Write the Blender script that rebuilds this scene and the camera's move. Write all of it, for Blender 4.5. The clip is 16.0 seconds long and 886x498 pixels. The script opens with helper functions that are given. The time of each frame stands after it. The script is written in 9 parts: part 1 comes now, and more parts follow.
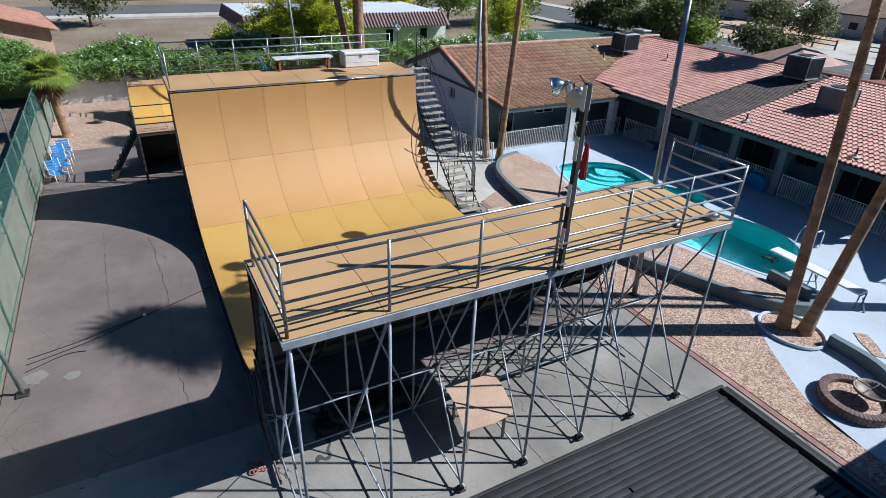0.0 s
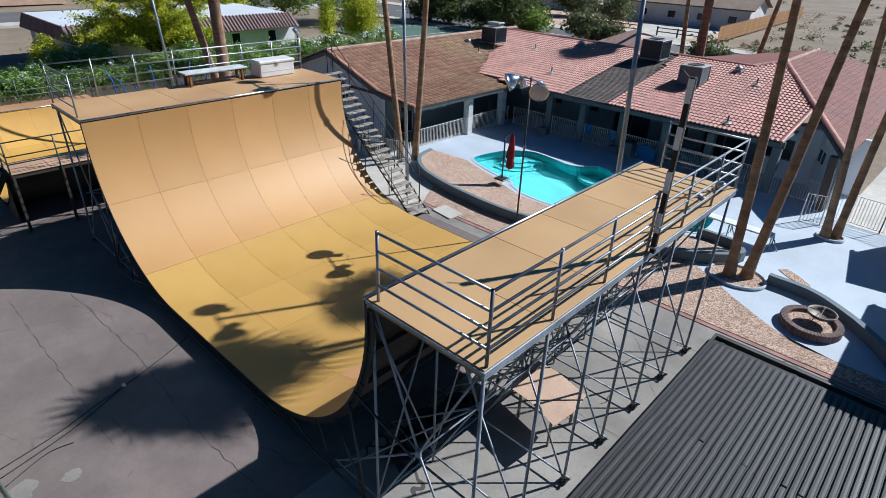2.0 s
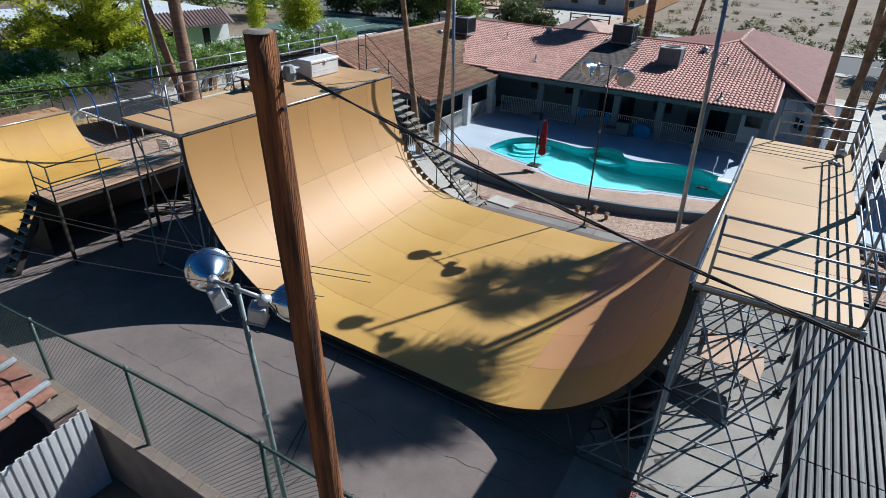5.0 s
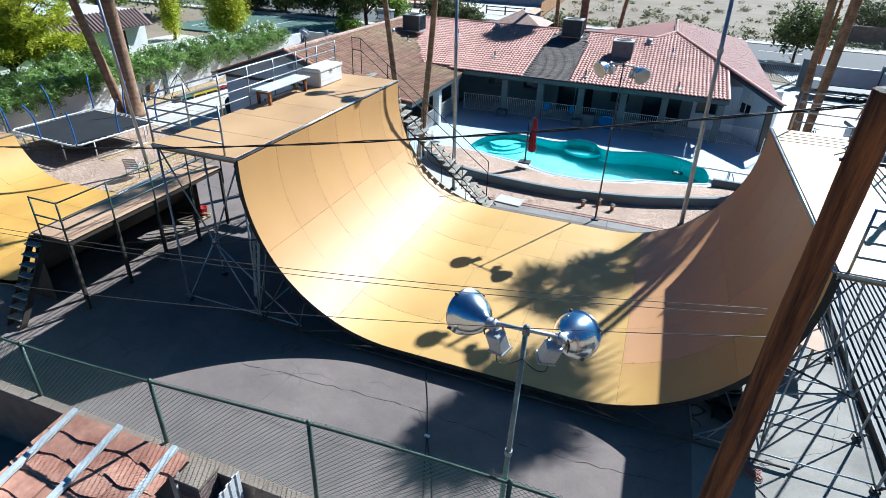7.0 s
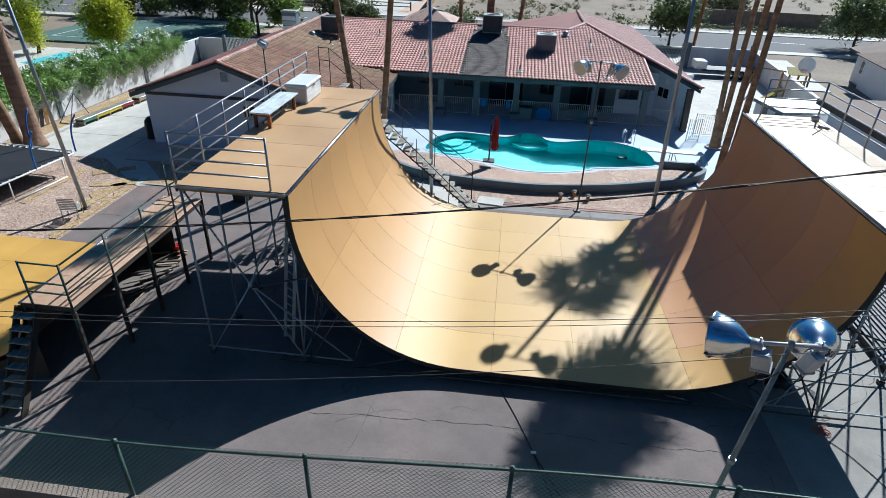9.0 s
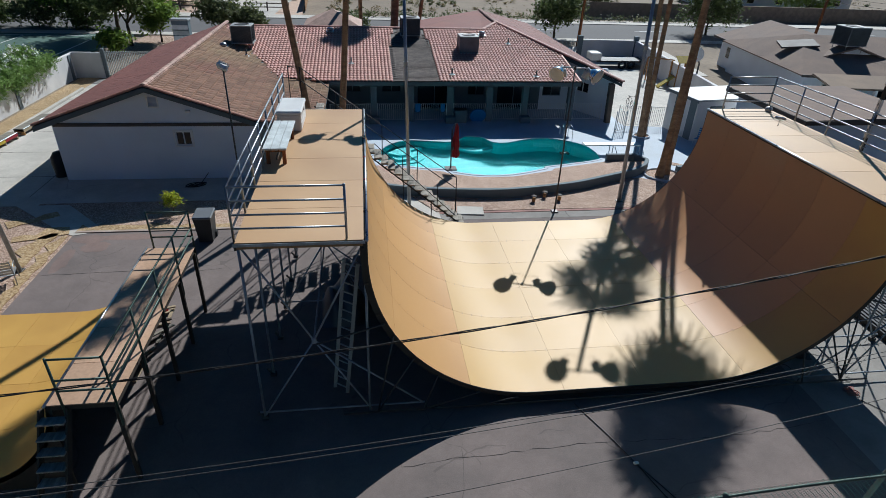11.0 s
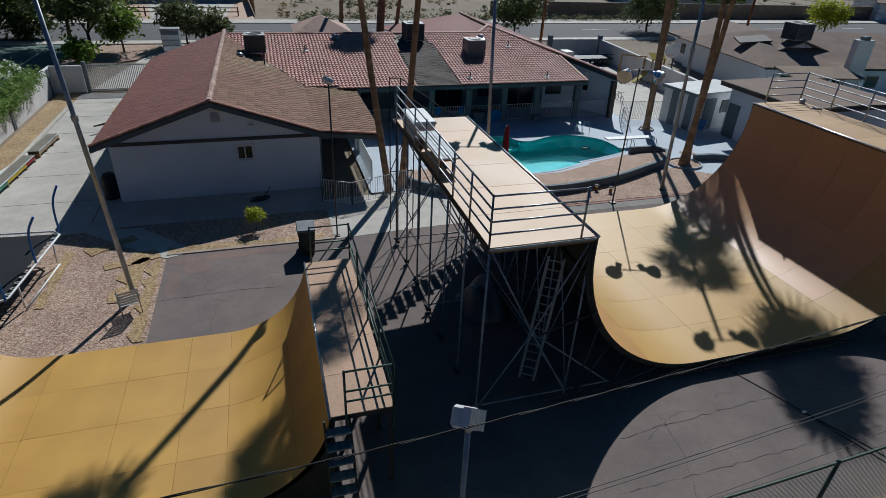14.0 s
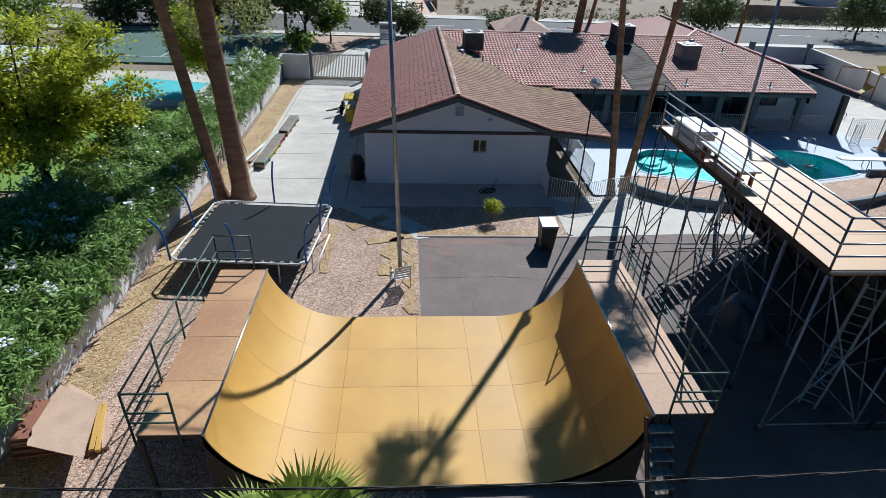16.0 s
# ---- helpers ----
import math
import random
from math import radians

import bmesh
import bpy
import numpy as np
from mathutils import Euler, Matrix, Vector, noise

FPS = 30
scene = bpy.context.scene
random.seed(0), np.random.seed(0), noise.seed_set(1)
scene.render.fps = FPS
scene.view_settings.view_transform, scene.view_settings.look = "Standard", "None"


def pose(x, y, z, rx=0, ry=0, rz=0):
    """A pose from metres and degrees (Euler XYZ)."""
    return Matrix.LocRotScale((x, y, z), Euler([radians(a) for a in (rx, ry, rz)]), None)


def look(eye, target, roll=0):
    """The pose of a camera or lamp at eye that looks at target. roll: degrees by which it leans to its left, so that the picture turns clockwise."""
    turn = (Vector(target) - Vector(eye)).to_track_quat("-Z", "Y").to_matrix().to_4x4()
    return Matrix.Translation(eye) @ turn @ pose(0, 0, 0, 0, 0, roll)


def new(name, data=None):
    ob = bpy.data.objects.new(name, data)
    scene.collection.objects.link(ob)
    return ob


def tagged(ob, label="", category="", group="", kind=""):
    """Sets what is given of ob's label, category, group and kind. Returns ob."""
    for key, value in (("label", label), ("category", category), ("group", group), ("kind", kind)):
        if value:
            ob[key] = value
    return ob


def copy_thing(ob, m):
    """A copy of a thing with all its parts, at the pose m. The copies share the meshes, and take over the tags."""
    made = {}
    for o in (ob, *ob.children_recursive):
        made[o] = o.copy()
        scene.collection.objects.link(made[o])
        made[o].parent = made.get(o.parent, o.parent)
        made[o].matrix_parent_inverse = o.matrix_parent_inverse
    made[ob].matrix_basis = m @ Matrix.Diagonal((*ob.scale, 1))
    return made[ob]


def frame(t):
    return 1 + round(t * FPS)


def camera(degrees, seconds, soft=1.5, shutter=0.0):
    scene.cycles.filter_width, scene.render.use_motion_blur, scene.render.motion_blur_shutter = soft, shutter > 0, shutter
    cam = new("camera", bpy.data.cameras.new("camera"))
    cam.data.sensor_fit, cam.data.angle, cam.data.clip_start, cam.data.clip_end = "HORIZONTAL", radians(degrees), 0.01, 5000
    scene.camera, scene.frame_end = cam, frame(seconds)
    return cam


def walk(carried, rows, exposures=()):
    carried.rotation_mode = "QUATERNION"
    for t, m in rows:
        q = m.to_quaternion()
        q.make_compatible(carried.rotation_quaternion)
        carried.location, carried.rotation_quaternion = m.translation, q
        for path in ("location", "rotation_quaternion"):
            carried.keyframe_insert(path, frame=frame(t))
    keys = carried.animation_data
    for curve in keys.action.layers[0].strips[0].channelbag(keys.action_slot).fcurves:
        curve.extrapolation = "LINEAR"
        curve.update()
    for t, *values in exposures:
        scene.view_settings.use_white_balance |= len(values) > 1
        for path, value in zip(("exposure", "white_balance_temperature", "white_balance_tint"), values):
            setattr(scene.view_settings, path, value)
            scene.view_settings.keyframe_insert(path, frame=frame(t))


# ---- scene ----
cam = camera(75.7, 16.0, 0.75)
PATH = [
    (0, (14.942, -5.696, 9.627), (13.41, -4.84, 8.668), 2.3),
    (0.5, (14.266, -6.605, 9.609), (12.82, -5.611, 8.649), 2.3),
    (1, (13.57, -7.475, 9.606), (12.216, -6.355, 8.652), 2.3),
    (1.5, (12.782, -8.367, 9.58), (11.522, -7.137, 8.63), 2.3),
    (2, (11.98, -9.149, 9.59), (10.793, -7.849, 8.64), 2.2),
    (2.5, (11.119, -9.864, 9.59), (9.986, -8.518, 8.64), 2.1),
    (3, (10.25, -10.551, 9.55), (9.163, -9.168, 8.599), 2.0),
    (3.5, (9.385, -11.248, 9.5), (8.346, -9.828, 8.548), 1.9),
    (4, (8.608, -12.032, 9.479), (7.609, -10.582, 8.531), 1.8),
    (4.5, (7.736, -12.736, 9.477), (6.786, -11.258, 8.522), 2.0),
    (5, (6.718, -13.302, 9.481), (5.836, -11.788, 8.516), 2.1),
    (7.5, (1.61, -15.229, 9.732), (1.126, -13.551, 8.756), 2.3),
    (8, (0.543, -15.445, 9.78), (0.164, -13.742, 8.803), 2.1),
    (10.5, (-5.09, -14.941, 10.179), (-4.954, -13.205, 9.194), 2.4),
    (11, (-6.171, -14.607, 10.276), (-5.917, -12.887, 9.288), 2.3),
    (11.5, (-7.268, -14.314, 10.337), (-6.895, -12.614, 9.352), 2.3),
    (12, (-8.393, -14.05, 10.407), (-7.914, -12.375, 9.426), 2.4),
    (12.5, (-9.546, -13.903, 10.493), (-8.967, -12.257, 9.514), 2.5),
    (13, (-10.725, -13.901, 10.532), (-10.099, -12.27, 9.557), 2.6),
    (13.5, (-11.806, -13.996, 10.56), (-11.193, -12.362, 9.583), 2.5),
    (14, (-12.872, -14.17, 10.579), (-12.343, -12.511, 9.596), 2.6),
    (14.5, (-14.013, -14.272, 10.621), (-13.621, -12.58, 9.63), 2.6),
    (15, (-15.204, -14.261, 10.674), (-14.976, -12.546, 9.671), 2.5),
    (15.5, (-16.358, -14.164, 10.714), (-16.224, -12.442, 9.705), 2.4),
    (16, (-17.49, -13.936, 10.76), (-17.358, -12.215, 9.751), 2.3),
]
EXPOSURES = [(0.0, 0.36, 5880, 8), (1.5, 0.35, 5900, 8), (2.5, 0.2, 5950, 8), (3.5, -0.05, 6050, 8), (4.0, -0.12, 6050, 8), (4.5, 0.0, 6030, 8), (5.0, 0.28, 5900, 6), (7.5, 0.94, 5580, 2), (8.0, 0.8, 5580, 2), (10.5, 0.07, 5900, 5), (12.0, -0.2, 5980, 5), (13.0, -0.32, 5980, 5), (14.0, -0.45, 6030, 6), (14.5, -0.42, 6000, 7), (15.2, -0.1, 5930, 6), (16.0, 0.27, 5880, 6)]
walk(cam, [(t, look(eye, target, roll)) for t, eye, target, roll in PATH], EXPOSURES)

# ---- world, sun ----
SUN = Vector((2.93, 5.95, 5.53)).normalized()
world = bpy.data.worlds.new("sky")
scene.world = world
world.use_nodes = True
_sky = world.node_tree.nodes.new("ShaderNodeTexSky")
_sky.sky_type, _sky.sun_disc = "NISHITA", False
_sky.sun_elevation, _sky.sun_rotation = math.asin(SUN.z), math.atan2(SUN.x, SUN.y)
_sky.air_density, _sky.dust_density, _sky.ozone_density = 1.0, 2.6, 2.5
_tint = world.node_tree.nodes.new("ShaderNodeMixRGB")
_tint.blend_type = "MULTIPLY"
_tint.inputs[0].default_value, _tint.inputs[2].default_value = 1.0, (0.22, 0.86, 1.62, 1)
world.node_tree.links.new(_sky.outputs[0], _tint.inputs[1])
world.node_tree.links.new(_tint.outputs[0], world.node_tree.nodes["Background"].inputs[0])
world.node_tree.nodes["Background"].inputs[1].default_value = 0.0205
_sun = bpy.data.lights.new("sun", "SUN")
_sun.energy, _sun.angle, _sun.color = 5.05, radians(0.53), (1.0, 0.97, 0.94)
sun = new("sun", _sun)
sun.matrix_world = look(SUN * 60, (0, 0, 0))


# ---- materials ----
def mat(name, col, rough=0.7, metal=0.0, col2=None, scale=1.2, fine=25.0, bump=0.15, var=0.35, rand=0.0, spec=0.5, coat=0.0, stretch=(1, 1, 1), bdist=0.02):
    m = bpy.data.materials.new(name)
    m.use_nodes = True
    nt = m.node_tree
    b = nt.nodes["Principled BSDF"]
    b.inputs["Roughness"].default_value = rough
    b.inputs["Metallic"].default_value = metal
    b.inputs["Specular IOR Level"].default_value = spec
    b.inputs["Coat Weight"].default_value = coat
    tc = nt.nodes.new("ShaderNodeTexCoord")
    mp = nt.nodes.new("ShaderNodeMapping")
    mp.inputs["Scale"].default_value = stretch
    nt.links.new(tc.outputs["Object"], mp.inputs[0])
    n1 = nt.nodes.new("ShaderNodeTexNoise")
    n1.inputs["Scale"].default_value, n1.inputs["Detail"].default_value = scale, 5
    n2 = nt.nodes.new("ShaderNodeTexNoise")
    n2.inputs["Scale"].default_value, n2.inputs["Detail"].default_value = fine, 3
    for n in (n1, n2):
        nt.links.new(mp.outputs[0], n.inputs["Vector"])
    if col2 is None:
        col2 = tuple(c * (1 - var) for c in col)
    r1 = nt.nodes.new("ShaderNodeValToRGB")
    r1.color_ramp.elements[0].position, r1.color_ramp.elements[1].position = 0.35, 0.68
    r1.color_ramp.elements[0].color, r1.color_ramp.elements[1].color = (*col2, 1), (*col, 1)
    nt.links.new(n1.outputs[0], r1.inputs[0])
    mx = nt.nodes.new("ShaderNodeMix")
    mx.data_type, mx.blend_type = "RGBA", "OVERLAY"
    mx.inputs[0].default_value = min(0.6, var)
    nt.links.new(r1.outputs[0], mx.inputs[6])
    nt.links.new(n2.outputs[0], mx.inputs[7])
    out = mx.outputs[2]
    if rand:
        oi = nt.nodes.new("ShaderNodeObjectInfo")
        ge = nt.nodes.new("ShaderNodeNewGeometry")
        ad = nt.nodes.new("ShaderNodeMath")
        ad.operation = "ADD"
        nt.links.new(oi.outputs["Random"], ad.inputs[0])
        nt.links.new(ge.outputs["Random Per Island"], ad.inputs[1])
        fr = nt.nodes.new("ShaderNodeMath")
        fr.operation = "FRACT"
        nt.links.new(ad.outputs[0], fr.inputs[0])
        mr = nt.nodes.new("ShaderNodeMapRange")
        mr.inputs[3].default_value, mr.inputs[4].default_value = 1 - rand, 1 + rand
        nt.links.new(fr.outputs[0], mr.inputs[0])
        hs = nt.nodes.new("ShaderNodeHueSaturation")
        nt.links.new(mr.outputs[0], hs.inputs["Value"])
        nt.links.new(out, hs.inputs["Color"])
        out = hs.outputs[0]
    nt.links.new(out, b.inputs["Base Color"])
    rr = nt.nodes.new("ShaderNodeMapRange")
    rr.inputs[3].default_value, rr.inputs[4].default_value = max(0.03, rough - 0.09), min(1, rough + 0.09)
    nt.links.new(n1.outputs[0], rr.inputs[0])
    nt.links.new(rr.outputs[0], b.inputs["Roughness"])
    if bump:
        bp = nt.nodes.new("ShaderNodeBump")
        bp.inputs["Strength"].default_value, bp.inputs["Distance"].default_value = bump, bdist
        nt.links.new(n2.outputs[0], bp.inputs["Height"])
        nt.links.new(bp.outputs[0], b.inputs["Normal"])
    return m


def gravel_mat(name, a, b_, c, size=26.0):
    """Loose stones of several colours."""
    m = bpy.data.materials.new(name)
    m.use_nodes = True
    nt = m.node_tree
    b = nt.nodes["Principled BSDF"]
    b.inputs["Roughness"].default_value = 0.9
    tc = nt.nodes.new("ShaderNodeTexCoord")
    vo = nt.nodes.new("ShaderNodeTexVoronoi")
    vo.inputs["Scale"].default_value = size
    nt.links.new(tc.outputs["Object"], vo.inputs["Vector"])
    sp = nt.nodes.new("ShaderNodeSeparateColor")
    nt.links.new(vo.outputs["Color"], sp.inputs[0])
    rp = nt.nodes.new("ShaderNodeValToRGB")
    rp.color_ramp.elements[0].color, rp.color_ramp.elements[1].color = (*a, 1), (*c, 1)
    e = rp.color_ramp.elements.new(0.5)
    e.color = (*b_, 1)
    nt.links.new(sp.outputs[0], rp.inputs[0])
    no = nt.nodes.new("ShaderNodeTexNoise")
    no.inputs["Scale"].default_value, no.inputs["Detail"].default_value = 0.7, 4
    nt.links.new(tc.outputs["Object"], no.inputs["Vector"])
    mx = nt.nodes.new("ShaderNodeMix")
    mx.data_type, mx.blend_type = "RGBA", "OVERLAY"
    mx.inputs[0].default_value = 0.35
    nt.links.new(rp.outputs[0], mx.inputs[6])
    nt.links.new(no.outputs[0], mx.inputs[7])
    nt.links.new(mx.outputs[2], b.inputs["Base Color"])
    bp = nt.nodes.new("ShaderNodeBump")
    bp.invert = True
    bp.inputs["Strength"].default_value, bp.inputs["Distance"].default_value = 0.6, 0.02
    nt.links.new(vo.outputs["Distance"], bp.inputs["Height"])
    nt.links.new(bp.outputs[0], b.inputs["Normal"])
    return m


def crack_mat(name, col, col2, rough=0.85, crack=0.35):
    """Old paving: large stains, fine grain and a net of thin cracks."""
    m = mat(name, col, rough, col2=col2, scale=0.35, fine=40, bump=0.2, var=0.25)
    nt = m.node_tree
    b = nt.nodes["Principled BSDF"]
    src = b.inputs["Base Color"].links[0].from_socket
    tc = nt.nodes.new("ShaderNodeTexCoord")
    # mottled wear at hand and arm scale
    for sc, lo, hi in ((1.1, 0.86, 1.12), (11.0, 0.93, 1.06)):
        nm = nt.nodes.new("ShaderNodeTexNoise")
        nm.inputs["Scale"].default_value, nm.inputs["Detail"].default_value, nm.inputs["Roughness"].default_value = sc, 9, 0.68
        nt.links.new(tc.outputs["Object"], nm.inputs["Vector"])
        ma = nt.nodes.new("ShaderNodeMapRange")
        ma.inputs[1].default_value, ma.inputs[2].default_value = 0.32, 0.68
        ma.inputs[3].default_value, ma.inputs[4].default_value = lo, hi
        nt.links.new(nm.outputs[0], ma.inputs[0])
        mm = nt.nodes.new("ShaderNodeMixRGB")
        mm.blend_type, mm.inputs[0].default_value = "MULTIPLY", 1.0
        nt.links.new(src, mm.inputs[1])
        nt.links.new(ma.outputs[0], mm.inputs[2])
        src = mm.outputs[0]
    wn = nt.nodes.new("ShaderNodeTexNoise")
    wn.inputs["Scale"].default_value = 0.9
    nt.links.new(tc.outputs["Object"], wn.inputs["Vector"])
    ad = nt.nodes.new("ShaderNodeMixRGB")
    ad.blend_type, ad.inputs[0].default_value = "ADD", 0.9
    nt.links.new(tc.outputs["Object"], ad.inputs[1])
    nt.links.new(wn.outputs["Color"], ad.inputs[2])
    vo = nt.nodes.new("ShaderNodeTexVoronoi")
    vo.feature, vo.inputs["Scale"].default_value = "DISTANCE_TO_EDGE", 0.3
    nt.links.new(ad.outputs[0], vo.inputs["Vector"])
    lt = nt.nodes.new("ShaderNodeMath")
    lt.operation, lt.inputs[1].default_value = "LESS_THAN", 0.004
    nt.links.new(vo.outputs[0], lt.inputs[0])
    n3 = nt.nodes.new("ShaderNodeTexNoise")
    n3.inputs["Scale"].default_value = 0.55
    nt.links.new(tc.outputs["Object"], n3.inputs["Vector"])
    gt = nt.nodes.new("ShaderNodeMath")
    gt.operation, gt.inputs[1].default_value = "GREATER_THAN", 0.5
    nt.links.new(n3.outputs[0], gt.inputs[0])
    mu = nt.nodes.new("ShaderNodeMath")
    mu.operation = "MULTIPLY"
    nt.links.new(lt.outputs[0], mu.inputs[0])
    nt.links.new(gt.outputs[0], mu.inputs[1])
    mk = nt.nodes.new("ShaderNodeMath")
    mk.operation, mk.inputs[1].default_value = "MULTIPLY", crack
    nt.links.new(mu.outputs[0], mk.inputs[0])
    mx = nt.nodes.new("ShaderNodeMixRGB")
    mx.inputs[2].default_value = (0.02, 0.018, 0.016, 1)
    nt.links.new(mk.outputs[0], mx.inputs[0])
    nt.links.new(src, mx.inputs[1])
    nt.links.new(mx.outputs[0], b.inputs["Base Color"])
    return m


def leaf_mat(name, col, col2):
    m = mat(name, col, 0.62, col2=col2, scale=0.8, fine=8, bump=0, var=0.3, rand=0.35, spec=0.25)
    nt = m.node_tree
    b = nt.nodes["Principled BSDF"]
    tr = nt.nodes.new("ShaderNodeBsdfTranslucent")
    nt.links.new(b.inputs["Base Color"].links[0].from_socket, tr.inputs[0])
    ms = nt.nodes.new("ShaderNodeMixShader")
    ms.inputs[0].default_value = 0.35
    nt.links.new(b.outputs[0], ms.inputs[1])
    nt.links.new(tr.outputs[0], ms.inputs[2])
    nt.links.new(ms.outputs[0], nt.nodes["Material Output"].inputs[0])
    return m


M = {}
M["skate_tan"] = mat("skate_tan", (0.53, 0.295, 0.105), 0.54, spec=0.55, col2=(0.47, 0.25, 0.085), scale=0.4, fine=60, bump=0.03, var=0.07, rand=0.07, stretch=(1, 1, 0.5))
M["skate_yellow"] = mat("skate_yellow", (0.54, 0.33, 0.085), 0.56, spec=0.65, col2=(0.48, 0.275, 0.066), scale=0.35, fine=60, bump=0.03, var=0.07, rand=0.05)
M["skate_brown"] = mat("skate_brown", (0.56, 0.295, 0.135), 0.45, col2=(0.48, 0.255, 0.125), scale=0.35, fine=60, bump=0.03, var=0.08, rand=0.06)
M["skate_ochre"] = mat("skate_ochre", (0.56, 0.33, 0.095), 0.5, col2=(0.50, 0.27, 0.09), scale=0.5, fine=60, bump=0.03, var=0.08, rand=0.05)
M["mini_yellow"] = mat("mini_yellow", (0.60, 0.345, 0.075), 0.6, col2=(0.47, 0.255, 0.055), scale=0.45, fine=70, bump=0.02, var=0.07, rand=0.06)
M["deck_tan"] = mat("deck_tan", (0.54, 0.34, 0.16), 0.54, spec=0.6, col2=(0.47, 0.285, 0.13), scale=0.5, fine=60, bump=0.04, var=0.1, rand=0.05)
M["deck_pink"] = mat("deck_pink", (0.52, 0.32, 0.155), 0.55, spec=0.6, col2=(0.45, 0.265, 0.125), scale=0.6, fine=60, bump=0.04, var=0.1, rand=0.06)
M["deck_worn"] = mat("deck_worn", (0.53, 0.315, 0.15), 0.6, col2=(0.42, 0.22, 0.115), scale=0.8, fine=14, bump=0.06, var=0.25, rand=0.07)
M["deck_mini"] = mat("deck_mini", (0.52, 0.335, 0.22), 0.66, spec=0.35, col2=(0.43, 0.27, 0.17), scale=0.8, fine=14, bump=0.06, var=0.25, rand=0.07)
M["crack"] = mat("crack", (0.05, 0.042, 0.04), 0.95, scale=3, var=0.3)
M["ply"] = mat("ply", (0.34, 0.2, 0.09), 0.75, scale=1.5, fine=30, var=0.3)
# dark ply; on the vert ramp's underside its darkness stands for deep shade
M["ply_dark_shade"] = mat("ply_dark_shade", (0.06, 0.045, 0.035), 0.8, scale=1.5, fine=30, var=0.3)
M["black"] = mat("black", (0.012, 0.012, 0.013), 0.6, var=0.2)
M["galv"] = mat("galv", (0.42, 0.45, 0.48), 0.42, 0.75, scale=3, fine=40, bump=0.05, var=0.3)
M["scaffold"] = mat("scaffold", (0.38, 0.42, 0.47), 0.5, 0.25, scale=3, fine=40, bump=0.05, var=0.4)
M["steel_dark"] = mat("steel_dark", (0.10, 0.095, 0.09), 0.5, 0.6, scale=3, fine=40, bump=0.08, var=0.4)
M["coping"] = mat("coping", (0.6, 0.62, 0.63), 0.3, 0.9, scale=3, fine=40, bump=0.03, var=0.25)
M["green_pipe"] = mat("green_pipe", (0.085, 0.135, 0.105), 0.5, 0.2, scale=4, fine=40, bump=0.08, var=0.4)
M["pole_grey"] = mat("pole_grey", (0.30, 0.36, 0.34), 0.5, 0.3, scale=4, fine=40, bump=0.08, var=0.4)
M["asphalt"] = crack_mat("asphalt", (0.205, 0.163, 0.148), (0.150, 0.122, 0.112), 0.9, 0.25)
M["asphalt_rust"] = crack_mat("asphalt_rust", (0.24, 0.165, 0.14), (0.175, 0.126, 0.112), 0.9, 0.1)
M["old_concrete"] = crack_mat("old_concrete", (0.33, 0.305, 0.275), (0.185, 0.17, 0.152), 0.85, 0.8)
M["concrete"] = crack_mat("concrete", (0.56, 0.52, 0.46), (0.46, 0.43, 0.38), 0.8, 0.2)
M["pool_deck"] = mat("pool_deck", (0.50, 0.57, 0.65), 0.75, col2=(0.42, 0.475, 0.53), scale=0.5, fine=30, var=0.2)
M["gravel"] = gravel_mat("gravel", (0.17, 0.10, 0.068), (0.40, 0.265, 0.19), (0.64, 0.49, 0.39), 30)
M["gravel_straw"] = gravel_mat("gravel_straw", (0.19, 0.115, 0.05), (0.40, 0.265, 0.125), (0.56, 0.43, 0.27), 26)
M["dirt"] = mat("dirt", (0.27, 0.215, 0.155), 0.95, col2=(0.19, 0.145, 0.10), scale=0.15, fine=3, var=0.3, bump=0.3)
M["kerb_pale"] = mat("kerb_pale", (0.42, 0.34, 0.28), 0.85, col2=(0.33, 0.25, 0.2), scale=1.2, fine=30, var=0.3)
M["red_kerb"] = mat("red_kerb", (0.37, 0.20, 0.165), 0.85, scale=2, var=0.4)
M["block"] = mat("block", (0.33, 0.26, 0.20), 0.9, scale=2, fine=25, var=0.3, rand=0.08)
M["white_wall"] = mat("white_wall", (0.74, 0.73, 0.72), 0.85, col2=(0.62, 0.61, 0.6), scale=0.8, fine=20, var=0.15)
M["stucco"] = mat("stucco", (0.78, 0.83, 0.88), 0.92, col2=(0.72, 0.765, 0.81), scale=0.5, fine=55, bump=0.5, var=0.12)
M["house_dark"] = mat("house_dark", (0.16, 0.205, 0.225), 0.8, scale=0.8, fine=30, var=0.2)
M["teal_trim"] = mat("teal_trim", (0.085, 0.125, 0.14), 0.6, scale=1.5, var=0.25)
M["trim_dark"] = mat("trim_dark", (0.09, 0.075, 0.065), 0.7, scale=1.5, var=0.3)
M["tile_red"] = mat("tile_red", (0.52, 0.25, 0.195), 0.62, col2=(0.42, 0.185, 0.14), scale=0.6, fine=14, var=0.25, rand=0.16)
M["tile_tan"] = mat("tile_tan", (0.31, 0.215, 0.12), 0.85, col2=(0.23, 0.10, 0.068), scale=0.22, fine=9, var=0.4, rand=0.22)
M["tile_brown"] = mat("tile_brown", (0.235, 0.09, 0.07), 0.8, col2=(0.19, 0.07, 0.055), scale=0.6, fine=14, var=0.25, rand=0.12)
M["ridge_tile"] = mat("ridge_tile", (0.52, 0.34, 0.27), 0.8, scale=2, var=0.3, rand=0.15)
M["shingle"] = mat("shingle", (0.125, 0.10, 0.088), 0.9, scale=2, fine=30, var=0.35, rand=0.2)
M["shingle_brown"] = mat("shingle_brown", (0.25, 0.185, 0.145), 0.9, col2=(0.18, 0.13, 0.105), scale=0.6, fine=20, var=0.35)
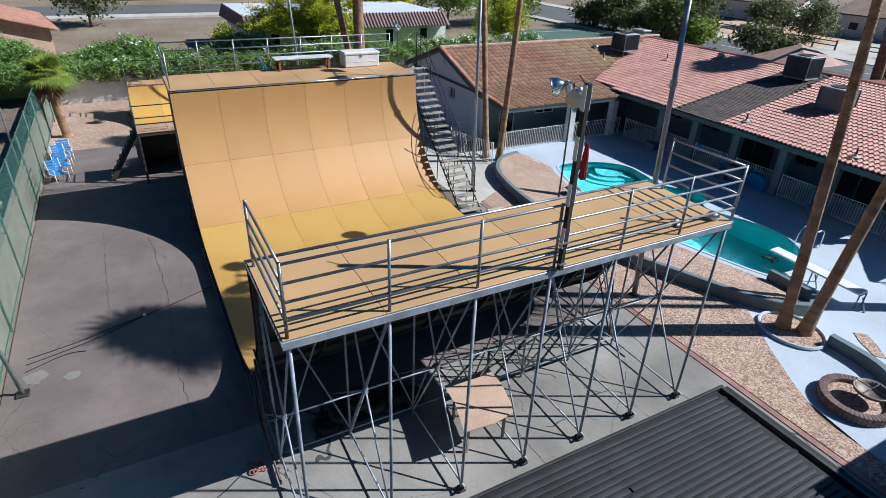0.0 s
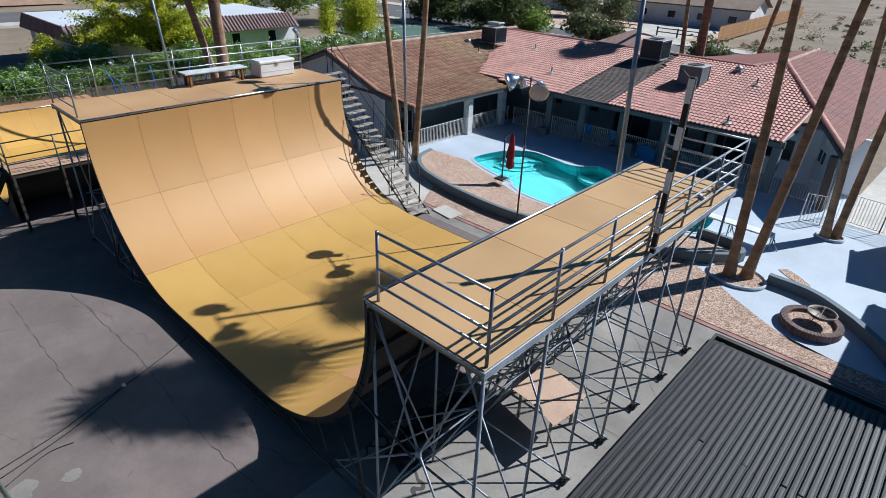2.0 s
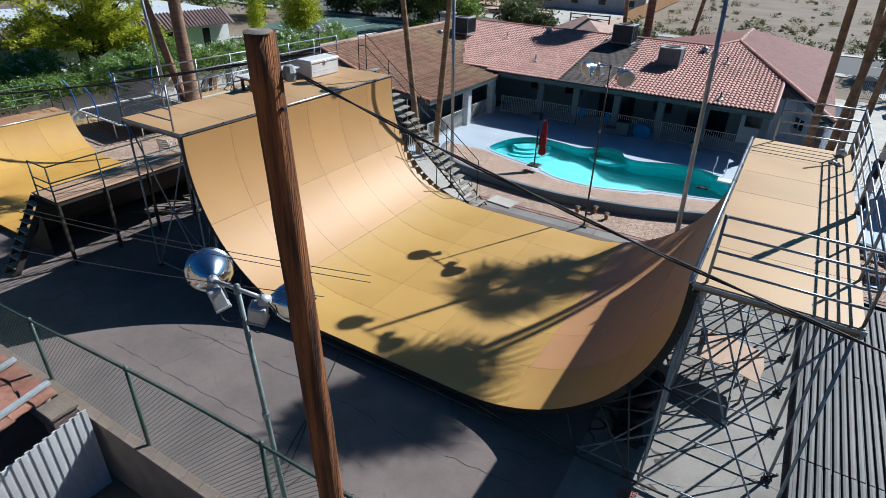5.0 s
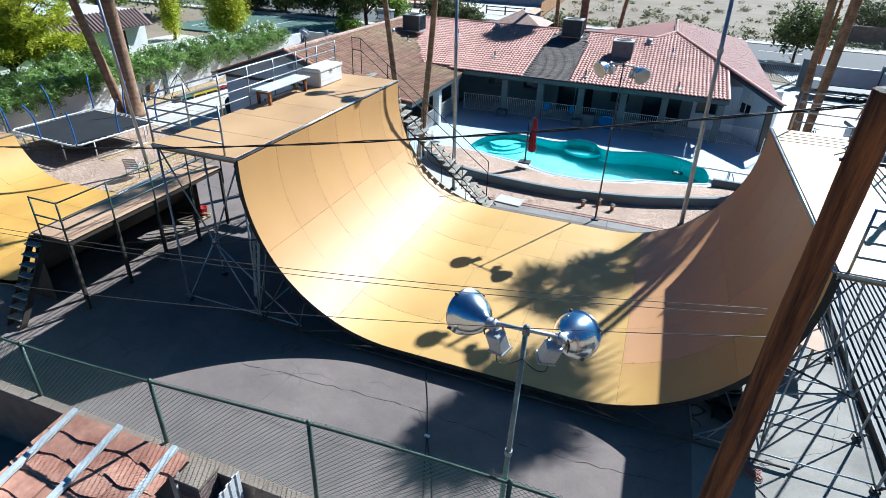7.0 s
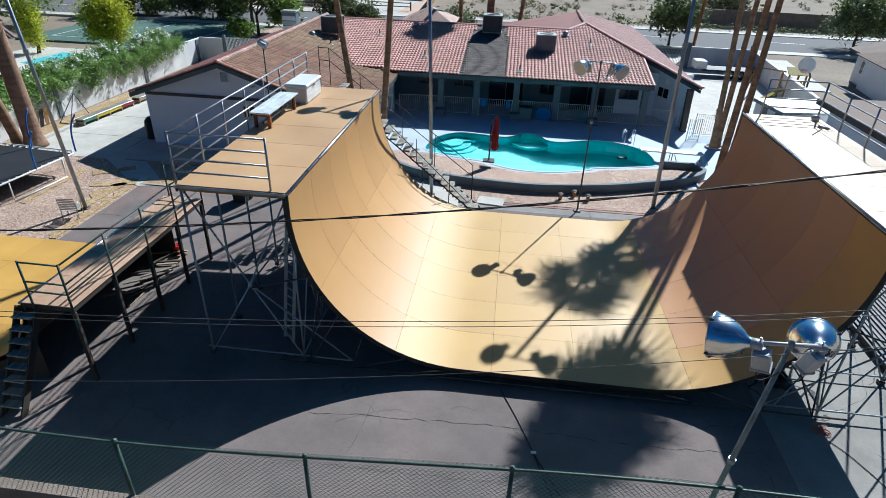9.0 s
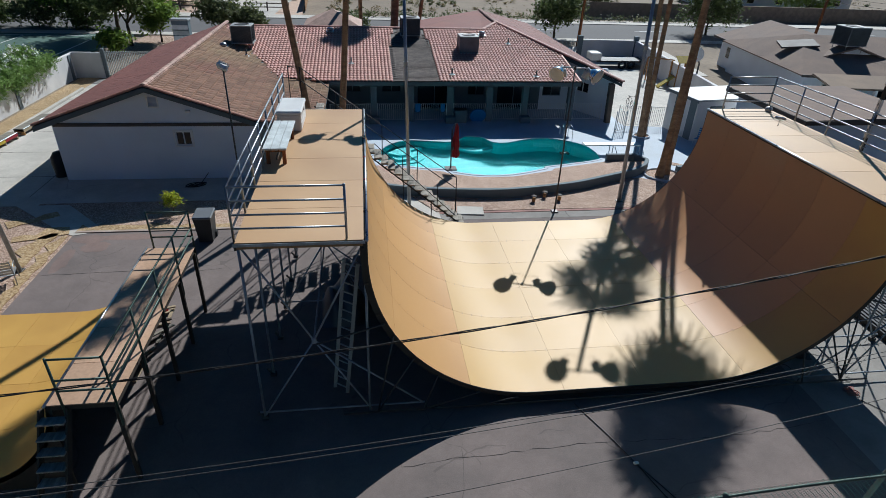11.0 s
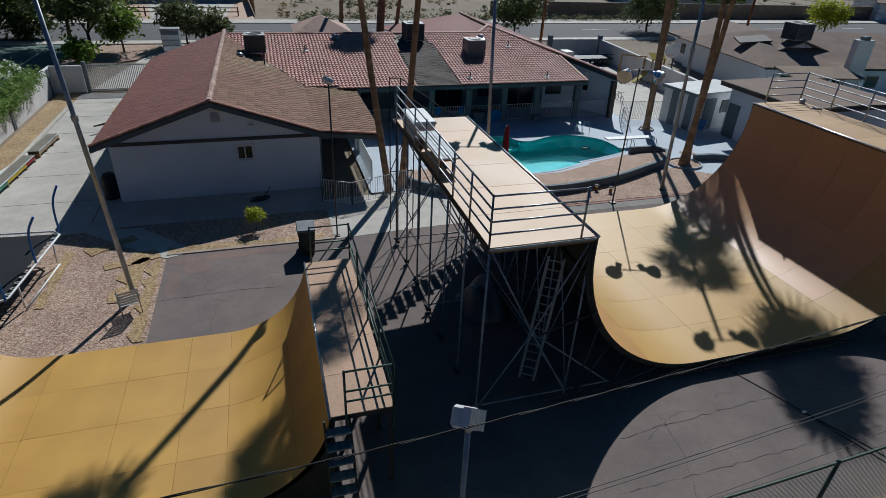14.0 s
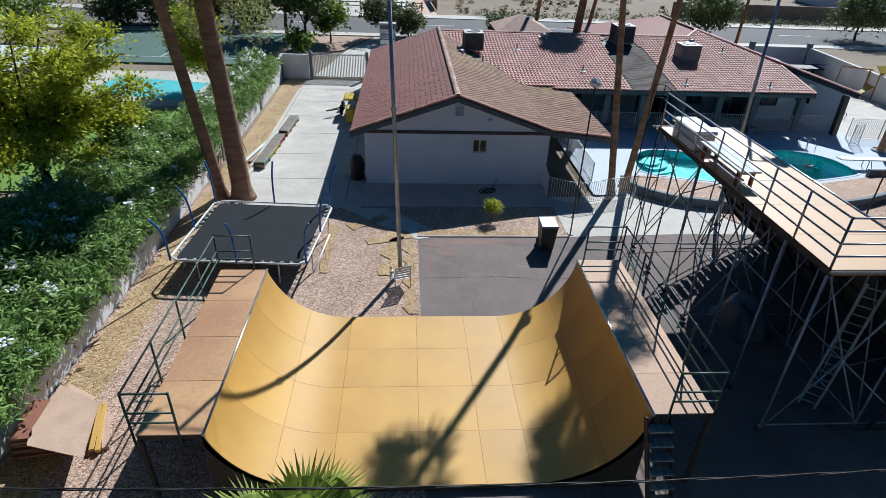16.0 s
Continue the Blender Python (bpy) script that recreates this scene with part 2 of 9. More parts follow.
M["shingle_tan"] = mat("shingle_tan", (0.30, 0.225, 0.165), 0.9, scale=0.6, fine=20, var=0.3)
M["white_paint"] = mat("white_paint", (0.78, 0.78, 0.76), 0.5, scale=2, var=0.08)
M["white_plastic"] = mat("white_plastic", (0.72, 0.72, 0.70), 0.45, scale=2, var=0.12)
M["ac_dark"] = mat("ac_dark", (0.075, 0.10, 0.115), 0.55, 0.2, scale=2, var=0.3)
M["ac_grey"] = mat("ac_grey", (0.18, 0.215, 0.24), 0.6, 0.2, scale=2, var=0.3)
M["ac_light"] = mat("ac_light", (0.42, 0.43, 0.42), 0.55, 0.2, scale=2, var=0.2)
M["wood_pole"] = mat("wood_pole", (0.40, 0.145, 0.045), 0.85, col2=(0.05, 0.018, 0.008), scale=14, fine=110, bump=1.0, var=0.6, stretch=(1, 1, 0.05))
M["palm_trunk"] = mat("palm_trunk", (0.42, 0.265, 0.15), 0.95, col2=(0.23, 0.135, 0.075), scale=2.5, fine=22, bump=0.8, var=0.4, stretch=(0.5, 0.5, 1.6), bdist=0.04)
M["palm_red"] = mat("palm_red", (0.38, 0.23, 0.145), 0.95, col2=(0.22, 0.125, 0.078), scale=2.5, fine=22, bump=0.9, var=0.45, stretch=(0.5, 0.5, 1.6), bdist=0.04)
M["bark"] = mat("bark", (0.11, 0.075, 0.05), 0.95, scale=4, fine=30, bump=0.7, var=0.4)
M["frond"] = leaf_mat("frond", (0.34, 0.42, 0.07), (0.22, 0.30, 0.05))
M["frond_dry"] = leaf_mat("frond_dry", (0.30, 0.20, 0.10), (0.2, 0.12, 0.06))
M["hedge"] = leaf_mat("hedge", (0.29, 0.42, 0.13), (0.175, 0.285, 0.075))
M["leaf_yellow"] = leaf_mat("leaf_yellow", (0.58, 0.58, 0.05), (0.34, 0.40, 0.03))
M["dry_shrub"] = leaf_mat("dry_shrub", (0.33, 0.27, 0.14), (0.22, 0.18, 0.10))
M["leaf_weep"] = leaf_mat("leaf_weep", (0.46, 0.48, 0.2), (0.32, 0.35, 0.13))
M["leaf_green"] = leaf_mat("leaf_green", (0.22, 0.32, 0.055), (0.14, 0.215, 0.04))
M["leaf_dark"] = leaf_mat("leaf_dark", (0.15, 0.19, 0.065), (0.09, 0.12, 0.04))
M["leaf_grey"] = leaf_mat("leaf_grey", (0.17, 0.195, 0.085), (0.10, 0.12, 0.055))
M["flower"] = mat("flower", (0.85, 0.84, 0.8), 0.7, var=0.05, bump=0)
M["grass"] = mat("grass", (0.17, 0.29, 0.045), 0.9, col2=(0.12, 0.21, 0.03), scale=0.8, fine=40, var=0.3, bump=0.5)
M["court"] = mat("court", (0.09, 0.16, 0.13), 0.85, scale=0.3, fine=30, var=0.2)
M["road"] = mat("road", (0.135, 0.13, 0.128), 0.9, scale=0.2, fine=30, var=0.2)
M["blue_paint"] = mat("blue_paint", (0.02, 0.16, 0.52), 0.45, var=0.2)
M["blue_cloth"] = mat("blue_cloth", (0.03, 0.22, 0.52), 0.8, var=0.2)
M["tramp_mat"] = mat("tramp_mat", (0.028, 0.031, 0.036), 0.95, fine=80, var=0.2, spec=0.2)
M["red_cloth"] = mat("red_cloth", (0.33, 0.012, 0.02), 0.8, fine=40, var=0.35)
M["red_plastic"] = mat("red_plastic", (0.6, 0.03, 0.03), 0.4, var=0.1)
M["bin"] = mat("bin", (0.035, 0.038, 0.04), 0.5, var=0.2)
M["bin_lid"] = mat("bin_lid", (0.17, 0.18, 0.19), 0.4, var=0.15)
M["bench_paint"] = mat("bench_paint", (0.60, 0.65, 0.65), 0.7, scale=3, var=0.3)
M["grey_wood"] = mat("grey_wood", (0.26, 0.235, 0.19), 0.9, scale=3, fine=40, bump=0.5, var=0.4, stretch=(0.3, 3, 3))
M["tread_wood"] = mat("tread_wood", (0.40, 0.36, 0.30), 0.9, scale=4, fine=40, bump=0.5, var=0.45, stretch=(3, 0.4, 3), rand=0.15)
M["rib_black"] = mat("rib_black", (0.032, 0.032, 0.036), 0.58, 0.0, scale=1.0, fine=20, bump=0.15, var=0.4, rand=0.2)
M["silver"] = mat("silver", (0.86, 0.87, 0.88), 0.2, 1.0, scale=3, fine=30, bump=0.03, var=0.1)
M["lamp_face"] = mat("lamp_face", (0.66, 0.68, 0.66), 0.35, 0.0, scale=4, fine=30, bump=0.02, var=0.15)
M["lamp_box"] = mat("lamp_box", (0.55, 0.56, 0.56), 0.45, 0.3, scale=3, var=0.15)
M["cable"] = mat("cable", (0.02, 0.018, 0.016), 0.6, var=0.2)
M["cable_light"] = mat("cable_light", (0.10, 0.095, 0.09), 0.6, 0.1, var=0.3)
M["terracotta"] = mat("terracotta", (0.55, 0.29, 0.20), 0.8, col2=(0.38, 0.165, 0.11), scale=1.6, fine=9, var=0.4, rand=0.2)
M["brick_red"] = mat("brick_red", (0.21, 0.145, 0.13), 0.9, scale=3, var=0.3, rand=0.2)
M["copper"] = mat("copper", (0.24, 0.20, 0.17), 0.6, 0.35, scale=3, var=0.3)
M["tyre"] = mat("tyre", (0.015, 0.015, 0.016), 0.75, var=0.2)
M["plastic_sheet"] = mat("plastic_sheet", (0.09, 0.10, 0.115), 0.35, scale=2, var=0.2)
M["rope_pink"] = mat("rope_pink", (0.45, 0.20, 0.17), 0.9, var=0.3)
M["green_paint"] = mat("green_paint", (0.06, 0.22, 0.14), 0.6, scale=3, var=0.35)
M["yellow_paint"] = mat("yellow_paint", (0.55, 0.40, 0.02), 0.5, scale=3, var=0.3)
M["pallet_wood"] = mat("pallet_wood", (0.40, 0.31, 0.2), 0.85, scale=3, var=0.35)
M["fence_wood"] = mat("fence_wood", (0.44, 0.23, 0.09), 0.85, scale=3, var=0.3, rand=0.15)
M["stain_rust_ply"] = mat("stain_rust_ply", (0.30, 0.125, 0.075), 0.75, scale=1.2, var=0.3, rand=0.15)
M["cardboard"] = mat("cardboard", (0.58, 0.40, 0.29), 0.8, scale=1.5, var=0.2)
M["char_post"] = mat("char_post", (0.04, 0.035, 0.03), 0.8, col2=(0.02, 0.018, 0.016), scale=3, fine=40, bump=0.6, var=0.4, stretch=(1, 1, 0.15))
M["pool_tile"] = mat("pool_tile", (0.10, 0.50, 0.525), 0.6, col2=(0.088, 0.445, 0.47), scale=0.8, fine=8, var=0.12, bump=0.05)
M["window_dark"] = mat("window_dark", (0.015, 0.02, 0.024), 0.12, var=0.1, bump=0, spec=0.35)
M["brick_white"] = mat("brick_white", (0.66, 0.66, 0.65), 0.85, scale=3, var=0.15, rand=0.08)
M["roof_white"] = mat("roof_white", (0.62, 0.66, 0.70), 0.8, scale=0.3, var=0.12)
M["mauve_tile"] = mat("mauve_tile", (0.24, 0.16, 0.15), 0.8, scale=1, var=0.3, rand=0.1)
M["sign_yellow"] = mat("sign_yellow", (0.7, 0.75, 0.03), 0.5, var=0.05)


def water_mat(name, tint):
    m = bpy.data.materials.new(name)
    m.use_nodes = True
    nt = m.node_tree
    b = nt.nodes["Principled BSDF"]
    b.inputs["Base Color"].default_value = (*tint, 1)
    b.inputs["Roughness"].default_value = 0.03
    b.inputs["IOR"].default_value = 1.33
    b.inputs["Transmission Weight"].default_value = 1.0
    tc = nt.nodes.new("ShaderNodeTexCoord")
    n = nt.nodes.new("ShaderNodeTexNoise")
    n.inputs["Scale"].default_value, n.inputs["Detail"].default_value = 1.6, 2
    nt.links.new(tc.outputs["Object"], n.inputs["Vector"])
    bp = nt.nodes.new("ShaderNodeBump")
    bp.inputs["Strength"].default_value, bp.inputs["Distance"].default_value = 0.05, 0.05
    nt.links.new(n.outputs[0], bp.inputs["Height"])
    nt.links.new(bp.outputs[0], b.inputs["Normal"])
    return m


M["water"] = water_mat("water", (0.72, 0.97, 0.97))


def net_mat(name, col, pitch, wire, diag=True):
    """Woven wire: open diamonds between thin wires."""
    m = bpy.data.materials.new(name)
    m.use_nodes = True
    nt = m.node_tree
    b = nt.nodes["Principled BSDF"]
    b.inputs["Base Color"].default_value = (*col, 1)
    b.inputs["Roughness"].default_value, b.inputs["Metallic"].default_value = 0.6, 0.1
    tc = nt.nodes.new("ShaderNodeTexCoord")
    sx = nt.nodes.new("ShaderNodeSeparateXYZ")
    nt.links.new(tc.outputs["Object"], sx.inputs[0])
    hs = nt.nodes.new("ShaderNodeMath")
    hs.operation = "ADD"
    nt.links.new(sx.outputs[0], hs.inputs[0])
    nt.links.new(sx.outputs[1], hs.inputs[1])
    res = []
    for op in ("ADD", "SUBTRACT"):
        a = nt.nodes.new("ShaderNodeMath")
        a.operation = op
        nt.links.new(hs.outputs[0], a.inputs[0])
        nt.links.new(sx.outputs[2], a.inputs[1])
        p = nt.nodes.new("ShaderNodeMath")
        p.operation, p.inputs[1].default_value = "PINGPONG", pitch
        nt.links.new(a.outputs[0], p.inputs[0])
        l = nt.nodes.new("ShaderNodeMath")
        l.operation, l.inputs[1].default_value = "LESS_THAN", wire
        nt.links.new(p.outputs[0], l.inputs[0])
        res.append(l)
    mxm = nt.nodes.new("ShaderNodeMath")
    mxm.operation = "MAXIMUM"
    nt.links.new(res[0].outputs[0], mxm.inputs[0])
    nt.links.new(res[1].outputs[0], mxm.inputs[1])
    nt.links.new(mxm.outputs[0], b.inputs["Alpha"])
    return m


M["chain_link"] = net_mat("chain_link", (0.14, 0.34, 0.28), 0.045, 0.0058)


# ---- building helpers ----
class MB:
    """Collects vertices and faces of one mesh."""

    def __init__(self):
        self.v, self.f = [], []

    def add(self, vs, fs):
        o = len(self.v)
        self.v += [tuple(p) for p in vs]
        self.f += [tuple(i + o for i in f) for f in fs]
        return self

    def box(self, c, s, rot=None, bev=0.0):
        hx, hy, hz = s[0] / 2, s[1] / 2, s[2] / 2
        vs, fs = [], []
        if bev <= 0:
            vs = [Vector((x * hx, y * hy, z * hz)) for x in (-1, 1) for y in (-1, 1) for z in (-1, 1)]
            fs = [(0, 1, 3, 2), (4, 6, 7, 5), (0, 4, 5, 1), (2, 3, 7, 6), (0, 2, 6, 4), (1, 5, 7, 3)]
        else:
            b = min(bev, hx * 0.9, hy * 0.9, hz * 0.9)
            idx = {}
            for x in (-1, 1):
                for y in (-1, 1):
                    for z in (-1, 1):
                        for k in range(3):
                            d = [hx - b, hy - b, hz - b]
                            d[k] += b
                            idx[x, y, z, k] = len(vs)
                            vs.append(Vector((x * d[0], y * d[1], z * d[2])))
            for s_ in (-1, 1):
                fs.append(tuple(idx[s_, y, z, 0] for y, z in ((-1, -1), (s_, -s_), (1, 1), (-s_, s_))))
                fs.append(tuple(idx[x, s_, z, 1] for x, z in ((-1, -1), (-s_, s_), (1, 1), (s_, -s_))))
                fs.append(tuple(idx[x, y, s_, 2] for x, y in ((-1, -1), (s_, -s_), (1, 1), (-s_, s_))))
            for a in (-1, 1):
                for c_ in (-1, 1):
                    fs.append((idx[-1, a, c_, 1], idx[1, a, c_, 1], idx[1, a, c_, 2], idx[-1, a, c_, 2]))
                    fs.append((idx[a, -1, c_, 0], idx[a, 1, c_, 0], idx[a, 1, c_, 2], idx[a, -1, c_, 2]))
                    fs.append((idx[a, c_, -1, 0], idx[a, c_, 1, 0], idx[a, c_, 1, 1], idx[a, c_, -1, 1]))
                    for z in (-1, 1):
                        fs.append(tuple(idx[a, c_, z, k] for k in range(3)))
        if rot is not None:
            vs = [rot @ p for p in vs]
        c = Vector(c)
        return self.add([p + c for p in vs], fs)

    def tube(self, a, b, r, n=8, r2=None, cap=True):
        return self.path([a, b], r, n, r2, cap)

    def path(self, pts, r, n=8, r2=None, cap=True, closed=False):
        pts = [Vector(p) for p in pts]
        k = len(pts)
        vs, fs = [], []
        prev = None
        for i, p in enumerate(pts):
            if closed:
                d = pts[(i + 1) % k] - pts[i - 1]
            else:
                d = pts[min(i + 1, k - 1)] - pts[max(i - 1, 0)]
            d.normalize()
            if prev is None:
                u = d.orthogonal().normalized()
            else:
                u = (prev - d * prev.dot(d))
                u = u.normalized() if u.length > 1e-6 else d.orthogonal().normalized()
            prev = u
            w = d.cross(u)
            rr = r if r2 is None else r + (r2 - r) * i / (k - 1)
            if callable(r):
                rr = r(i / max(1, k - 1))
            for j in range(n):
                a_ = 2 * math.pi * j / n
                vs.append(p + (u * math.cos(a_) + w * math.sin(a_)) * rr)
        for i in range(k if closed else k - 1):
            for j in range(n):
                i2 = (i + 1) % k
                fs.append((i * n + j, i * n + (j + 1) % n, i2 * n + (j + 1) % n, i2 * n + j))
        if cap and not closed:
            fs.append(tuple(range(n - 1, -1, -1)))
            fs.append(tuple(range((k - 1) * n, k * n)))
        return self.add(vs, fs)

    def prism(self, poly, z0, z1):
        n = len(poly)
        vs = [(x, y, z0) for x, y in poly] + [(x, y, z1) for x, y in poly]
        fs = [tuple(range(n - 1, -1, -1)), tuple(range(n, 2 * n))]
        fs += [(i, (i + 1) % n, (i + 1) % n + n, i + n) for i in range(n)]
        return self.add(vs, fs)

    def slab(self, quad, t):
        """A sheet over a quad or polygon in space, t thick downwards along its normal."""
        q = [Vector(p) for p in quad]
        nrm = (q[1] - q[0]).cross(q[2] - q[0]).normalized()
        if nrm.z < 0:
            q.reverse()
            nrm = -nrm
        n = len(q)
        vs = q + [p - nrm * t for p in q]
        fs = [tuple(range(n)), tuple(range(2 * n - 1, n - 1, -1))]
        fs += [(i, i + n, (i + 1) % n + n, (i + 1) % n) for i in range(n)]
        return self.add(vs, fs)

    def lathe(self, prof, n=20, c=(0, 0, 0), rot=None):
        vs, fs = [], []
        k = len(prof)
        for r, z in prof:
            for j in range(n):
                a_ = 2 * math.pi * j / n
                p = Vector((r * math.cos(a_), r * math.sin(a_), z))
                vs.append((rot @ p if rot is not None else p) + Vector(c))
        for i in range(k - 1):
            for j in range(n):
                fs.append((i * n + j, i * n + (j + 1) % n, (i + 1) * n + (j + 1) % n, (i + 1) * n + j))
        return self.add(vs, fs)

    def mesh(self, name, material, smooth=False):
        me = bpy.data.meshes.new(name)
        me.from_pydata(self.v, [], self.f)
        me.materials.append(material)
        if smooth:
            me.polygons.foreach_set("use_smooth", [True] * len(me.polygons))
        me.update()
        return me


def thing(name, loc, label, category, group=""):
    ob = new(name)
    ob.location = loc
    ob.empty_display_size = 0.2
    return tagged(ob, label, category, group)


def rootinv(parent):
    return parent.matrix_basis.inverted() if parent.parent is None else Matrix.Identity(4)


def part(name, mb, material, parent, label="", smooth=False):
    ob = new(name, mb.mesh(name, M[material], smooth))
    ob.parent = parent
    ob.matrix_parent_inverse = rootinv(parent)
    if label:
        tagged(ob, label)
    return ob


def piece(name, me, parent, m):
    """A part that shares its mesh with others of its kind."""
    ob = new(name, me)
    ob.parent = parent
    ob.matrix_parent_inverse = rootinv(parent)
    ob.matrix_basis = m
    return ob


def solo(name, mb, material, label, category, kind="", group="", smooth=False):
    ob = new(name, mb.mesh(name, M[material], smooth))
    return tagged(ob, label, category, group, kind)


def structure(name, mb, material, label, category="", smooth=False):
    return solo(name, mb, material, label, category or name.replace("_", " "), "structure", smooth=smooth)


def gz(x, y=0.0):
    """The yard falls a little towards the west."""
    t = max(0.0, min(1.0, (-x - 6) / 6))
    return -0.15 * t * t * (3 - 2 * t)


def curve_loop(pts, sub=6, closed=True):
    out, n = [], len(pts)
    rng = range(n) if closed else range(n - 1)
    for i in rng:
        p0, p1, p2, p3 = (Vector(pts[(i + k) % n] if closed else pts[max(0, min(n - 1, i + k))]) for k in (-1, 0, 1, 2))
        for s in range(sub):
            t = s / sub
            out.append(0.5 * (2 * p1 + (p2 - p0) * t + (2 * p0 - 5 * p1 + 4 * p2 - p3) * t * t + (3 * p1 - p0 - 3 * p2 + p3) * t ** 3))
    if not closed:
        out.append(Vector(pts[-1]))
    return out


def ring_fill(outer, holes, z):
    """Flat sheet with holes, as vertices and faces."""
    bm = bmesh.new()
    edges = []
    for loop in (outer, *holes):
        vs = [bm.verts.new((p[0], p[1], z)) for p in loop]
        edges += [bm.edges.new((vs[i], vs[(i + 1) % len(vs)])) for i in range(len(vs))]
    bmesh.ops.triangle_fill(bm, use_beauty=True, edges=edges, normal=(0, 0, 1))
    bm.verts.index_update()
    v, f = [tuple(p.co) for p in bm.verts], [tuple(p.index for p in q.verts) for q in bm.faces]
    bm.free()
    return v, f


def leaves(name, centres, size, material, seed=0, flat=0.0, aspect=2.0):
    """A mesh of many small bent leaves at the given centres."""
    rng = np.random.default_rng(seed)
    c = np.asarray(centres, dtype=float)
    n = len(c)
    d = rng.normal(size=(n, 3))
    d[:, 2] *= 0.7
    d /= np.linalg.norm(d, axis=1)[:, None]
    up = rng.normal(size=(n, 3)) * 0.6 + np.array([0, 0, 1 + flat])
    w = np.cross(d, up)
    w /= np.linalg.norm(w, axis=1)[:, None] + 1e-9
    s = size * rng.uniform(0.6, 1.3, size=(n, 1))
    nn = np.cross(w, d)
    p = np.empty((n, 4, 3))
    p[:, 0] = c - d * s
    p[:, 1] = c + w * s / aspect + nn * s * 0.15
    p[:, 2] = c + d * s
    p[:, 3] = c - w * s / aspect + nn * s * 0.15
    me = bpy.data.meshes.new(name)
    me.vertices.add(n * 4)
    me.vertices.foreach_set("co", p.ravel())
    me.loops.add(n * 4)
    me.loops.foreach_set("vertex_index", np.arange(n * 4))
    me.polygons.add(n)
    me.polygons.foreach_set("loop_start", np.arange(n) * 4)
    me.polygons.foreach_set("loop_total", np.full(n, 4))
    me.materials.append(M[material])
    me.update(calc_edges=True)
    return me


def clumps(n_clumps, per, box_lo, box_hi, r, seed, shell=True):
    """Leaf centres gathered in uneven clumps within a box or an ellipsoid."""
    rng = np.random.default_rng(seed)
    lo, hi = np.array(box_lo, float), np.array(box_hi, float)
    cc = lo + (hi - lo) * rng.uniform(size=(n_clumps, 3))
    pts = cc[:, None, :] + rng.normal(size=(n_clumps, per, 3)) * r * rng.uniform(0.6, 1.3, size=(n_clumps, 1, 1))
    return pts.reshape(-1, 3)


def ball_clumps(n_clumps, per, c, rad, r, seed):
    rng = np.random.default_rng(seed)
    d = rng.normal(size=(n_clumps, 3))
    d /= np.linalg.norm(d, axis=1)[:, None]
    cc = np.array(c) + d * np.array(rad) * rng.uniform(0.45, 1.0, size=(n_clumps, 1))
    pts = cc[:, None, :] + rng.normal(size=(n_clumps, per, 3)) * r * rng.uniform(0.6, 1.3, size=(n_clumps, 1, 1))
    return pts.reshape(-1, 3)


# ---- ground ----
POOL = [(-5.75, 12.6), (-5.3, 14.3), (-4.2, 15.3), (-2.9, 15.25), (-1.85, 15.05), (-1.25, 15.3), (-0.7, 15.95), (0.3, 15.75), (0.75, 14.98), (1.45, 14.85), (2.75, 15.4), (4.0, 15.5), (5.0, 15.05), (5.75, 14.3), (6.0, 13.4), (6.0, 12.6), (5.75, 11.95), (4.0, 11.38), (2.7, 11.05), (2.55, 10.8), (0.65, 10.12), (-0.95, 10.12), (-2.1, 10.6), (-2.35, 10.88), (-3.8, 11.2), (-5.4, 11.8)]
pool_loop = curve_loop(POOL, 5)


def make_ground():
    xs = sorted({-900, -400, -200, -120, -80, -60, -45, -36, -30, *range(-26, 20, 2), -6.5, 6.8, 22, 26, 32, 40, 60, 90, 140, 250, 500, 900})
    ys = sorted({-900, -400, -200, -100, -60, -40, -30, -22, *range(-18, 30, 2), 9.3, 16.4, 34, 40, 48, 60, 80, 120, 200, 400, 900})
    mb = MB()
    idx = {}
    for i, x in enumerate(xs):
        for j, y in enumerate(ys):
            idx[i, j] = len(mb.v)
            mb.v.append((x, y, gz(x, y) - 0.03))
    for i in range(len(xs) - 1):
        for j in range(len(ys) - 1):
            if xs[i] >= -6.5 and xs[i + 1] <= 6.8 and ys[j] >= 9.3 and ys[j + 1] <= 16.4:
                continue
            mb.f.append((idx[i, j], idx[i + 1, j], idx[i + 1, j + 1], idx[i, j + 1]))
    structure("ground", mb, "dirt", "pale sandy desert ground reaching the horizon", "ground")


def sheet(name, x0, x1, y0, y1, dz, material, label, category):
    mb = MB()
    n = max(1, int((x1 - x0) / 0.8))
    for i in range(n + 1):
        x = x0 + (x1 - x0) * i / n
        mb.v += [(x, y0, gz(x) + dz), (x, y1, gz(x) + dz), (x, y0, gz(x) - 0.1), (x, y1, gz(x) - 0.1)]
    for i in range(n):
        a = i * 4
        mb.f += [(a, a + 4, a + 5, a + 1), (a, a + 2, a + 6, a + 4), (a + 1, a + 5, a + 7, a + 3)]
    mb.f += [(0, 1, 3, 2), (n * 4, n * 4 + 2, n * 4 + 3, n * 4 + 1)]
    return structure(name, mb, material, label, category)


def pad(name, poly, z0, z1, material, label, category):
    return structure(name, MB().prism(poly, z0, z1), material, label, category)


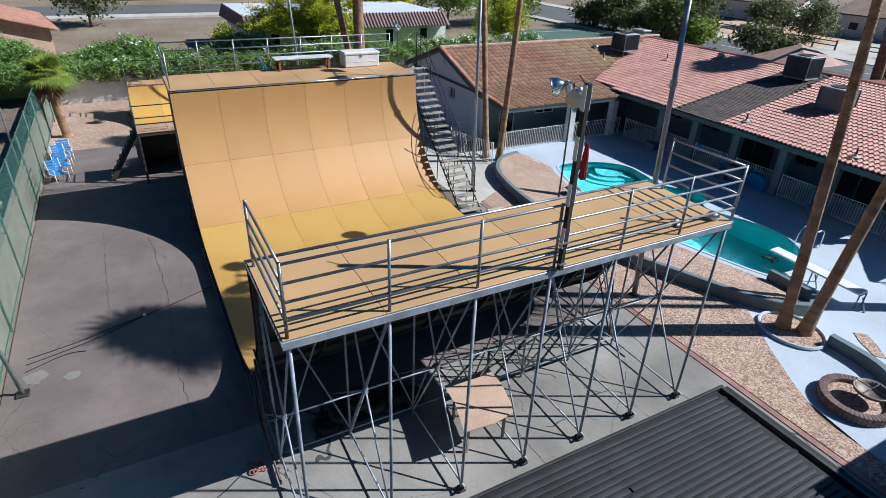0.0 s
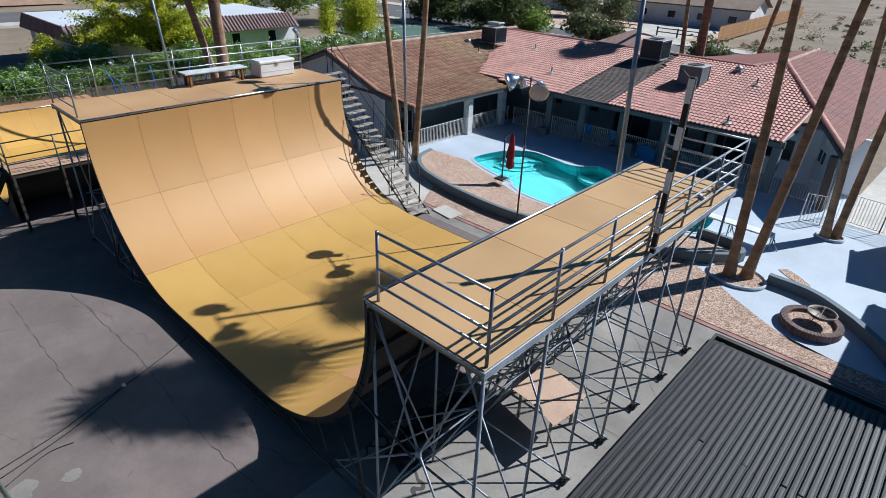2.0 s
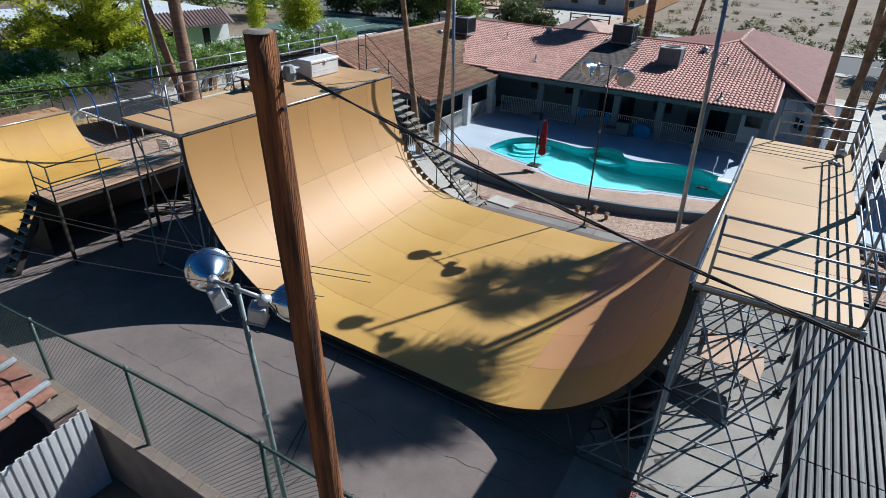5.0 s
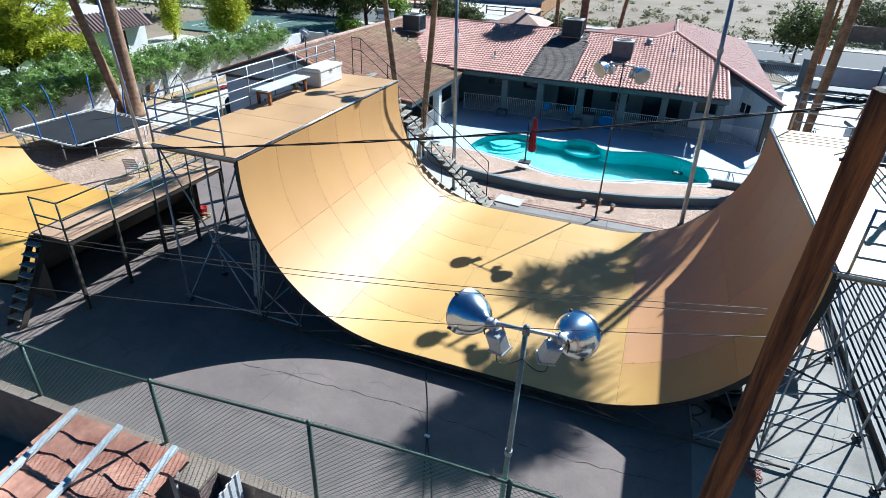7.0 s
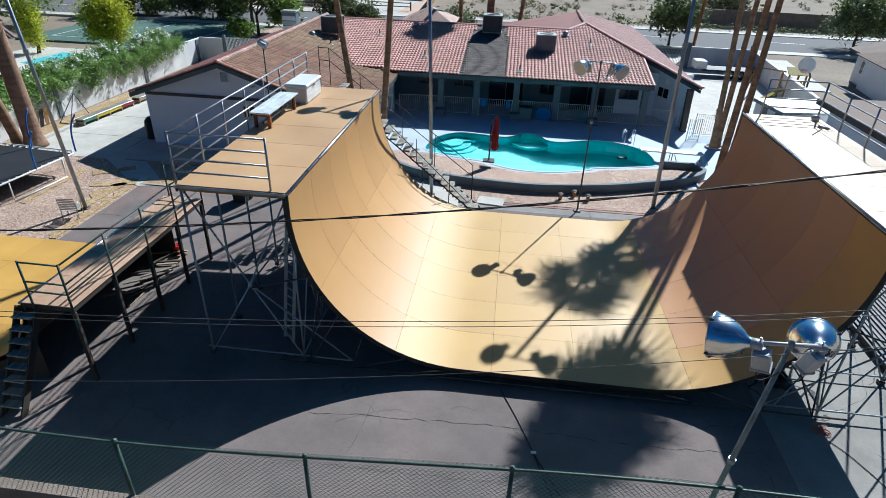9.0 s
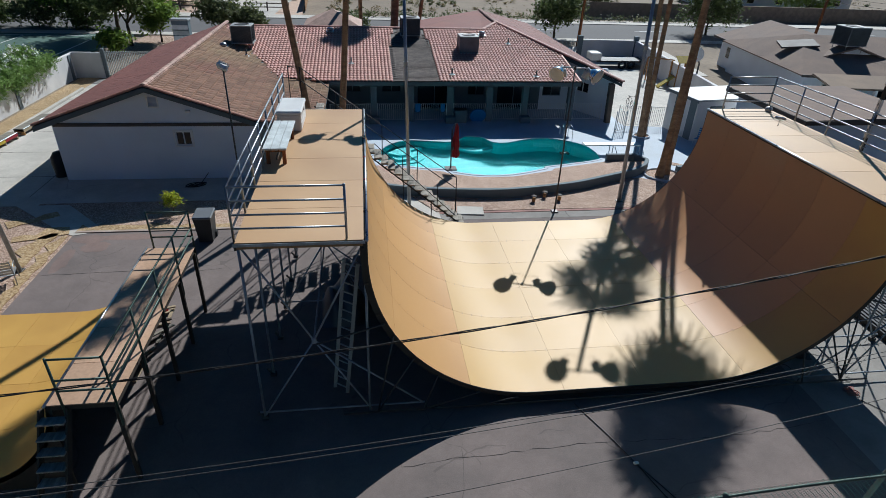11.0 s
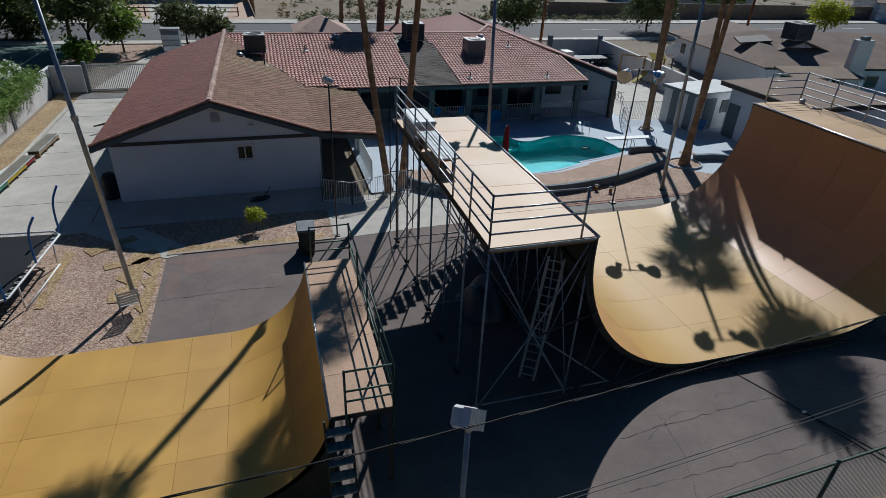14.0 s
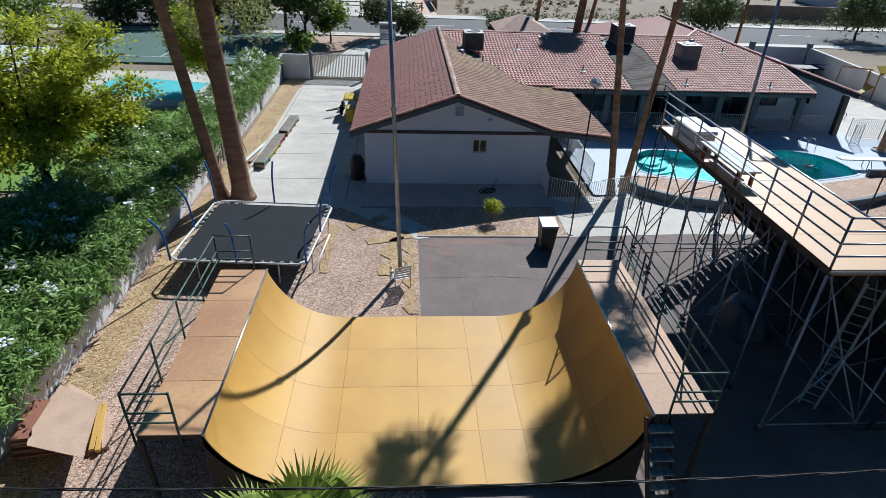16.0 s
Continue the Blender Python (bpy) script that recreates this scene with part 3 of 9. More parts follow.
make_ground()
sheet("asphalt_court", -17.0, 5.0, -9.7, 5.6, 0.0, "asphalt", "worn purplish grey asphalt yard with cracks", "asphalt yard")
sheet("concrete_yard", 5.0, 24, -14, 6.15, 0.0, "old_concrete", "stained grey concrete slab yard", "concrete yard")
sheet("asphalt_strip", -3.3, 5.0, 5.6, 6.15, 0.004, "old_concrete", "grey concrete strip beside the ramp", "pavement")
sheet("gravel_west", -26.5, -17.0, -9.9, 10.4, -0.004, "gravel", "pinkish brown decorative gravel bed", "gravel")
sheet("gravel_house", -17.0, -11.0, 5.74, 8.3, -0.004, "gravel", "pinkish brown gravel bed before the house", "gravel")
sheet("gravel_drive", -26.3, -24.9, 10.4, 30, 0.0, "gravel_straw", "straw brown gravel strip along the white wall", "gravel")
sheet("straw_edge", -26.35, -25.3, -6, 9.5, 0.006, "gravel_straw", "dry straw brown gravel along the white wall", "gravel")
sheet("driveway", -24.9, -19.4, 8.1, 29.5, 0.01, "concrete", "pale concrete driveway with joints", "driveway")
sheet("apron", -19.4, -11.0, 8.3, 10.9, 0.012, "concrete", "pale concrete apron along the house wall", "pavement")
sheet("side_path", -11.0, -3.3, 5.6, 9.3, 0.008, "concrete", "pale concrete side path", "pavement")
pad("diagonal_path", [(-20.2, 8.1), (-18.2, 8.1), (-16.0, 5.74), (-17.0, 5.4), (-17.5, 5.7)], -0.25, -0.136, "concrete", "pale concrete diagonal path", "pavement")
sheet("kerb_west", -17.0, -11.0, 5.6, 5.74, 0.035, "kerb_pale", "pale tan concrete kerb along the gravel bed", "kerb")
sheet("kerb_east", -3.3, 24, 6.15, 6.33, 0.02, "red_kerb", "faded red brick edging", "kerb")
pad("gravel_strip", [(-3.4, 6.33), (24, 6.33), (24, 6.9), (17, 6.95), (12, 7.05), (10.61, 7.06), (9.48, 7.68), (8.37, 8.39), (7.4, 9.1), (6.85, 9.5), (5.6, 9.4), (-4.2, 9.2), (-4.6, 8.4)], -0.1, 0.035, "gravel", "pinkish brown gravel strip below the planter", "gravel")

# joints of the driveway slabs
_jm = MB().box((0, 0, 0), (5.4, 0.03, 0.008)).mesh("joint", M["trim_dark"])
_drive = bpy.data.objects["driveway"]
for y in (11.2, 14.4, 17.6, 20.8, 24.0, 27.0):
    piece("joint", _jm, _drive, pose(-22.15, y, gz(-22) + 0.0085))
_jm2 = MB().box((0, 0, 0), (0.03, 18, 0.008)).mesh("joint", M["trim_dark"])
piece("joint", _jm2, _drive, pose(-20.1, 18, gz(-22) + 0.0085))


def make_pool():
    v, f = ring_fill([(-8.9, 9.3), (-4.4, 9.3), (-4.2, 9.0), (6, 9.0), (7.2, 8.8), (8.3, 8.2), (9.9, 7.4), (12, 7.0), (24, 6.7), (24, 21.7), (-8.9, 21.7)], [[(p.x, p.y) for p in pool_loop]], 0.012)
    deck = structure("pool_deck", MB().add(v, f), "pool_deck", "pale blue-grey coated concrete pool deck", "pool deck")
    n = len(pool_loop)
    # shell: walls, sloping floor
    mb = MB()
    c = sum((Vector(p) for p in POOL), Vector((0, 0))) / len(POOL)
    mb.v += [(p.x, p.y, 0.012) for p in pool_loop]
    mb.v += [(p.x, p.y, -0.95 - 1.1 * max(0, min(1, (p.x + 3) / 6))) for p in pool_loop]
    mb.f += [(i, (i + 1) % n, n + (i + 1) % n, n + i) for i in range(n)]
    v2, f2 = ring_fill([(p.x, p.y) for p in pool_loop], [], 0)
    v2 = [(x, y, -0.95 - 1.1 * max(0, min(1, (x + 3) / 6))) for x, y, z in v2]
    mb.add(v2, f2)
    shell = structure("pool", mb, "pool_tile", "turquoise plastered kidney-shaped swimming pool", "pool")
    # entry steps and bench, as arcs
    for k in range(3):
        loop = [(-4.5 + (1.5 - 0.42 * k) * math.cos(a), 14.3 + (1.5 - 0.42 * k) * math.sin(a)) for a in np.linspace(math.radians(-100), math.radians(10), 14)] + [(-3.2, 14.8), (-4.3, 14.9), (-5.1, 14.0)]
        part("pool_step", MB().prism(loop, -1.0, -0.85 + 0.2 * k), "pool_tile", shell)
    loop = [(-0.2 + 1.0 * math.cos(a), 15.15 + 0.8 * math.sin(a)) for a in np.linspace(math.radians(190), math.radians(350), 16)]
    part("pool_bench", MB().prism(loop, -1.1, -0.7), "pool_tile", shell)
    v, f = ring_fill([(p.x * 0.999, p.y) for p in pool_loop], [], -0.11)
    w = tagged(new("water", MB().add(v, f).mesh("water", M["water"], True)), "clear still turquoise pool water", "water", "", "structure")
    w.visible_shadow = False
    # coping rim
    rim = MB()
    for i in range(n):
        a, b = pool_loop[i - 1], pool_loop[i]
        c_ = pool_loop[(i + 1) % n]
        d = (c_ - a)
        nr = Vector((-d.y, d.x)).normalized()
        rim.v += [(b.x + nr.x * s, b.y + nr.y * s, z) for s, z in ((-0.0, -0.05), (-0.0, 0.03), (-0.12, 0.03), (-0.12, 0.0))]
    for i in range(n):
        a, b = i * 4, ((i + 1) % n) * 4
        for k in range(3):
            rim.f.append((a + k, b + k, b + k + 1, a + k + 1))
    part("pool_rim", rim, "pool_deck", shell)
    # raised planter between the ramp and the pool
    outer = curve_loop([(-7.1, 10.7), (-6.75, 9.6), (-5.6, 8.62), (-4.0, 8.1), (-2.25, 7.84), (-0.5, 7.74), (0.9, 7.89), (2.98, 8.34), (4.77, 9.03), (6.33, 9.71), (7.24, 10.34), (7.7, 11.0)], 5, False)
    inner = [(7.4, 11.6), (5.95, 11.62), (4.1, 11.08), (2.95, 10.76), (2.75, 10.5), (0.7, 9.84), (-1.0, 9.84), (-2.3, 10.3), (-2.6, 10.6), (-3.9, 10.93), (-5.5, 11.5), (-6.4, 11.5)]
    poly = [(p.x, p.y) for p in outer] + inner
    bed = MB().prism(poly, -0.05, 0.36)
    np_, no_ = len(poly), len(outer)
    bed.v = [v if i < np_ or i - np_ < no_ - 2 else (v[0], v[1], 0.06) for i, v in enumerate(bed.v)]
    bv, bf = ring_fill(poly, [], 0)
    top = {(round(v[0], 3), round(v[1], 3)): v[2] for v in bed.v[np_:]}
    bed.f = bed.f[2:]
    bed.add([(x, y, top[round(x, 3), round(y, 3)]) for x, y, z in bv], bf)
    structure("planter_bed", bed, "gravel", "raised bed of pinkish brown gravel", "planter bed")
    wall = MB()
    full = outer + [Vector(p) for p in inner[:2]]
    for i, p in enumerate(full):
        d = full[min(i + 1, len(full) - 1)] - full[max(i - 1, 0)]
        nr = Vector((d.y, -d.x)).normalized()
        wall.v += [(p.x + nr.x * s, p.y + nr.y * s, z) for s, z in ((0.0, -0.05), (0.0, 0.40), (0.02, 0.42), (0.18, 0.42), (0.20, 0.40), (0.20, -0.05))]
    for i in range(len(full) - 1):
        a, b = i * 6, i * 6 + 6
        wall.f += [(a + k, a + k + 1, b + k + 1, b + k) for k in range(5)]
    e = (len(full) - 1) * 6
    wall.f += [(0, 1, 2, 3, 4, 5), (e + 5, e + 4, e + 3, e + 2, e + 1, e)]
    structure("planter_wall", wall, "house_dark", "low dark grey curved stucco planter wall", "planter wall")
    # ring planters round the palms and beyond
    for (cx, cy, r, nm) in ((8.1, 9.72, 0.78, "palm ring"), (9.6, 15.55, 0.4, "palm ring")):
        ring = [(cx + r * math.cos(a) * 1.15, cy + r * math.sin(a)) for a in np.linspace(0, 2 * math.pi, 28, endpoint=False)]
        structure("palm_bed", MB().prism(ring, 0, 0.05), "gravel", "round gravel bed at the foot of palms", "gravel")
        structure("palm_kerb", MB().path([(x, y, 0.07) for x, y in ring], 0.05, 6, closed=True), "pool_deck", "round pale concrete kerb", "kerb")
    # curved dark low wall beside the fire pit
    arc = curve_loop([(8.95, 10.2), (10.25, 10.12), (11.38, 9.45), (12.2, 8.7), (12.66, 8.1), (13.3, 6.9)], 5, False)
    w = MB()
    for i, p in enumerate(arc):
        d = arc[min(i + 1, len(arc) - 1)] - arc[max(i - 1, 0)]
        nr = Vector((d.y, -d.x)).normalized()
        w.v += [(p.x + nr.x * s, p.y + nr.y * s, z) for s, z in ((0.0, 0), (0.0, 0.36), (0.2, 0.36), (0.2, 0))]
    for i in range(len(arc) - 1):
        a, b = i * 4, i * 4 + 4
        w.f += [(a + k, a + k + 1, b + k + 1, b + k) for k in range(3)]
    e = (len(arc) - 1) * 4
    w.f += [(0, 1, 2, 3), (e + 3, e + 2, e + 1, e)]
    structure("low_wall", w, "house_dark", "low dark grey curved wall by the fire pit", "low wall")
    pad("gravel_patch", [(8.95, 11.35), (9.3, 11.05), (9.85, 10.75), (10.05, 10.95), (9.6, 11.35), (9.2, 11.6)], 0, 0.03, "gravel", "small patch of brown gravel behind the low wall", "gravel")


make_pool()


# ---- vert ramp ----
RX, RY, RZ, RR, RF = 6.22, 4.57, 4.77, 4.0, 0.38     # half span, half width, top, radius, flat height


def profile(s, x0, ztop, r, zf, vert):
    """The riding line at arc length s from the left coping, and its direction."""
    flat = 2 * (x0 - r)
    q = r * math.pi / 2
    if s <= vert:
        return -x0, ztop - s, 0.0, -1.0
    s -= vert
    if s <= q:
        a = s / r
        return -x0 + r - r * math.cos(a), zf + r - r * math.sin(a), math.sin(a), -math.cos(a)
    s -= q
    if s <= flat:
        return -x0 + r + s, zf, 1.0, 0.0
    s -= flat
    if s <= q:
        a = s / r
        return x0 - r + r * math.sin(a), zf + r - r * math.cos(a), math.cos(a), math.sin(a)
    s -= q
    return x0, zf + r + s, 0.0, 1.0


def strip(s0, s1, w, prof, t=0.012, seg=8):
    """One sheet bent to the ramp's line between two arc lengths, w wide."""
    mb = MB()
    for i in range(seg + 1):
        x, z, dx, dz = prof(s0 + (s1 - s0) * i / seg)
        nx, nz = -dz, dx
        mb.v += [(x, 0, z), (x, w, z), (x - nx * t, 0, z - nz * t), (x - nx * t, w, z - nz * t)]
    for i in range(seg):
        a, b = i * 4, i * 4 + 4
        mb.f += [(a, b, b + 1, a + 1), (a + 2, a + 3, b + 3, b + 2), (a, a + 2, b + 2, b), (a + 1, b + 1, b + 3, a + 3)]
    e = seg * 4
    mb.f += [(0, 1, 3, 2), (e, e + 2, e + 3, e + 1)]
    return mb


def smooth_strip(me):
    """Rounds the shading along the bend and keeps the cut edges sharp."""
    me.polygons.foreach_set("use_smooth", [True] * len(me.polygons))
    me.set_sharp_from_angle(angle=radians(40))
    return me


def rail_run(parent, a, b, posts, heights, r, material, post_drop=0.0, names=("post", "rail")):
    """A straight run of railing from a to b on a level deck."""
    a, b = Vector(a), Vector(b)
    for i in range(posts):
        p = a.lerp(b, i / (posts - 1)) if posts > 1 else a
        part(names[0], MB().tube(p - Vector((0, 0, post_drop)), p + Vector((0, 0, heights[0] + 0.03)), r * 1.15, 8), material, parent, smooth=True)
    for h in heights:
        part(names[1], MB().tube(a + Vector((0, 0, h)), b + Vector((0, 0, h)), r, 8), material, parent, smooth=True)


def make_vert_ramp():
    vert = RZ - RF - RR
    total = 2 * vert + math.pi * RR + 2 * (RX - RR)
    prof = lambda s: profile(s, RX, RZ, RR, RF, vert)
    ramp = thing("vert_ramp", (0, 0, 0), "large tan and ochre skate vert ramp on a steel tube frame", "skate ramp")
    cols, cw = 6, 2 * RY / 6
    cuts = [0.06, 2.5, 4.95, 7.39, total / 2 + 0.6, total - 5.6, total - 2.95, total - 0.06]
    for k in range(len(cuts) - 1):
        m = "skate_tan" if k in (0, 1) else "skate_brown" if k >= 5 else "skate_yellow"
        me = smooth_strip(strip(cuts[k] + 0.003, cuts[k + 1] - 0.003, cw - 0.006, prof, 0.012, 12).mesh("skate_panel", M[m]))
        ochre = smooth_strip(strip(cuts[k] + 0.003, cuts[k + 1] - 0.003, cw - 0.006, prof, 0.012, 12).mesh("skate_panel", M["skate_ochre"])) if k >= 5 else me
        for c in range(cols):
            piece("skate_panel", ochre if c == 0 else me, ramp, pose(0, -RY + c * cw + 0.003, random.uniform(-0.0015, 0.0015)))
    # under-sheet, side edges; the sheet's near-black colour paints in the shade below
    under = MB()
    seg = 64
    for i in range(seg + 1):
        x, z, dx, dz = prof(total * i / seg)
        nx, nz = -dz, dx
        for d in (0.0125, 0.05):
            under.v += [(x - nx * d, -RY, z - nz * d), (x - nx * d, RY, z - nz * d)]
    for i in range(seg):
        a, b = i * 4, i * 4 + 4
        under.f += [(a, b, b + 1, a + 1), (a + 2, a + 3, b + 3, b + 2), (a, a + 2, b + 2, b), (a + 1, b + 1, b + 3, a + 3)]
    part("under_sheet", under, "ply_dark_shade", ramp, "plywood layer under the riding surface")
    rib = MB()
    for i in range(seg + 1):
        x, z, dx, dz = prof(total * i / seg)
        nx, nz = -dz, dx
        rib.v += [(x - nx * d, y, z - nz * d) for d in (0.052, 0.15) for y in (0.0, 0.05)]
    for i in range(seg):
        a, b = i * 4, i * 4 + 4
        rib.f += [(a, b, b + 1, a + 1), (a + 2, a + 3, b + 3, b + 2), (a, a + 2, b + 2, b), (a + 1, b + 1, b + 3, a + 3)]
    rme = rib.mesh("rib", M["black"])
    for i in range(8):
        piece("rib", rme, ramp, pose(0, -RY + 0.02 + i * (2 * RY - 0.09) / 7, 0))
    # joists coloured dark too, to deepen the shade under the ramp
    jm = MB().box((0, 0, 0), (0.045, 2 * RY, 0.09)).mesh("joist", M["ply_dark_shade"])
    n = 22
    for i in range(n):
        x, z, dx, dz = prof(0.2 + (total - 0.4) * i / (n - 1))
        a = math.degrees(math.atan2(dz, dx))
        piece("joist", jm, ramp, pose(x + dz * 0.10, 0, z - dx * 0.10, 0, -a, 0))
    # black side edge
    for y in (-RY - 0.006, RY + 0.006):
        e = MB()
        for i in range(seg + 1):
            x, z, dx, dz = prof(total * i / seg)
            nx, nz = -dz, dx
            e.v += [(x + nx * 0.004, y - 0.005, z + nz * 0.004), (x - nx * 0.06, y - 0.005, z - nz * 0.06), (x + nx * 0.004, y + 0.005, z + nz * 0.004), (x - nx * 0.06, y + 0.005, z - nz * 0.06)]
        for i in range(seg):
            a, b = i * 4, i * 4 + 4
            e.f += [(a, a + 1, b + 1, b), (a + 2, b + 2, b + 3, a + 3), (a, b, b + 2, a + 2), (a + 1, a + 3, b + 3, b + 1)]
        part("side_edge", e, "black", ramp, "black side edge")
    # coping
    for sx in (-1, 1):
        part("coping", MB().tube((sx * (RX + 0.005), -RY - 0.03, RZ + 0.005), (sx * (RX + 0.005), RY + 0.03, RZ + 0.005), 0.032, 10), "coping", ramp, "galvanised steel coping pipe", True)
    for c in (2, 3, 4):
        part("joint_clip", MB().box((-RX - 0.02, -RY + c * cw, RZ + 0.036), (0.06, 0.05, 0.02), None, 0.005), "red_plastic", ramp, "small red clip on the coping joint")
    # rows of screws beside the joints
    sc = MB()
    for c in range(1, cols):
        for i in range(int(total / 0.3)):
            x, z, dx, dz = prof(0.15 + i * 0.3)
            for o in (-0.035, 0.035):
                y = -RY + c * cw + o
                p, u = Vector((x - dz * 0.003, y, z + dx * 0.003)), Vector((dx, 0, dz)) * 0.008
                sc.add([p - u - Vector((0, 0.008, 0)), p + u - Vector((0, 0.008, 0)), p + u + Vector((0, 0.008, 0)), p - u + Vector((0, 0.008, 0))], [(0, 1, 2, 3)])
    tagged(part("screws", sc, "steel_dark", ramp), kind="stuff")
    # decks, each of boards across
    for sx, w, m in ((-1, 2.55, "deck_pink"), (1, 2.36, "deck_tan")):
        bw = 2 * RY / 6
        for i in range(6):
            y = -RY + (i + 0.5) * bw
            part("deck_board", MB().box((sx * (RX + 0.04 + w / 2), y, RZ + 0.004), (w - 0.06, bw - 0.007, 0.022), None, 0.004), m, ramp)
        for y in np.linspace(-RY + 0.03, RY - 0.03, 9):
            part("deck_joist", MB().box((sx * (RX + 0.04 + w / 2), y, RZ - 0.07), (w - 0.08, 0.045, 0.12)), "ply", ramp)
        for x in (RX + 0.06, RX + w - 0.0):
            part("deck_beam", MB().box((sx * x, 0, RZ - 0.085), (0.05, 2 * RY + 0.02, 0.14), None, 0.008), "ply_dark_shade" if sx < 0 else "scaffold", ramp)
        for y in (-RY - 0.01, RY + 0.01):
            part("deck_edge", MB().box((sx * (RX + 0.04 + w / 2), y, RZ - 0.035), (w, 0.02, 0.06)), "scaffold", ramp)
    # steel frame under both decks
    for sx, xo, mt in ((-1, 8.74, "scaffold"), (1, 8.52, "scaffold")):
        ys = np.linspace(-RY + 0.1, RY - 0.05, 7)
        xi = RX - 0.05
        xm = (xo + xi) / 2
        for k, y in enumerate(ys):
            P = lambda x, z, y=y: (sx * x, y, z)
            part("leg", MB().tube(P(xo, 0), P(xo, RZ - 0.02), 0.03, 8), mt, ramp, smooth=True)
            part("leg", MB().tube(P(xi + 0.12, 0.02), P(xi + 0.12, RZ - 0.1), 0.026, 8), mt, ramp, smooth=True)
            part("foot", MB().box(P(xo, 0.045), (0.16, 0.16, 0.09), None, 0.02).tube(P(xo, 0.03), P(xo + 0.14, 0.22), 0.03, 6), "steel_dark", ramp)
            if sx < 0 and k not in (0, 3, 6):
                continue
            for (a, b) in (((xo - 0.03, 0.12), (xm, 2.25)), ((xm, 2.25), (xi + 0.15, RZ - 0.15)), ((xi + 0.1, 0.12), (xm, 2.25)), ((xm, 2.25), (xo - 0.05, RZ - 0.15)), ((xm, 2.25), (xi - 1.15, 0.2))):
                part("brace", MB().tube(P(a[0], a[1]), P(b[0], b[1]), 0.022, 6), mt, ramp, smooth=True)
            part("ledger", MB().tube(P(xi - 1.2, 0.2), P(xo + 0.12, 0.2), 0.022, 6), mt, ramp, smooth=True)
            part("coupler", MB().box(P(xm, 2.25), (0.1, 0.09, 0.16), None, 0.02), mt, ramp)
        for k in range(6):
            a, b = ys[k], ys[k + 1]
            part("brace", MB().tube((sx * xm, a, 2.25), (sx * xm, b, 2.25), 0.022, 6), mt, ramp, smooth=True)
            part("brace", MB().tube((sx * (xi + 0.12), a, 0.3), (sx * (xi + 0.12), b, RZ - 0.4), 0.02, 6), mt, ramp, smooth=True)
            part("brace", MB().tube((sx * (xi + 0.12), b, 0.3), (sx * (xi + 0.12), a, RZ - 0.4), 0.02, 6), mt, ramp, smooth=True)
            if k % 2 == 0 and sx > 0:
                part("brace", MB().tube((sx * xm, a, 2.25), (sx * (xi - 0.9), b, 0.22), 0.02, 6), mt, ramp, smooth=True)
                part("brace", MB().tube((sx * xm, b, 2.25), (sx * (xi - 0.9), a, 0.22), 0.02, 6), mt, ramp, smooth=True)
        part("ledger", MB().tube((sx * (xi + 0.12), ys[0], 0.26), (sx * (xi + 0.12), ys[-1], 0.26), 0.022, 6), mt, ramp, smooth=True)
    # side struts from the base tube to the curve
    for y in (-RY - 0.05, RY + 0.05):
        part("base_tube", MB().tube((-6.9, y, 0.12), (6.9, y, 0.12), 0.025, 8), "steel_dark", ramp, smooth=True)
        for sx in (-1, 1):
            for xb, s in ((5.0, 4.0), (5.0, 5.2), (3.6, 6.2), (6.1, 3.2), (6.1, 2.4), (7.4, 2.0)):
                x, z, dx, dz = prof(s)
                part("strut", MB().tube((sx * xb, y, 0.12 if xb < 7 else 2.25), (sx * -x, y, z - 0.1), 0.022, 6), "steel_dark", ramp, smooth=True)
    return ramp


vert_ramp = make_vert_ramp()



# dry straw along the edges of the gravel
def straw(x0, y0, x1, y1, w, seed):
    rng = random.Random(seed)
    a, b = Vector((x0, y0)), Vector((x1, y1))
    n = max(4, int((b - a).length / 0.35))
    sd = Vector((-(b - a).y, (b - a).x)).normalized()
    up, dn = [], []
    for i in range(n + 1):
        p = a.lerp(b, i / n)
        up.append(p + sd * w * rng.uniform(0.25, 0.9))
        dn.append(p - sd * w * rng.uniform(0.0, 0.25))
    pad("straw_patch", [(p.x, p.y) for p in up + dn[::-1]], -0.2, gz(x0) + 0.022, "gravel_straw", "patch of dry straw on the gravel", "straw")


straw(-17.2, 0.6, -17.2, 5.4, 0.5, 1)
straw(-17.0, 5.8, -11.4, 5.8, 0.55, 2)
straw(-20.3, 3.0, -20.2, 6.6, 0.45, 3)
straw(-18.9, 5.0, -17.2, 5.6, 0.9, 4)
straw(-17.9, 2.8, -17.6, 5.6, 0.8, 5)
straw(-19.6, 6.2, -18.2, 7.2, 0.7, 6)
HTS = (1.17, 0.88, 0.59, 0.30)
rl = thing("deck_railing", (8.55, 0, RZ), "galvanised steel tube railing with four rails on the ramp deck", "railing", "ramp deck railings")
rail_run(rl, (8.56, -RY + 0.08, RZ), (8.56, RY - 0.02, RZ), 7, HTS, 0.022, "galv")
rail_run(rl, (6.45, -RY + 0.08, RZ), (8.56, -RY + 0.08, RZ), 2, HTS, 0.022, "galv")
rail_run(rl, (6.75, RY - 0.04, RZ), (8.56, RY - 0.04, RZ), 2, HTS, 0.022, "galv")
rl = thing("deck_railing", (-8.75, 0, RZ), "galvanised steel tube railing with four rails on the ramp deck", "railing", "ramp deck railings")
rail_run(rl, (-8.78, -RY + 0.06, RZ), (-8.78, RY - 0.05, RZ), 8, HTS, 0.022, "galv")
rail_run(rl, (-8.78, -RY + 0.06, RZ), (-6.62, -RY + 0.06, RZ), 2, HTS, 0.022, "galv")


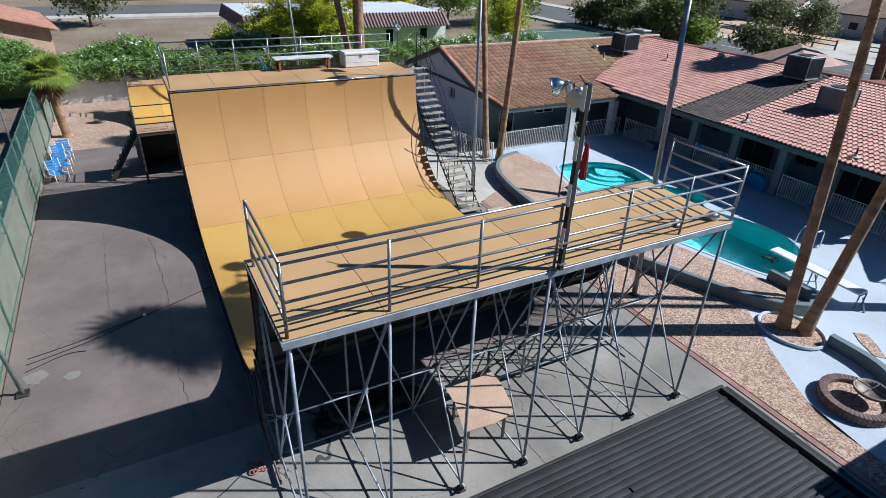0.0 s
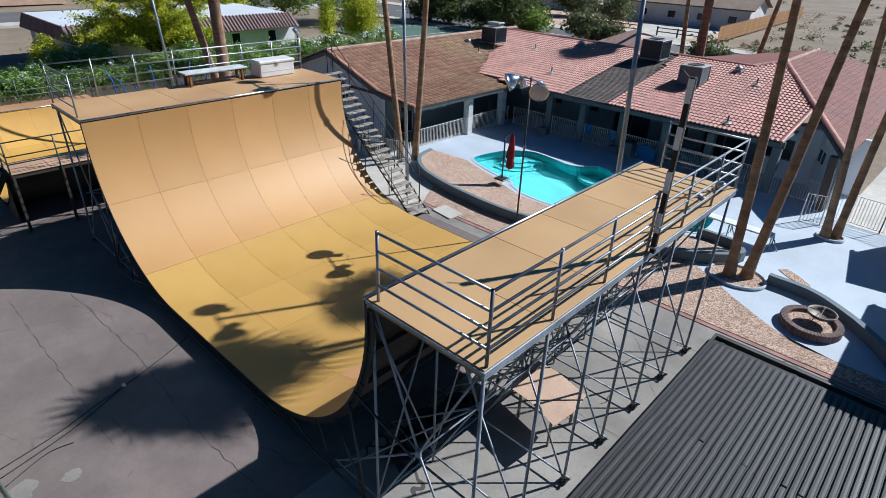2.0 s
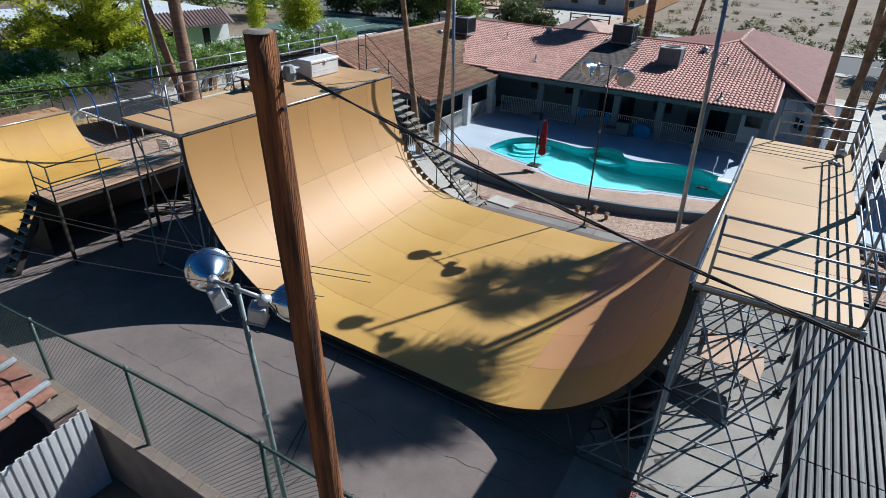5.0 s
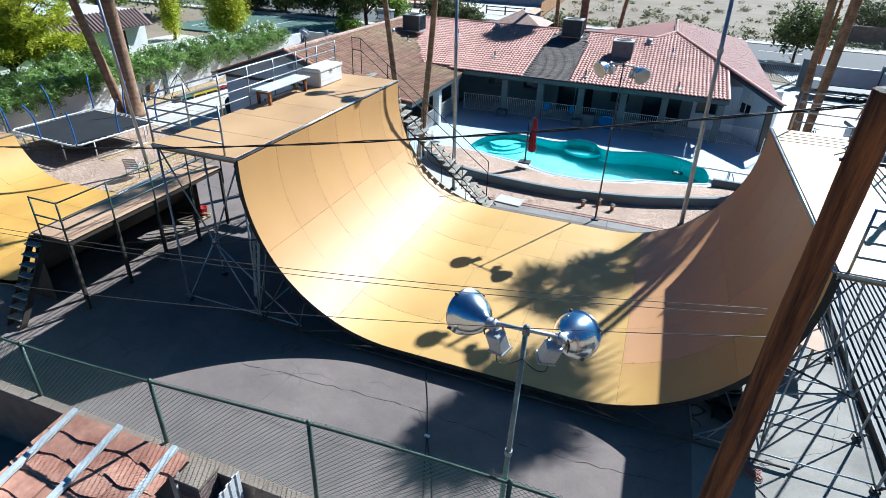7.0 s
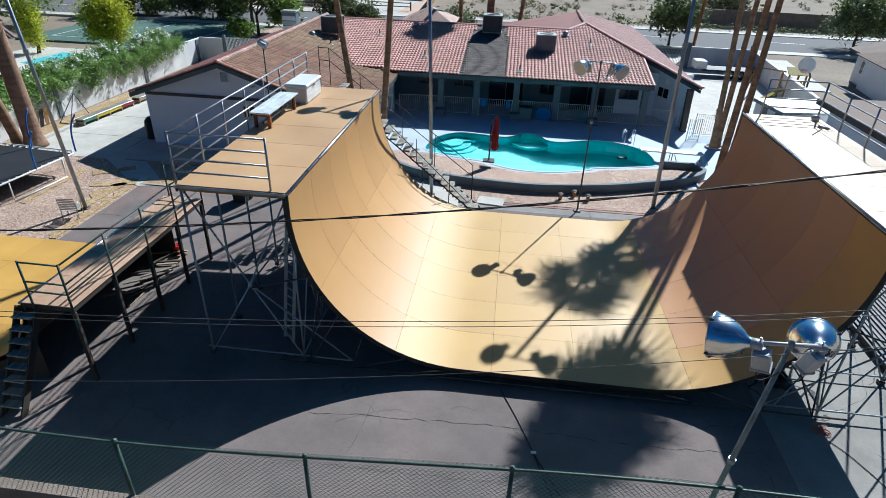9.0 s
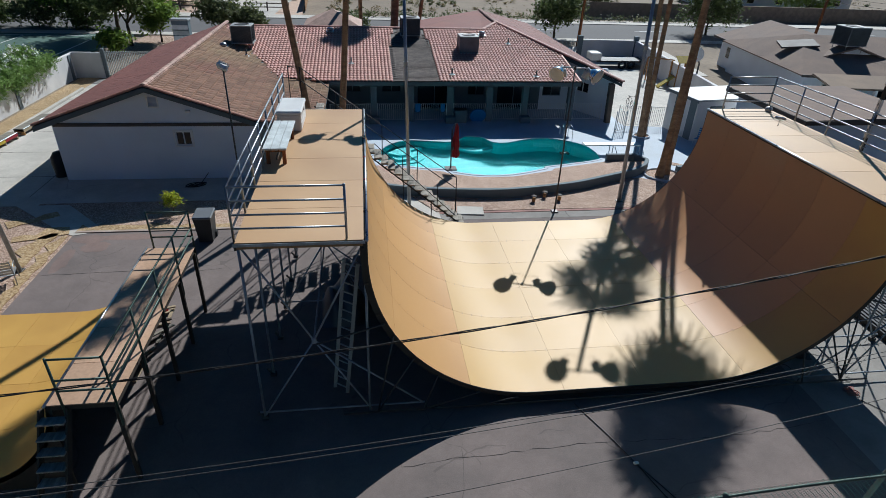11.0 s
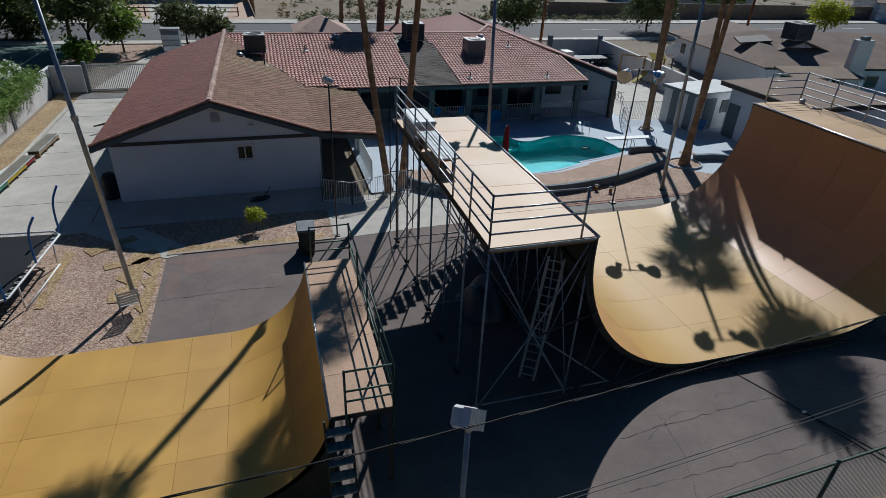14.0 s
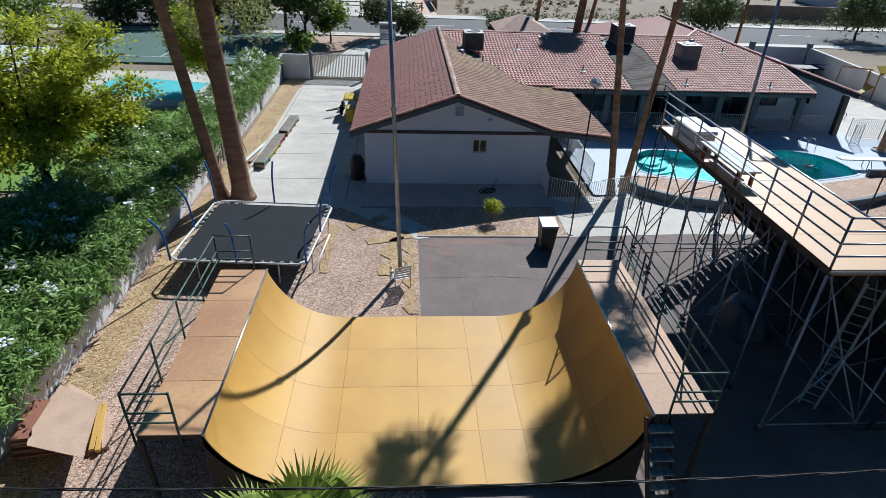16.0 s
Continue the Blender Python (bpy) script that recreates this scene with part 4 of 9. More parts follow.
# ---- stairs up to the ramp ----
def make_stairs():
    st = thing("staircase", (-4.4, 5.3, 0), "steep open staircase with weathered wooden treads and steel rails", "staircase")
    n = 22
    x0, x1 = -7.85, -2.5
    zt = lambda t: RZ - 0.02 - (RZ - 0.08) * t
    tread = MB().box((0, -0.24, 0), (0.27, 0.4, 0.05), None, 0.008).box((0, 0.22, 0.004), (0.27, 0.5, 0.05), None, 0.008).mesh("tread", M["tread_wood"])
    for i in range(n):
        t = (i + 0.5) / n
        piece("tread", tread, st, pose(x0 + (x1 - x0) * t, 5.25, zt(t), random.uniform(-1.5, 1.5), random.uniform(-2.5, 2.5), random.uniform(-1.5, 1.5)))
    for y in (4.8, 5.72):
        part("stringer", MB().tube((x0 - 0.1, y, RZ - 0.2), (x1 + 0.1, y, 0.0), 0.026, 8), "black", st, smooth=True)
    for i in range(n):
        t = (i + 0.5) / n
        x, z = x0 + (x1 - x0) * t, zt(t) - 0.03
        for y in (4.8, 5.72):
            part("bracket", MB().path([(x - 0.12, y, z), (x + 0.13, y, z), (x - 0.02, y, z - 0.14)], 0.014, 5), "black", st)
    # rails beside the flight
    for dz in (0.0, 0.45):
        part("hand_rail", MB().path([(-8.75, 5.8, 5.9 - dz), (-8.36, 5.79, 5.89 - dz), (-2.79, 5.5, 1.87 - dz), (-2.76, 5.5, 0.9 - dz)], 0.017, 6), "black", st, smooth=True)
    part("hand_rail", MB().tube((-5.9, 4.78, 3.5), (-2.9, 4.78, 0.62), 0.015, 6), "black", st, smooth=True)
    for x in (-8.36, -7.2, -5.6, -4.3, -2.78):
        t = max(0.0, (x - x0) / (x1 - x0))
        k = (x + 8.36) / 5.57
        part("rail_post", MB().tube((x, 5.79 - 0.29 * k, max(0, zt(t) - 0.2)), (x, 5.79 - 0.29 * k, 5.89 - 4.02 * k), 0.017, 6), "black", st, smooth=True)
    for x in (-4.9, -3.6):
        t = (x - x0) / (x1 - x0)
        part("rail_post", MB().tube((x, 4.78, zt(t) - 0.15), (x, 4.78, zt(t) + 0.85), 0.015, 6), "black", st, smooth=True)
    # top landing
    for i in range(4):
        part("landing_board", MB().box((-8.32, 4.72 + i * 0.14, RZ - 0.16), (0.95, 0.13, 0.04), None, 0.006), "ply_dark_shade", st)
    for x, y in ((-8.75, 5.8), (-7.85, 5.76), (-8.75, 4.72), (-7.85, 4.72)):
        part("leg", MB().tube((x, y, gz(x)), (x, y, RZ - 0.07), 0.022, 6), "steel_dark", st, smooth=True)
    part("rail_post", MB().tube((-8.75, 5.8, RZ - 0.1), (-8.75, 5.8, 5.95), 0.017, 6), "black", st, smooth=True)
    for x in (-6.3, -4.8, -3.7):
        t = (x - x0) / (x1 - x0)
        part("leg", MB().tube((x, 5.72, 0), (x, 5.72, zt(t) - 0.2), 0.02, 6), "steel_dark", st, smooth=True)
    for a, b in (((-8.75, 5.8, 0.2), (-7.85, 5.76, 2.4)), ((-7.85, 5.76, 0.2), (-8.75, 5.8, 2.4)), ((-8.75, 5.8, 2.4), (-7.85, 5.76, 4.5)), ((-8.75, 5.8, 2.4), (-7.85, 5.76, 2.4)), ((-7.85, 5.76, 0.3), (-6.3, 5.72, 2.9))):
        part("brace", MB().tube(a, b, 0.018, 6), "steel_dark", st, smooth=True)


make_stairs()


# ---- mini ramp ----
def make_mini():
    gx = -16.87
    half, zt, r, zf = 4.47, 2.07, 2.3, 0.03
    y0, y1 = -5.83, 0.24
    zl = 1.74  # the west coping stands lower
    ph_l = math.asin((zf + r - zl) / r)
    q0 = r * (math.pi / 2 - math.asin((zf + r - zt) / r))
    flat = 2 * (half - r * math.cos(math.asin((zf + r - zt) / r)))
    q_l, run = r * (math.pi / 2 - ph_l), flat + 0.2
    tot = q_l + q0 + run

    def prof(s):
        if s <= q_l:
            a = ph_l + s / r
            return gx - flat / 2 - 0.2 - r * math.cos(a), zf + r - r * math.sin(a), math.sin(a), -math.cos(a)
        if s <= q_l + run:
            return gx - flat / 2 - 0.2 + s - q_l, zf, 1.0, 0.0
        a = (s - q_l - run) / r
        return gx + flat / 2 + r * math.sin(a), zf + r - r * math.cos(a), math.cos(a), math.sin(a)

    mini = thing("mini_ramp", (gx, (y0 + y1) / 2, gz(gx)), "ochre wooden skate mini ramp with two decks", "skate ramp")
    w = y1 - y0
    cuts = [0.03, 1.9, q_l + 0.15, tot / 2 - 0.35, tot / 2 + 1.1, tot - q0 + 0.05, tot - 1.6, tot - 0.03]
    cols = 4
    cw = w / cols
    for k in range(len(cuts) - 1):
        me = smooth_strip(strip(cuts[k] + 0.003, cuts[k + 1] - 0.003, cw - 0.006, prof, 0.012, 12).mesh("skate_panel", M["mini_yellow"]))
        for c in range(cols):
            piece("skate_panel", me, mini, pose(0, y0 + c * cw + 0.003, random.uniform(-0.0015, 0.0015)))
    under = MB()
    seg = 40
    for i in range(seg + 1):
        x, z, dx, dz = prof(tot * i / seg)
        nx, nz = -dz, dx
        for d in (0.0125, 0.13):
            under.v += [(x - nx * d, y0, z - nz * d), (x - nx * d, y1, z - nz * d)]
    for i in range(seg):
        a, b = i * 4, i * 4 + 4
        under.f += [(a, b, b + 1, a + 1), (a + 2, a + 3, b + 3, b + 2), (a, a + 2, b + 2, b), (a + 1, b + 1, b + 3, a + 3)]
    part("under_sheet", under, "ply_dark_shade", mini)
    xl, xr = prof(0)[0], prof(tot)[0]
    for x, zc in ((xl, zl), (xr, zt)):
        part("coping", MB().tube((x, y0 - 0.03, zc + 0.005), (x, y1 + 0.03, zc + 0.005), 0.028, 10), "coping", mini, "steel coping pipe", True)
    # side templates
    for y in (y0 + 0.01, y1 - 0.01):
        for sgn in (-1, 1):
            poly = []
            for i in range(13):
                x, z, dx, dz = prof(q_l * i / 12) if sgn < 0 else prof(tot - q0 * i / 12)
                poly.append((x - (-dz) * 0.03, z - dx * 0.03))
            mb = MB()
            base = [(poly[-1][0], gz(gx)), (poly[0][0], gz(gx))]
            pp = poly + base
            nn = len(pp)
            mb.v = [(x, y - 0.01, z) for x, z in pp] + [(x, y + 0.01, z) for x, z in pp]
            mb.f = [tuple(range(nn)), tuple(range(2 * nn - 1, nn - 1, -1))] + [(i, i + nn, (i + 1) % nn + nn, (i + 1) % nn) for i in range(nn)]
            part("side_template", mb, "ply_dark_shade", mini)
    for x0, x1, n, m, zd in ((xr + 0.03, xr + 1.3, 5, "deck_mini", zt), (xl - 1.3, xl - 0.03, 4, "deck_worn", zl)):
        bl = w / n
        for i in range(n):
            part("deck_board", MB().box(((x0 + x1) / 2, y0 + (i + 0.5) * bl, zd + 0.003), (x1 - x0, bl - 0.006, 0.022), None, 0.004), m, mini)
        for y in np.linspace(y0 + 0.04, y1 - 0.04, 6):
            part("deck_joist", MB().box(((x0 + x1) / 2, y, zd - 0.07), (x1 - x0 - 0.04, 0.04, 0.12)), "ply_dark_shade", mini)
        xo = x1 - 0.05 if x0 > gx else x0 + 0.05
        part("deck_beam", MB().box((xo, (y0 + y1) / 2, zd - 0.08), (0.045, w, 0.14)), "ply_dark_shade", mini)
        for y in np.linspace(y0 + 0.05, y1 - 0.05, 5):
            part("leg", MB().box((xo, y, (zd + gz(xo)) / 2 - 0.08), (0.09, 0.09, zd - gz(xo) - 0.16), None, 0.008), "ply_dark_shade", mini)
    mr = thing("deck_railing", (xr + 1.27, -2.8, zt), "dark green steel tube railing on the mini ramp deck", "railing", "mini ramp railings")
    H3 = (1.12, 0.62, 0.36)
    rail_run(mr, (xr + 1.29, y0, zt), (xr + 1.29, y1, zt), 5, H3, 0.022, "green_pipe", 0.6)
    rail_run(mr, (xr + 0.33, y0, zt), (xr + 1.29, y0, zt), 2, H3, 0.022, "green_pipe", 0.3)
    rail_run(mr, (xr + 0.2, y1, zt), (xr + 1.29, y1, zt), 2, H3, 0.022, "green_pipe", 0.3)
    ml = thing("deck_railing", (xl - 1.4, -2.8, zl), "dark green steel tube railing on the mini ramp deck", "railing", "mini ramp railings")
    rail_run(ml, (xl - 1.33, y0, zl), (xl - 1.33, y1, zl), 5, H3, 0.022, "green_pipe", 0.6)
    rail_run(ml, (xl - 1.33, y0, zl), (xl - 0.45, y0, zl), 2, H3, 0.022, "green_pipe", 0.3)
    rail_run(ml, (xl - 1.33, y1, zl), (xl - 0.35, y1, zl), 2, H3, 0.022, "green_pipe", 0.3)
    # steps up to the right deck
    st = thing("wooden_steps", (xr + 0.17, y0 - 0.7, gz(-12)), "steep weathered wooden steps up to the mini ramp deck", "steps")
    for i in range(8):
        t = (i + 1) / 9
        part("tread", MB().box((xr + 0.14, y0 - 1.35 + 1.35 * t, gz(-12) + (zt - gz(-12)) * t), (0.5, 0.22, 0.04), None, 0.006), "tread_wood", st)
    for x in (xr - 0.11, xr + 0.39):
        part("stringer", MB().slab([(x - 0.02, y0 - 1.42, gz(-12)), (x + 0.02, y0 - 1.42, gz(-12)), (x + 0.02, y0 - 0.03, zt - 0.06), (x - 0.02, y0 - 0.03, zt - 0.06)], 0.18), "ply_dark_shade", st)
    return xl, xr


MINI_L, MINI_R = make_mini()


# ---- floodlight poles ----
def bell(c, aim):
    """A spun bell reflector with its rim, and the glass that closes it."""
    q = Vector((0, 0, 1)).rotation_difference(Vector(aim).normalized()).to_matrix()
    shell = [(0.0, -0.17), (0.055, -0.17), (0.07, -0.11), (0.085, -0.07), (0.13, -0.03), (0.19, 0.04), (0.235, 0.12), (0.265, 0.21), (0.28, 0.29), (0.295, 0.295), (0.295, 0.315), (0.27, 0.31), (0.22, 0.12), (0.0, 0.0)]
    return MB().lathe(shell, 32, c, q), MB().lathe([(0.0, 0.335), (0.12, 0.325), (0.27, 0.3)], 32, c, q), q


def flood_pole(base, top, r, material, aims, spread, axis=(1, 0, 0), label="tall steel pole with two round floodlights", lean=(0, 0)):
    x, y = base
    g = gz(x)
    head = Vector((x + lean[0], y + lean[1], top))
    at = lambda k: Vector((x, y, g)).lerp(head, k)
    p = thing("floodlight_pole", (x, y, g), label, "floodlight", "floodlight poles")
    part("pole", MB().path([at(0), at(0.5), at(1)], r, 12, r * 0.7), material, p, smooth=True)
    part("base_plate", MB().box((x, y, g + 0.03), (0.26, 0.26, 0.05), None, 0.01), "steel_dark", p)
    part("collar", MB().tube(at(0.62), at(0.635), r * 1.15, 12), "galv", p)
    part("pole_cap", MB().lathe([(0.0, 0.07), (0.03, 0.06), (0.045, 0.02), (0.045, -0.06)], 12, head), material, p, smooth=True)
    ax = Vector(axis).normalized()
    a, b = head - ax * spread / 2, head + ax * spread / 2
    arm = part("crossarm", MB().tube(a - ax * 0.04, b + ax * 0.04, 0.026, 10), "lamp_box", p, "white painted pipe crossarm", True)
    for end in (a, b):
        part("eye_bolt", MB().tube(end + Vector((0, 0, 0.02)), end + Vector((0, 0, 0.075)), 0.01, 6), "galv", arm)
    for c, aim, sgn in ((a, aims[0], -1), (b, aims[1], 1)):
        av = Vector(aim).normalized()
        neck = c + av * 0.2 + Vector((0, 0, -0.03))
        shell, glass, q = bell(neck, aim)
        ref = part("reflector", shell, "silver", p, "polished aluminium bell reflector", True)
        part("lens", glass, "lamp_face", ref, "round glass lens")
        for k in range(4):
            an = 0.6 + k * math.pi / 2
            part("rim_clip", MB().box(neck + q @ Vector((0.297 * math.cos(an), 0.297 * math.sin(an), 0.3)), (0.03, 0.03, 0.05), q, 0.004), "steel_dark", ref)
        part("socket", MB().tube(neck - av * 0.24, neck - av * 0.12, 0.07, 14), "lamp_box", p, "grey cast lamp socket", True)
        tilt = Euler((0.25, 0.22 * sgn, 0.5 * sgn)).to_matrix()
        bc = c + Vector((0.07 * -sgn, -0.03, -0.21))
        box = part("ballast_box", MB().box(bc, (0.2, 0.17, 0.27), tilt, 0.02), "lamp_box", p, "grey ballast box")
        part("box_lid", MB().box(bc + tilt @ Vector((0, 0, -0.125)), (0.225, 0.195, 0.035), tilt, 0.008), "ac_light", box)
        for side in (-1, 1):
            part("yoke", MB().path([c + Vector((0.1 * side, 0, -0.02)), c + Vector((0.125 * side, 0.04, -0.12)), c + Vector((0.115 * side, 0.07, -0.24))], 0.011, 6), "steel_dark", p, smooth=True)
        k = [bc + Vector((0, 0, -0.14)), bc + Vector((0.02 * -sgn, 0, -0.3)), at(1) * 0.5 + bc * 0.5 + Vector((0, 0, -0.42)), at(1) - Vector((0, 0, 0.42))]
        part("lead", MB().path(curve_loop([tuple(v) for v in k], 6, False), 0.007, 5), "cable", p, smooth=True)
    return p


flood_pole((1.74, -9.28), 5.78, 0.045, "pole_grey", ((-0.82, 0.52, -0.2), (0.32, 0.86, -0.4)), 0.74, (0.98, 0.1, -0.03), "grey-green steel pole with two round aluminium floodlights", (0.11, -0.41))
flood_pole((1.53, 6.1), 5.88, 0.035, "steel_dark", ((-0.6, -0.7, -0.35), (0.5, -0.8, -0.4)), 0.95, (0.95, -0.3, 0), "thin dark pole with two round floodlights")
flood_pole((4.7, 6.94), 10.35, 0.085, "galv", ((-0.5, -0.8, -0.6), (0.5, -0.8, -0.6)), 1.0, (1, -0.2, 0), lean=(-0.36, -0.14))
flood_pole((-4.51, 6.51), 9.4, 0.075, "galv", ((-0.5, -0.8, -0.6), (0.5, -0.8, -0.6)), 1.0, (1, -0.2, 0), lean=(-0.27, -0.04))
flood_pole((-17.66, 3.0), 9.35, 0.075, "galv", ((-0.5, -0.8, -0.6), (0.5, -0.8, -0.6)), 1.8, (1, -0.1, 0), lean=(-0.28, -0.5))


def box_lamp(base, top, r, material, aim, label):
    x, y = base
    p = thing("lamp_post", (x, y, gz(x)), label, "lamp post", "lamp posts")
    part("pole", MB().tube((x, y, gz(x)), (x, y, top), r, 8), material, p, smooth=True)
    part("base_plate", MB().box((x, y, gz(x) + 0.02), (0.2, 0.2, 0.04), None, 0.01), material, p)
    av = Vector(aim).normalized()
    q = Vector((0, 0, -1)).rotation_difference(av).to_matrix()
    part("lamp_head", MB().box(Vector((x, y, top + 0.06)) + av * 0.05, (0.36, 0.24, 0.14), q, 0.03), "white_paint", p, "grey square floodlight head")
    part("lamp_lens", MB().box(Vector((x, y, top + 0.06)) + av * 0.125, (0.30, 0.18, 0.01), q), "white_paint", p)
    for k in range(6):
        part("fin", MB().box(Vector((x, y, top + 0.06)) - av * 0.06 + q @ Vector((-0.15 + k * 0.06, 0, 0)), (0.012, 0.22, 0.1), q), "white_paint", p)
    part("yoke", MB().box((x, y, top - 0.05), (0.07, 0.07, 0.16), None, 0.01), material, p)


box_lamp((-10.87, 5.82), 5.85, 0.03, "steel_dark", (-0.4, -0.6, -0.7), "thin dark pole with a square floodlight")
box_lamp((-11.2, -10.1), 6.0, 0.035, "galv", (-0.62, 0.7, -0.32), "grey steel pole with a white square floodlight")


# ---- palms and trees ----
def fan_crown(name, c, n, length, parent, seed, lo=-0.5, hi=1.2, material="frond", blades=17, width=0.058):
    rng = random.Random(seed)
    mb = MB()
    c = Vector(c)
    for i in range(n):
        az, el = rng.uniform(0, 6.283), rng.uniform(lo, hi)
        d = Vector((math.cos(az) * math.cos(el), math.sin(az) * math.cos(el), math.sin(el)))
        side = d.cross(Vector((0, 0, 1)))
        side = side.normalized() if side.length > 0.05 else Vector((1, 0, 0))
        up = side.cross(d)
        L = length * rng.uniform(0.8, 1.15)
        st = L * rng.uniform(0.22, 0.5)
        hub = c + d * st - Vector((0, 0, 0.1 * st))
        mb.path([c, c + d * st * 0.5, hub], 0.022, 4, 0.012, False)
        fl = L * 0.7
        for k in range(blades):
            a = -1.75 + 3.5 * k / (blades - 1)
            dd = (d * math.cos(a) + side * math.sin(a)).normalized()
            droop = Vector((0, 0, -1)) * fl * (0.06 + 0.26 * rng.random())
            tip = hub + dd * fl * (0.75 + 0.25 * math.cos(a)) + droop
            mid = hub + dd * fl * 0.5 + up * 0.04
            w = dd.cross(up).normalized() * fl * width
            mb.add([hub, mid - w, mid + w, tip], [(0, 1, 2), (1, 3, 2)])
    return part(name, mb, material, parent)


def palm(base, top, r0, r1, material, label, seed, crown=True, skirt=True, length=1.55, n=34, blades=17, width=0.058):
    p = thing("palm_tree", (*base, gz(base[0])), label, "palm tree", "palm trees")
    rng = random.Random(seed)
    a, b = Vector((*base, gz(base[0]))), Vector(top)
    k = 70
    pts = []
    for i in range(k + 1):
        t = i / k
        q = a.lerp(b, t)
        pts.append(q + Vector((math.sin(t * 5 + seed) * 0.05, math.cos(t * 4 + seed) * 0.05, 0)) * t)
    rad = lambda t: (r1 + (r0 - r1) * (1 - t) ** 1.5 + r0 * 0.35 * max(0, 1 - t * 18)) * (1 + 0.05 * math.sin(t * k * math.pi))
    part("trunk", MB().path(pts, rad, 12), material, p, smooth=True)
    if crown:
        fan_crown("crown", b, n, length, p, seed, blades=blades, width=width)
        if skirt:
            fan_crown("dead_fronds", b - Vector((0, 0, 0.25)), 22 if skirt is True else skirt, length * 0.8, p, seed + 1, -1.45, -0.75, "frond_dry", 10)
    return p


palm((7.88, 9.65), (7.55, 8.42, 13.4), 0.165, 0.095, "palm_trunk", "tall slender fan palm beside the pool terrace", 1, True, 6, 1.65, 32, 13, 0.055)
palm((8.33, 9.93), (9.26, 11.4, 15.2), 0.165, 0.095, "palm_trunk", "tall leaning fan palm beside the pool terrace", 2, True, 6, 1.75, 32, 13, 0.055)
palm((9.45, 15.4), (8.42, 14.8, 14.0), 0.15, 0.105, "palm_trunk", "tall slender fan palm at the pool gate", 3, True, 5, 1.65, 26, 13, 0.05)
palm((9.75, 15.7), (10.0, 16.3, 13.6), 0.15, 0.105, "palm_trunk", "tall leaning fan palm at the pool gate", 4, True, 5, 1.65, 26, 13, 0.05)
palm((-3.75, 34.8), (-3.4, 32.7, 10.6), 0.36, 0.26, "palm_red", "stout fan palm with reddish trunk in front of the house", 14, True, True, 1.7, 36)
palm((-6.35, 38.4), (-6.2, 35.6, 11.0), 0.2, 0.13, "palm_trunk", "tall slender fan palm in front of the house", 15, True, True, 1.3, 28)
palm((-1.5, 39.5), (-0.2, 38.5, 11.0), 0.2, 0.13, "palm_trunk", "tall slender fan palm in front of the house", 16, True, True, 1.3, 28)
palm((-8.07, 9.45), (-9.95, 9.16, 13.8), 0.16, 0.105, "palm_trunk", "tall slender fan palm beside the house", 5, True, 5, 1.35, 24, 13, 0.052)
palm((-7.4, 9.75), (-6.32, 9.75, 13.8), 0.16, 0.105, "palm_trunk", "tall slender fan palm beside the house", 6, True, 5, 1.35, 24, 13, 0.052)
palm((-24.5, 9.0), (-24.98, 9.22, 9.9), 0.42, 0.31, "palm_red", "tall thick fan palm with rough reddish trunk", 7, True, True, 2.0, 60)
palm((-25.4, 9.05), (-25.91, 7.1, 9.95), 0.26, 0.185, "palm_red", "tall slender fan palm leaning over the wall", 8)
palm((-19.55, -9.05), (-18.9, -9.2, 3.22), 0.21, 0.2, "palm_trunk", "short fan palm with bright green crown", 9, True, True, 1.25, 40, 30, 0.03)


def tree(base, h, crown_c, crown_r, clump_n, per, cr, size, material, label, seed, category="tree"):
    t = thing("tree", (*base, gz(base[0])), label, category)
    rng = random.Random(seed)
    b = Vector((*base, gz(base[0])))
    c = Vector(crown_c)
    mb = MB()
    fork = b.lerp(c, 0.45)
    mb.path([b, b.lerp(fork, 0.5) + Vector((rng.uniform(-.1, .1), rng.uniform(-.1, .1), 0)), fork], h * 0.03, 8, h * 0.02)
    for i in range(7):
        d = Vector((rng.uniform(-1, 1) * crown_r[0], rng.uniform(-1, 1) * crown_r[1], rng.uniform(-0.3, 0.8) * crown_r[2]))
        mb.path([fork, fork.lerp(c + d, 0.5) + Vector((0, 0, 0.2)), c + d * 0.85], h * 0.014, 6, h * 0.004)
    part("trunk", mb, "bark", t, smooth=True)
    ob = new("crown", leaves("crown", ball_clumps(clump_n, per, crown_c, crown_r, cr, seed), size, material, seed))
    ob.parent = t
    ob.matrix_parent_inverse = rootinv(t)
    return t


# ---- house ----
def inside(p, poly):
    x, y = p
    r = False
    for i in range(len(poly)):
        (x0, y0), (x1, y1) = poly[i - 1], poly[i]
        if (y0 > y) != (y1 > y) and x < (x1 - x0) * (y - y0) / (y1 - y0) + x0:
            r = not r
    return r


